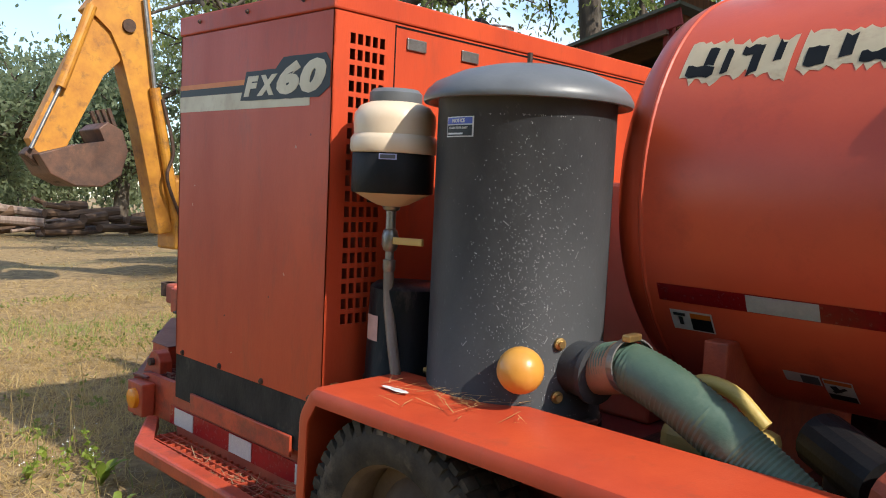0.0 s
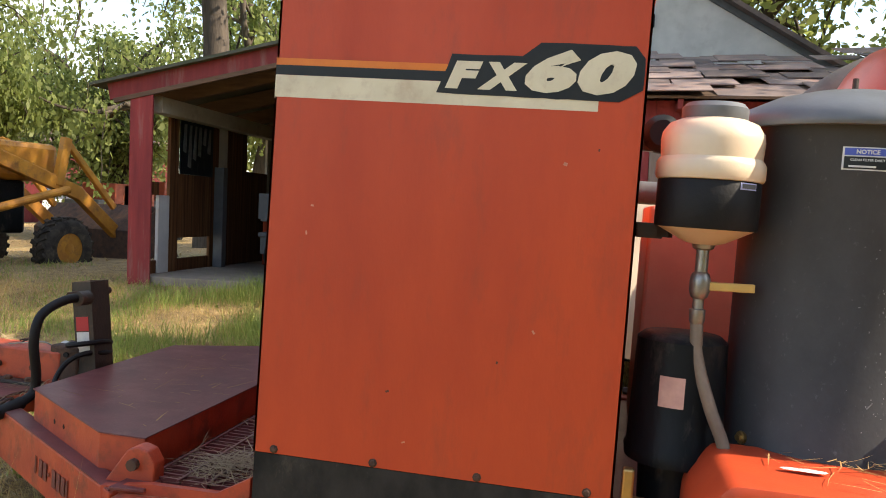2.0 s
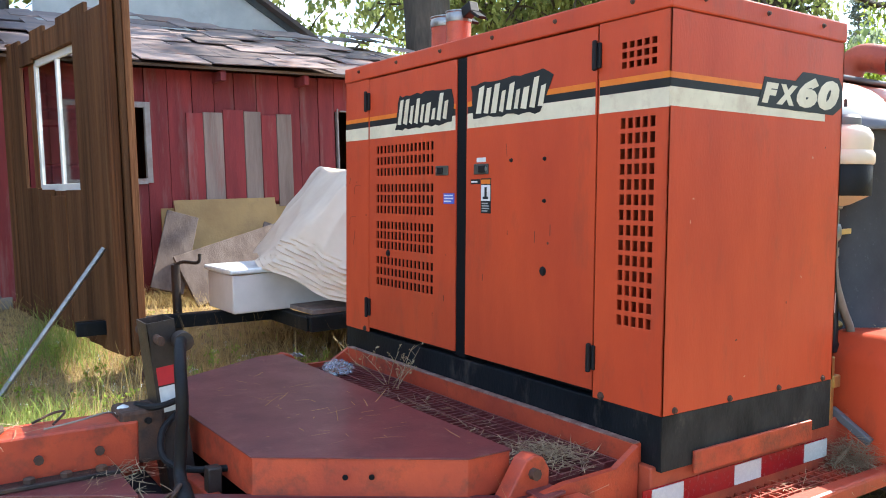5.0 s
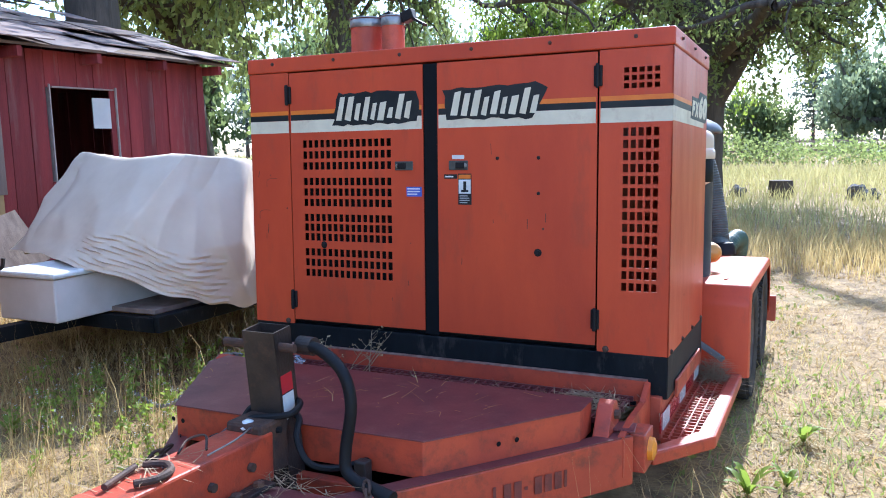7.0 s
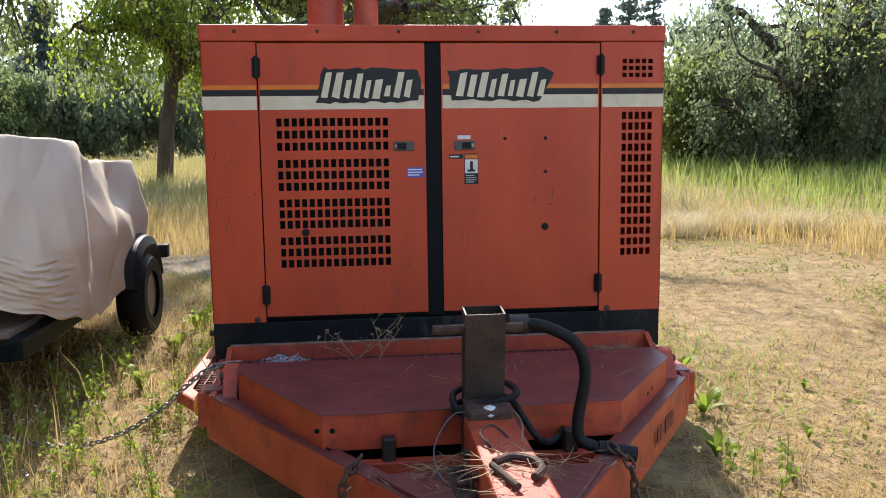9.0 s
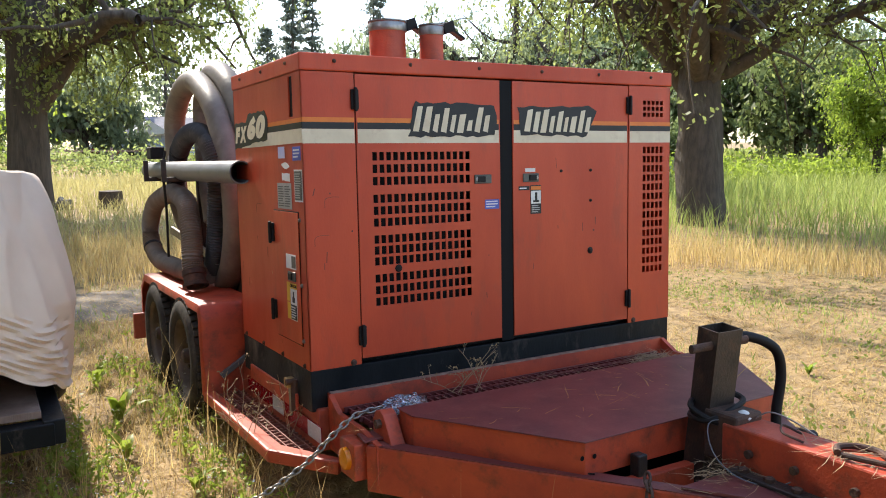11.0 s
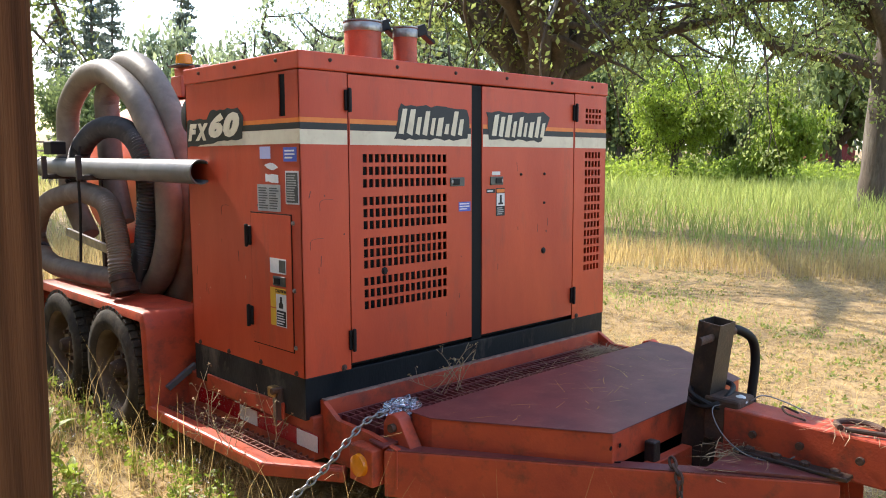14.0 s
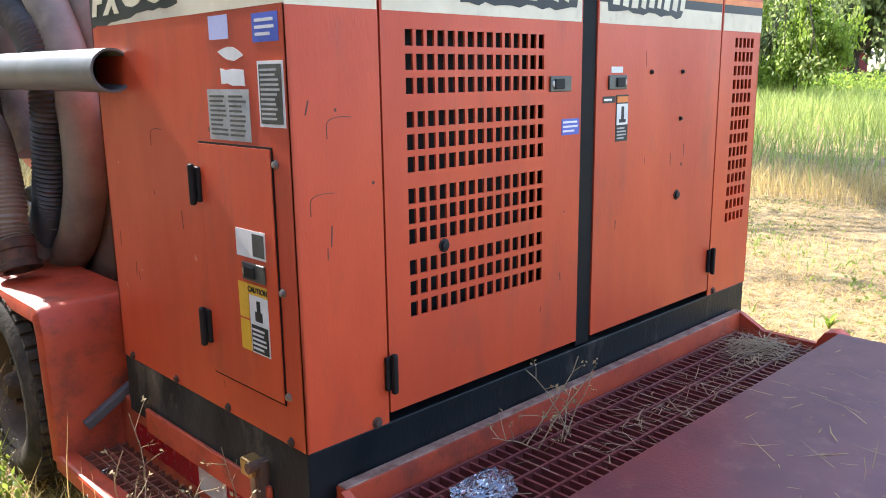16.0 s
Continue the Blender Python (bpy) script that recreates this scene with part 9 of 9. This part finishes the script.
def twigs(x, y, z, n, h, seed, label, pose_m=LEVEL):
    rnd = random.Random(seed)
    t = thing("dead_weed", (x, y, z), label, "dead weed", "dead weeds", pose_m)
    wood, heads = [], []
    for k in range(n):
        l1 = limb(wood, (rnd.gauss(0, 0.02), rnd.gauss(0, 0.02), 0), (rnd.gauss(0, 0.5), rnd.gauss(0, 0.5), 1), h * rnd.uniform(0.6, 1.1), 0.0022, 0.0012, rnd, 0.2, 0, 6)
        for j in (2, 3, 4, 5):
            l2 = limb(wood, l1[j], (rnd.gauss(0, 1), rnd.gauss(0, 1), 0.8), h * rnd.uniform(0.1, 0.3), 0.0013, 0.0007, rnd, 0.3, 0, 3)
            heads.append(l2[-1])
    tagged(wood_mesh("dry_stem", wood, DEAD_STALK, t, 4), kind="stuff")
    leaf_mesh("seed_tuft", [tuple(p) for p in heads], [0.012] * len(heads), 4, 0.006, STRAW, t, seed, kind="stuff")
    return t


twigs(-0.40, -0.12, 0.372, 4, 0.30, 71, "dry dead weed growing up through the walkway grating")
twigs(-0.30, -0.16, 0.372, 3, 0.22, 75, "dry dead weed growing up through the walkway grating")
twigs(-1.22, 0.58, 0.192, 3, 0.34, 72, "brown dead weed beside the side step")
twigs(-1.23, 0.30, 0.192, 4, 0.38, 73, "brown dead weed beside the side step")
twigs(-1.10, 0.22, 0.192, 3, 0.30, 74, "brown dead weed beside the side step")
twigs(0.40, 1.42, 0.362, 3, 0.2, 76, "dry twig stuck between cabinet and canister")
# lever and drain fitting on the left foot of the cabinet
lever = thing("drain_lever", (-1.07, 0.2, 0.33), "small steel lever at the cabinet's foot", "lever", frame_pose=LEVEL)
part("shaft", cyl((-1.07, 0.205, 0.30), (-1.075, 0.20, 0.44), 0.008, 8), STEEL, lever)
part("head", bx(-1.095, -1.055, 0.18, 0.225, 0.43, 0.475, 0.006), BRASS, lever)
# black tape patch on the front beams
tape_m = Matrix.Translation((-0.50, -1.135, 0.262)) @ pose(0, 0, 0, 0, 0, -48.7) @ FRONT
tp = thing("tape_patch", (-0.50, -1.135, 0.26), "patch of black tape wrapped on the frame beam", "tape", frame_pose=LEVEL)
part("tape_film", box(bmesh.new(), -0.02, 0.022, -0.05, 0.092, 0.0, 0.004, 0, tape_m), BLACK, tp)
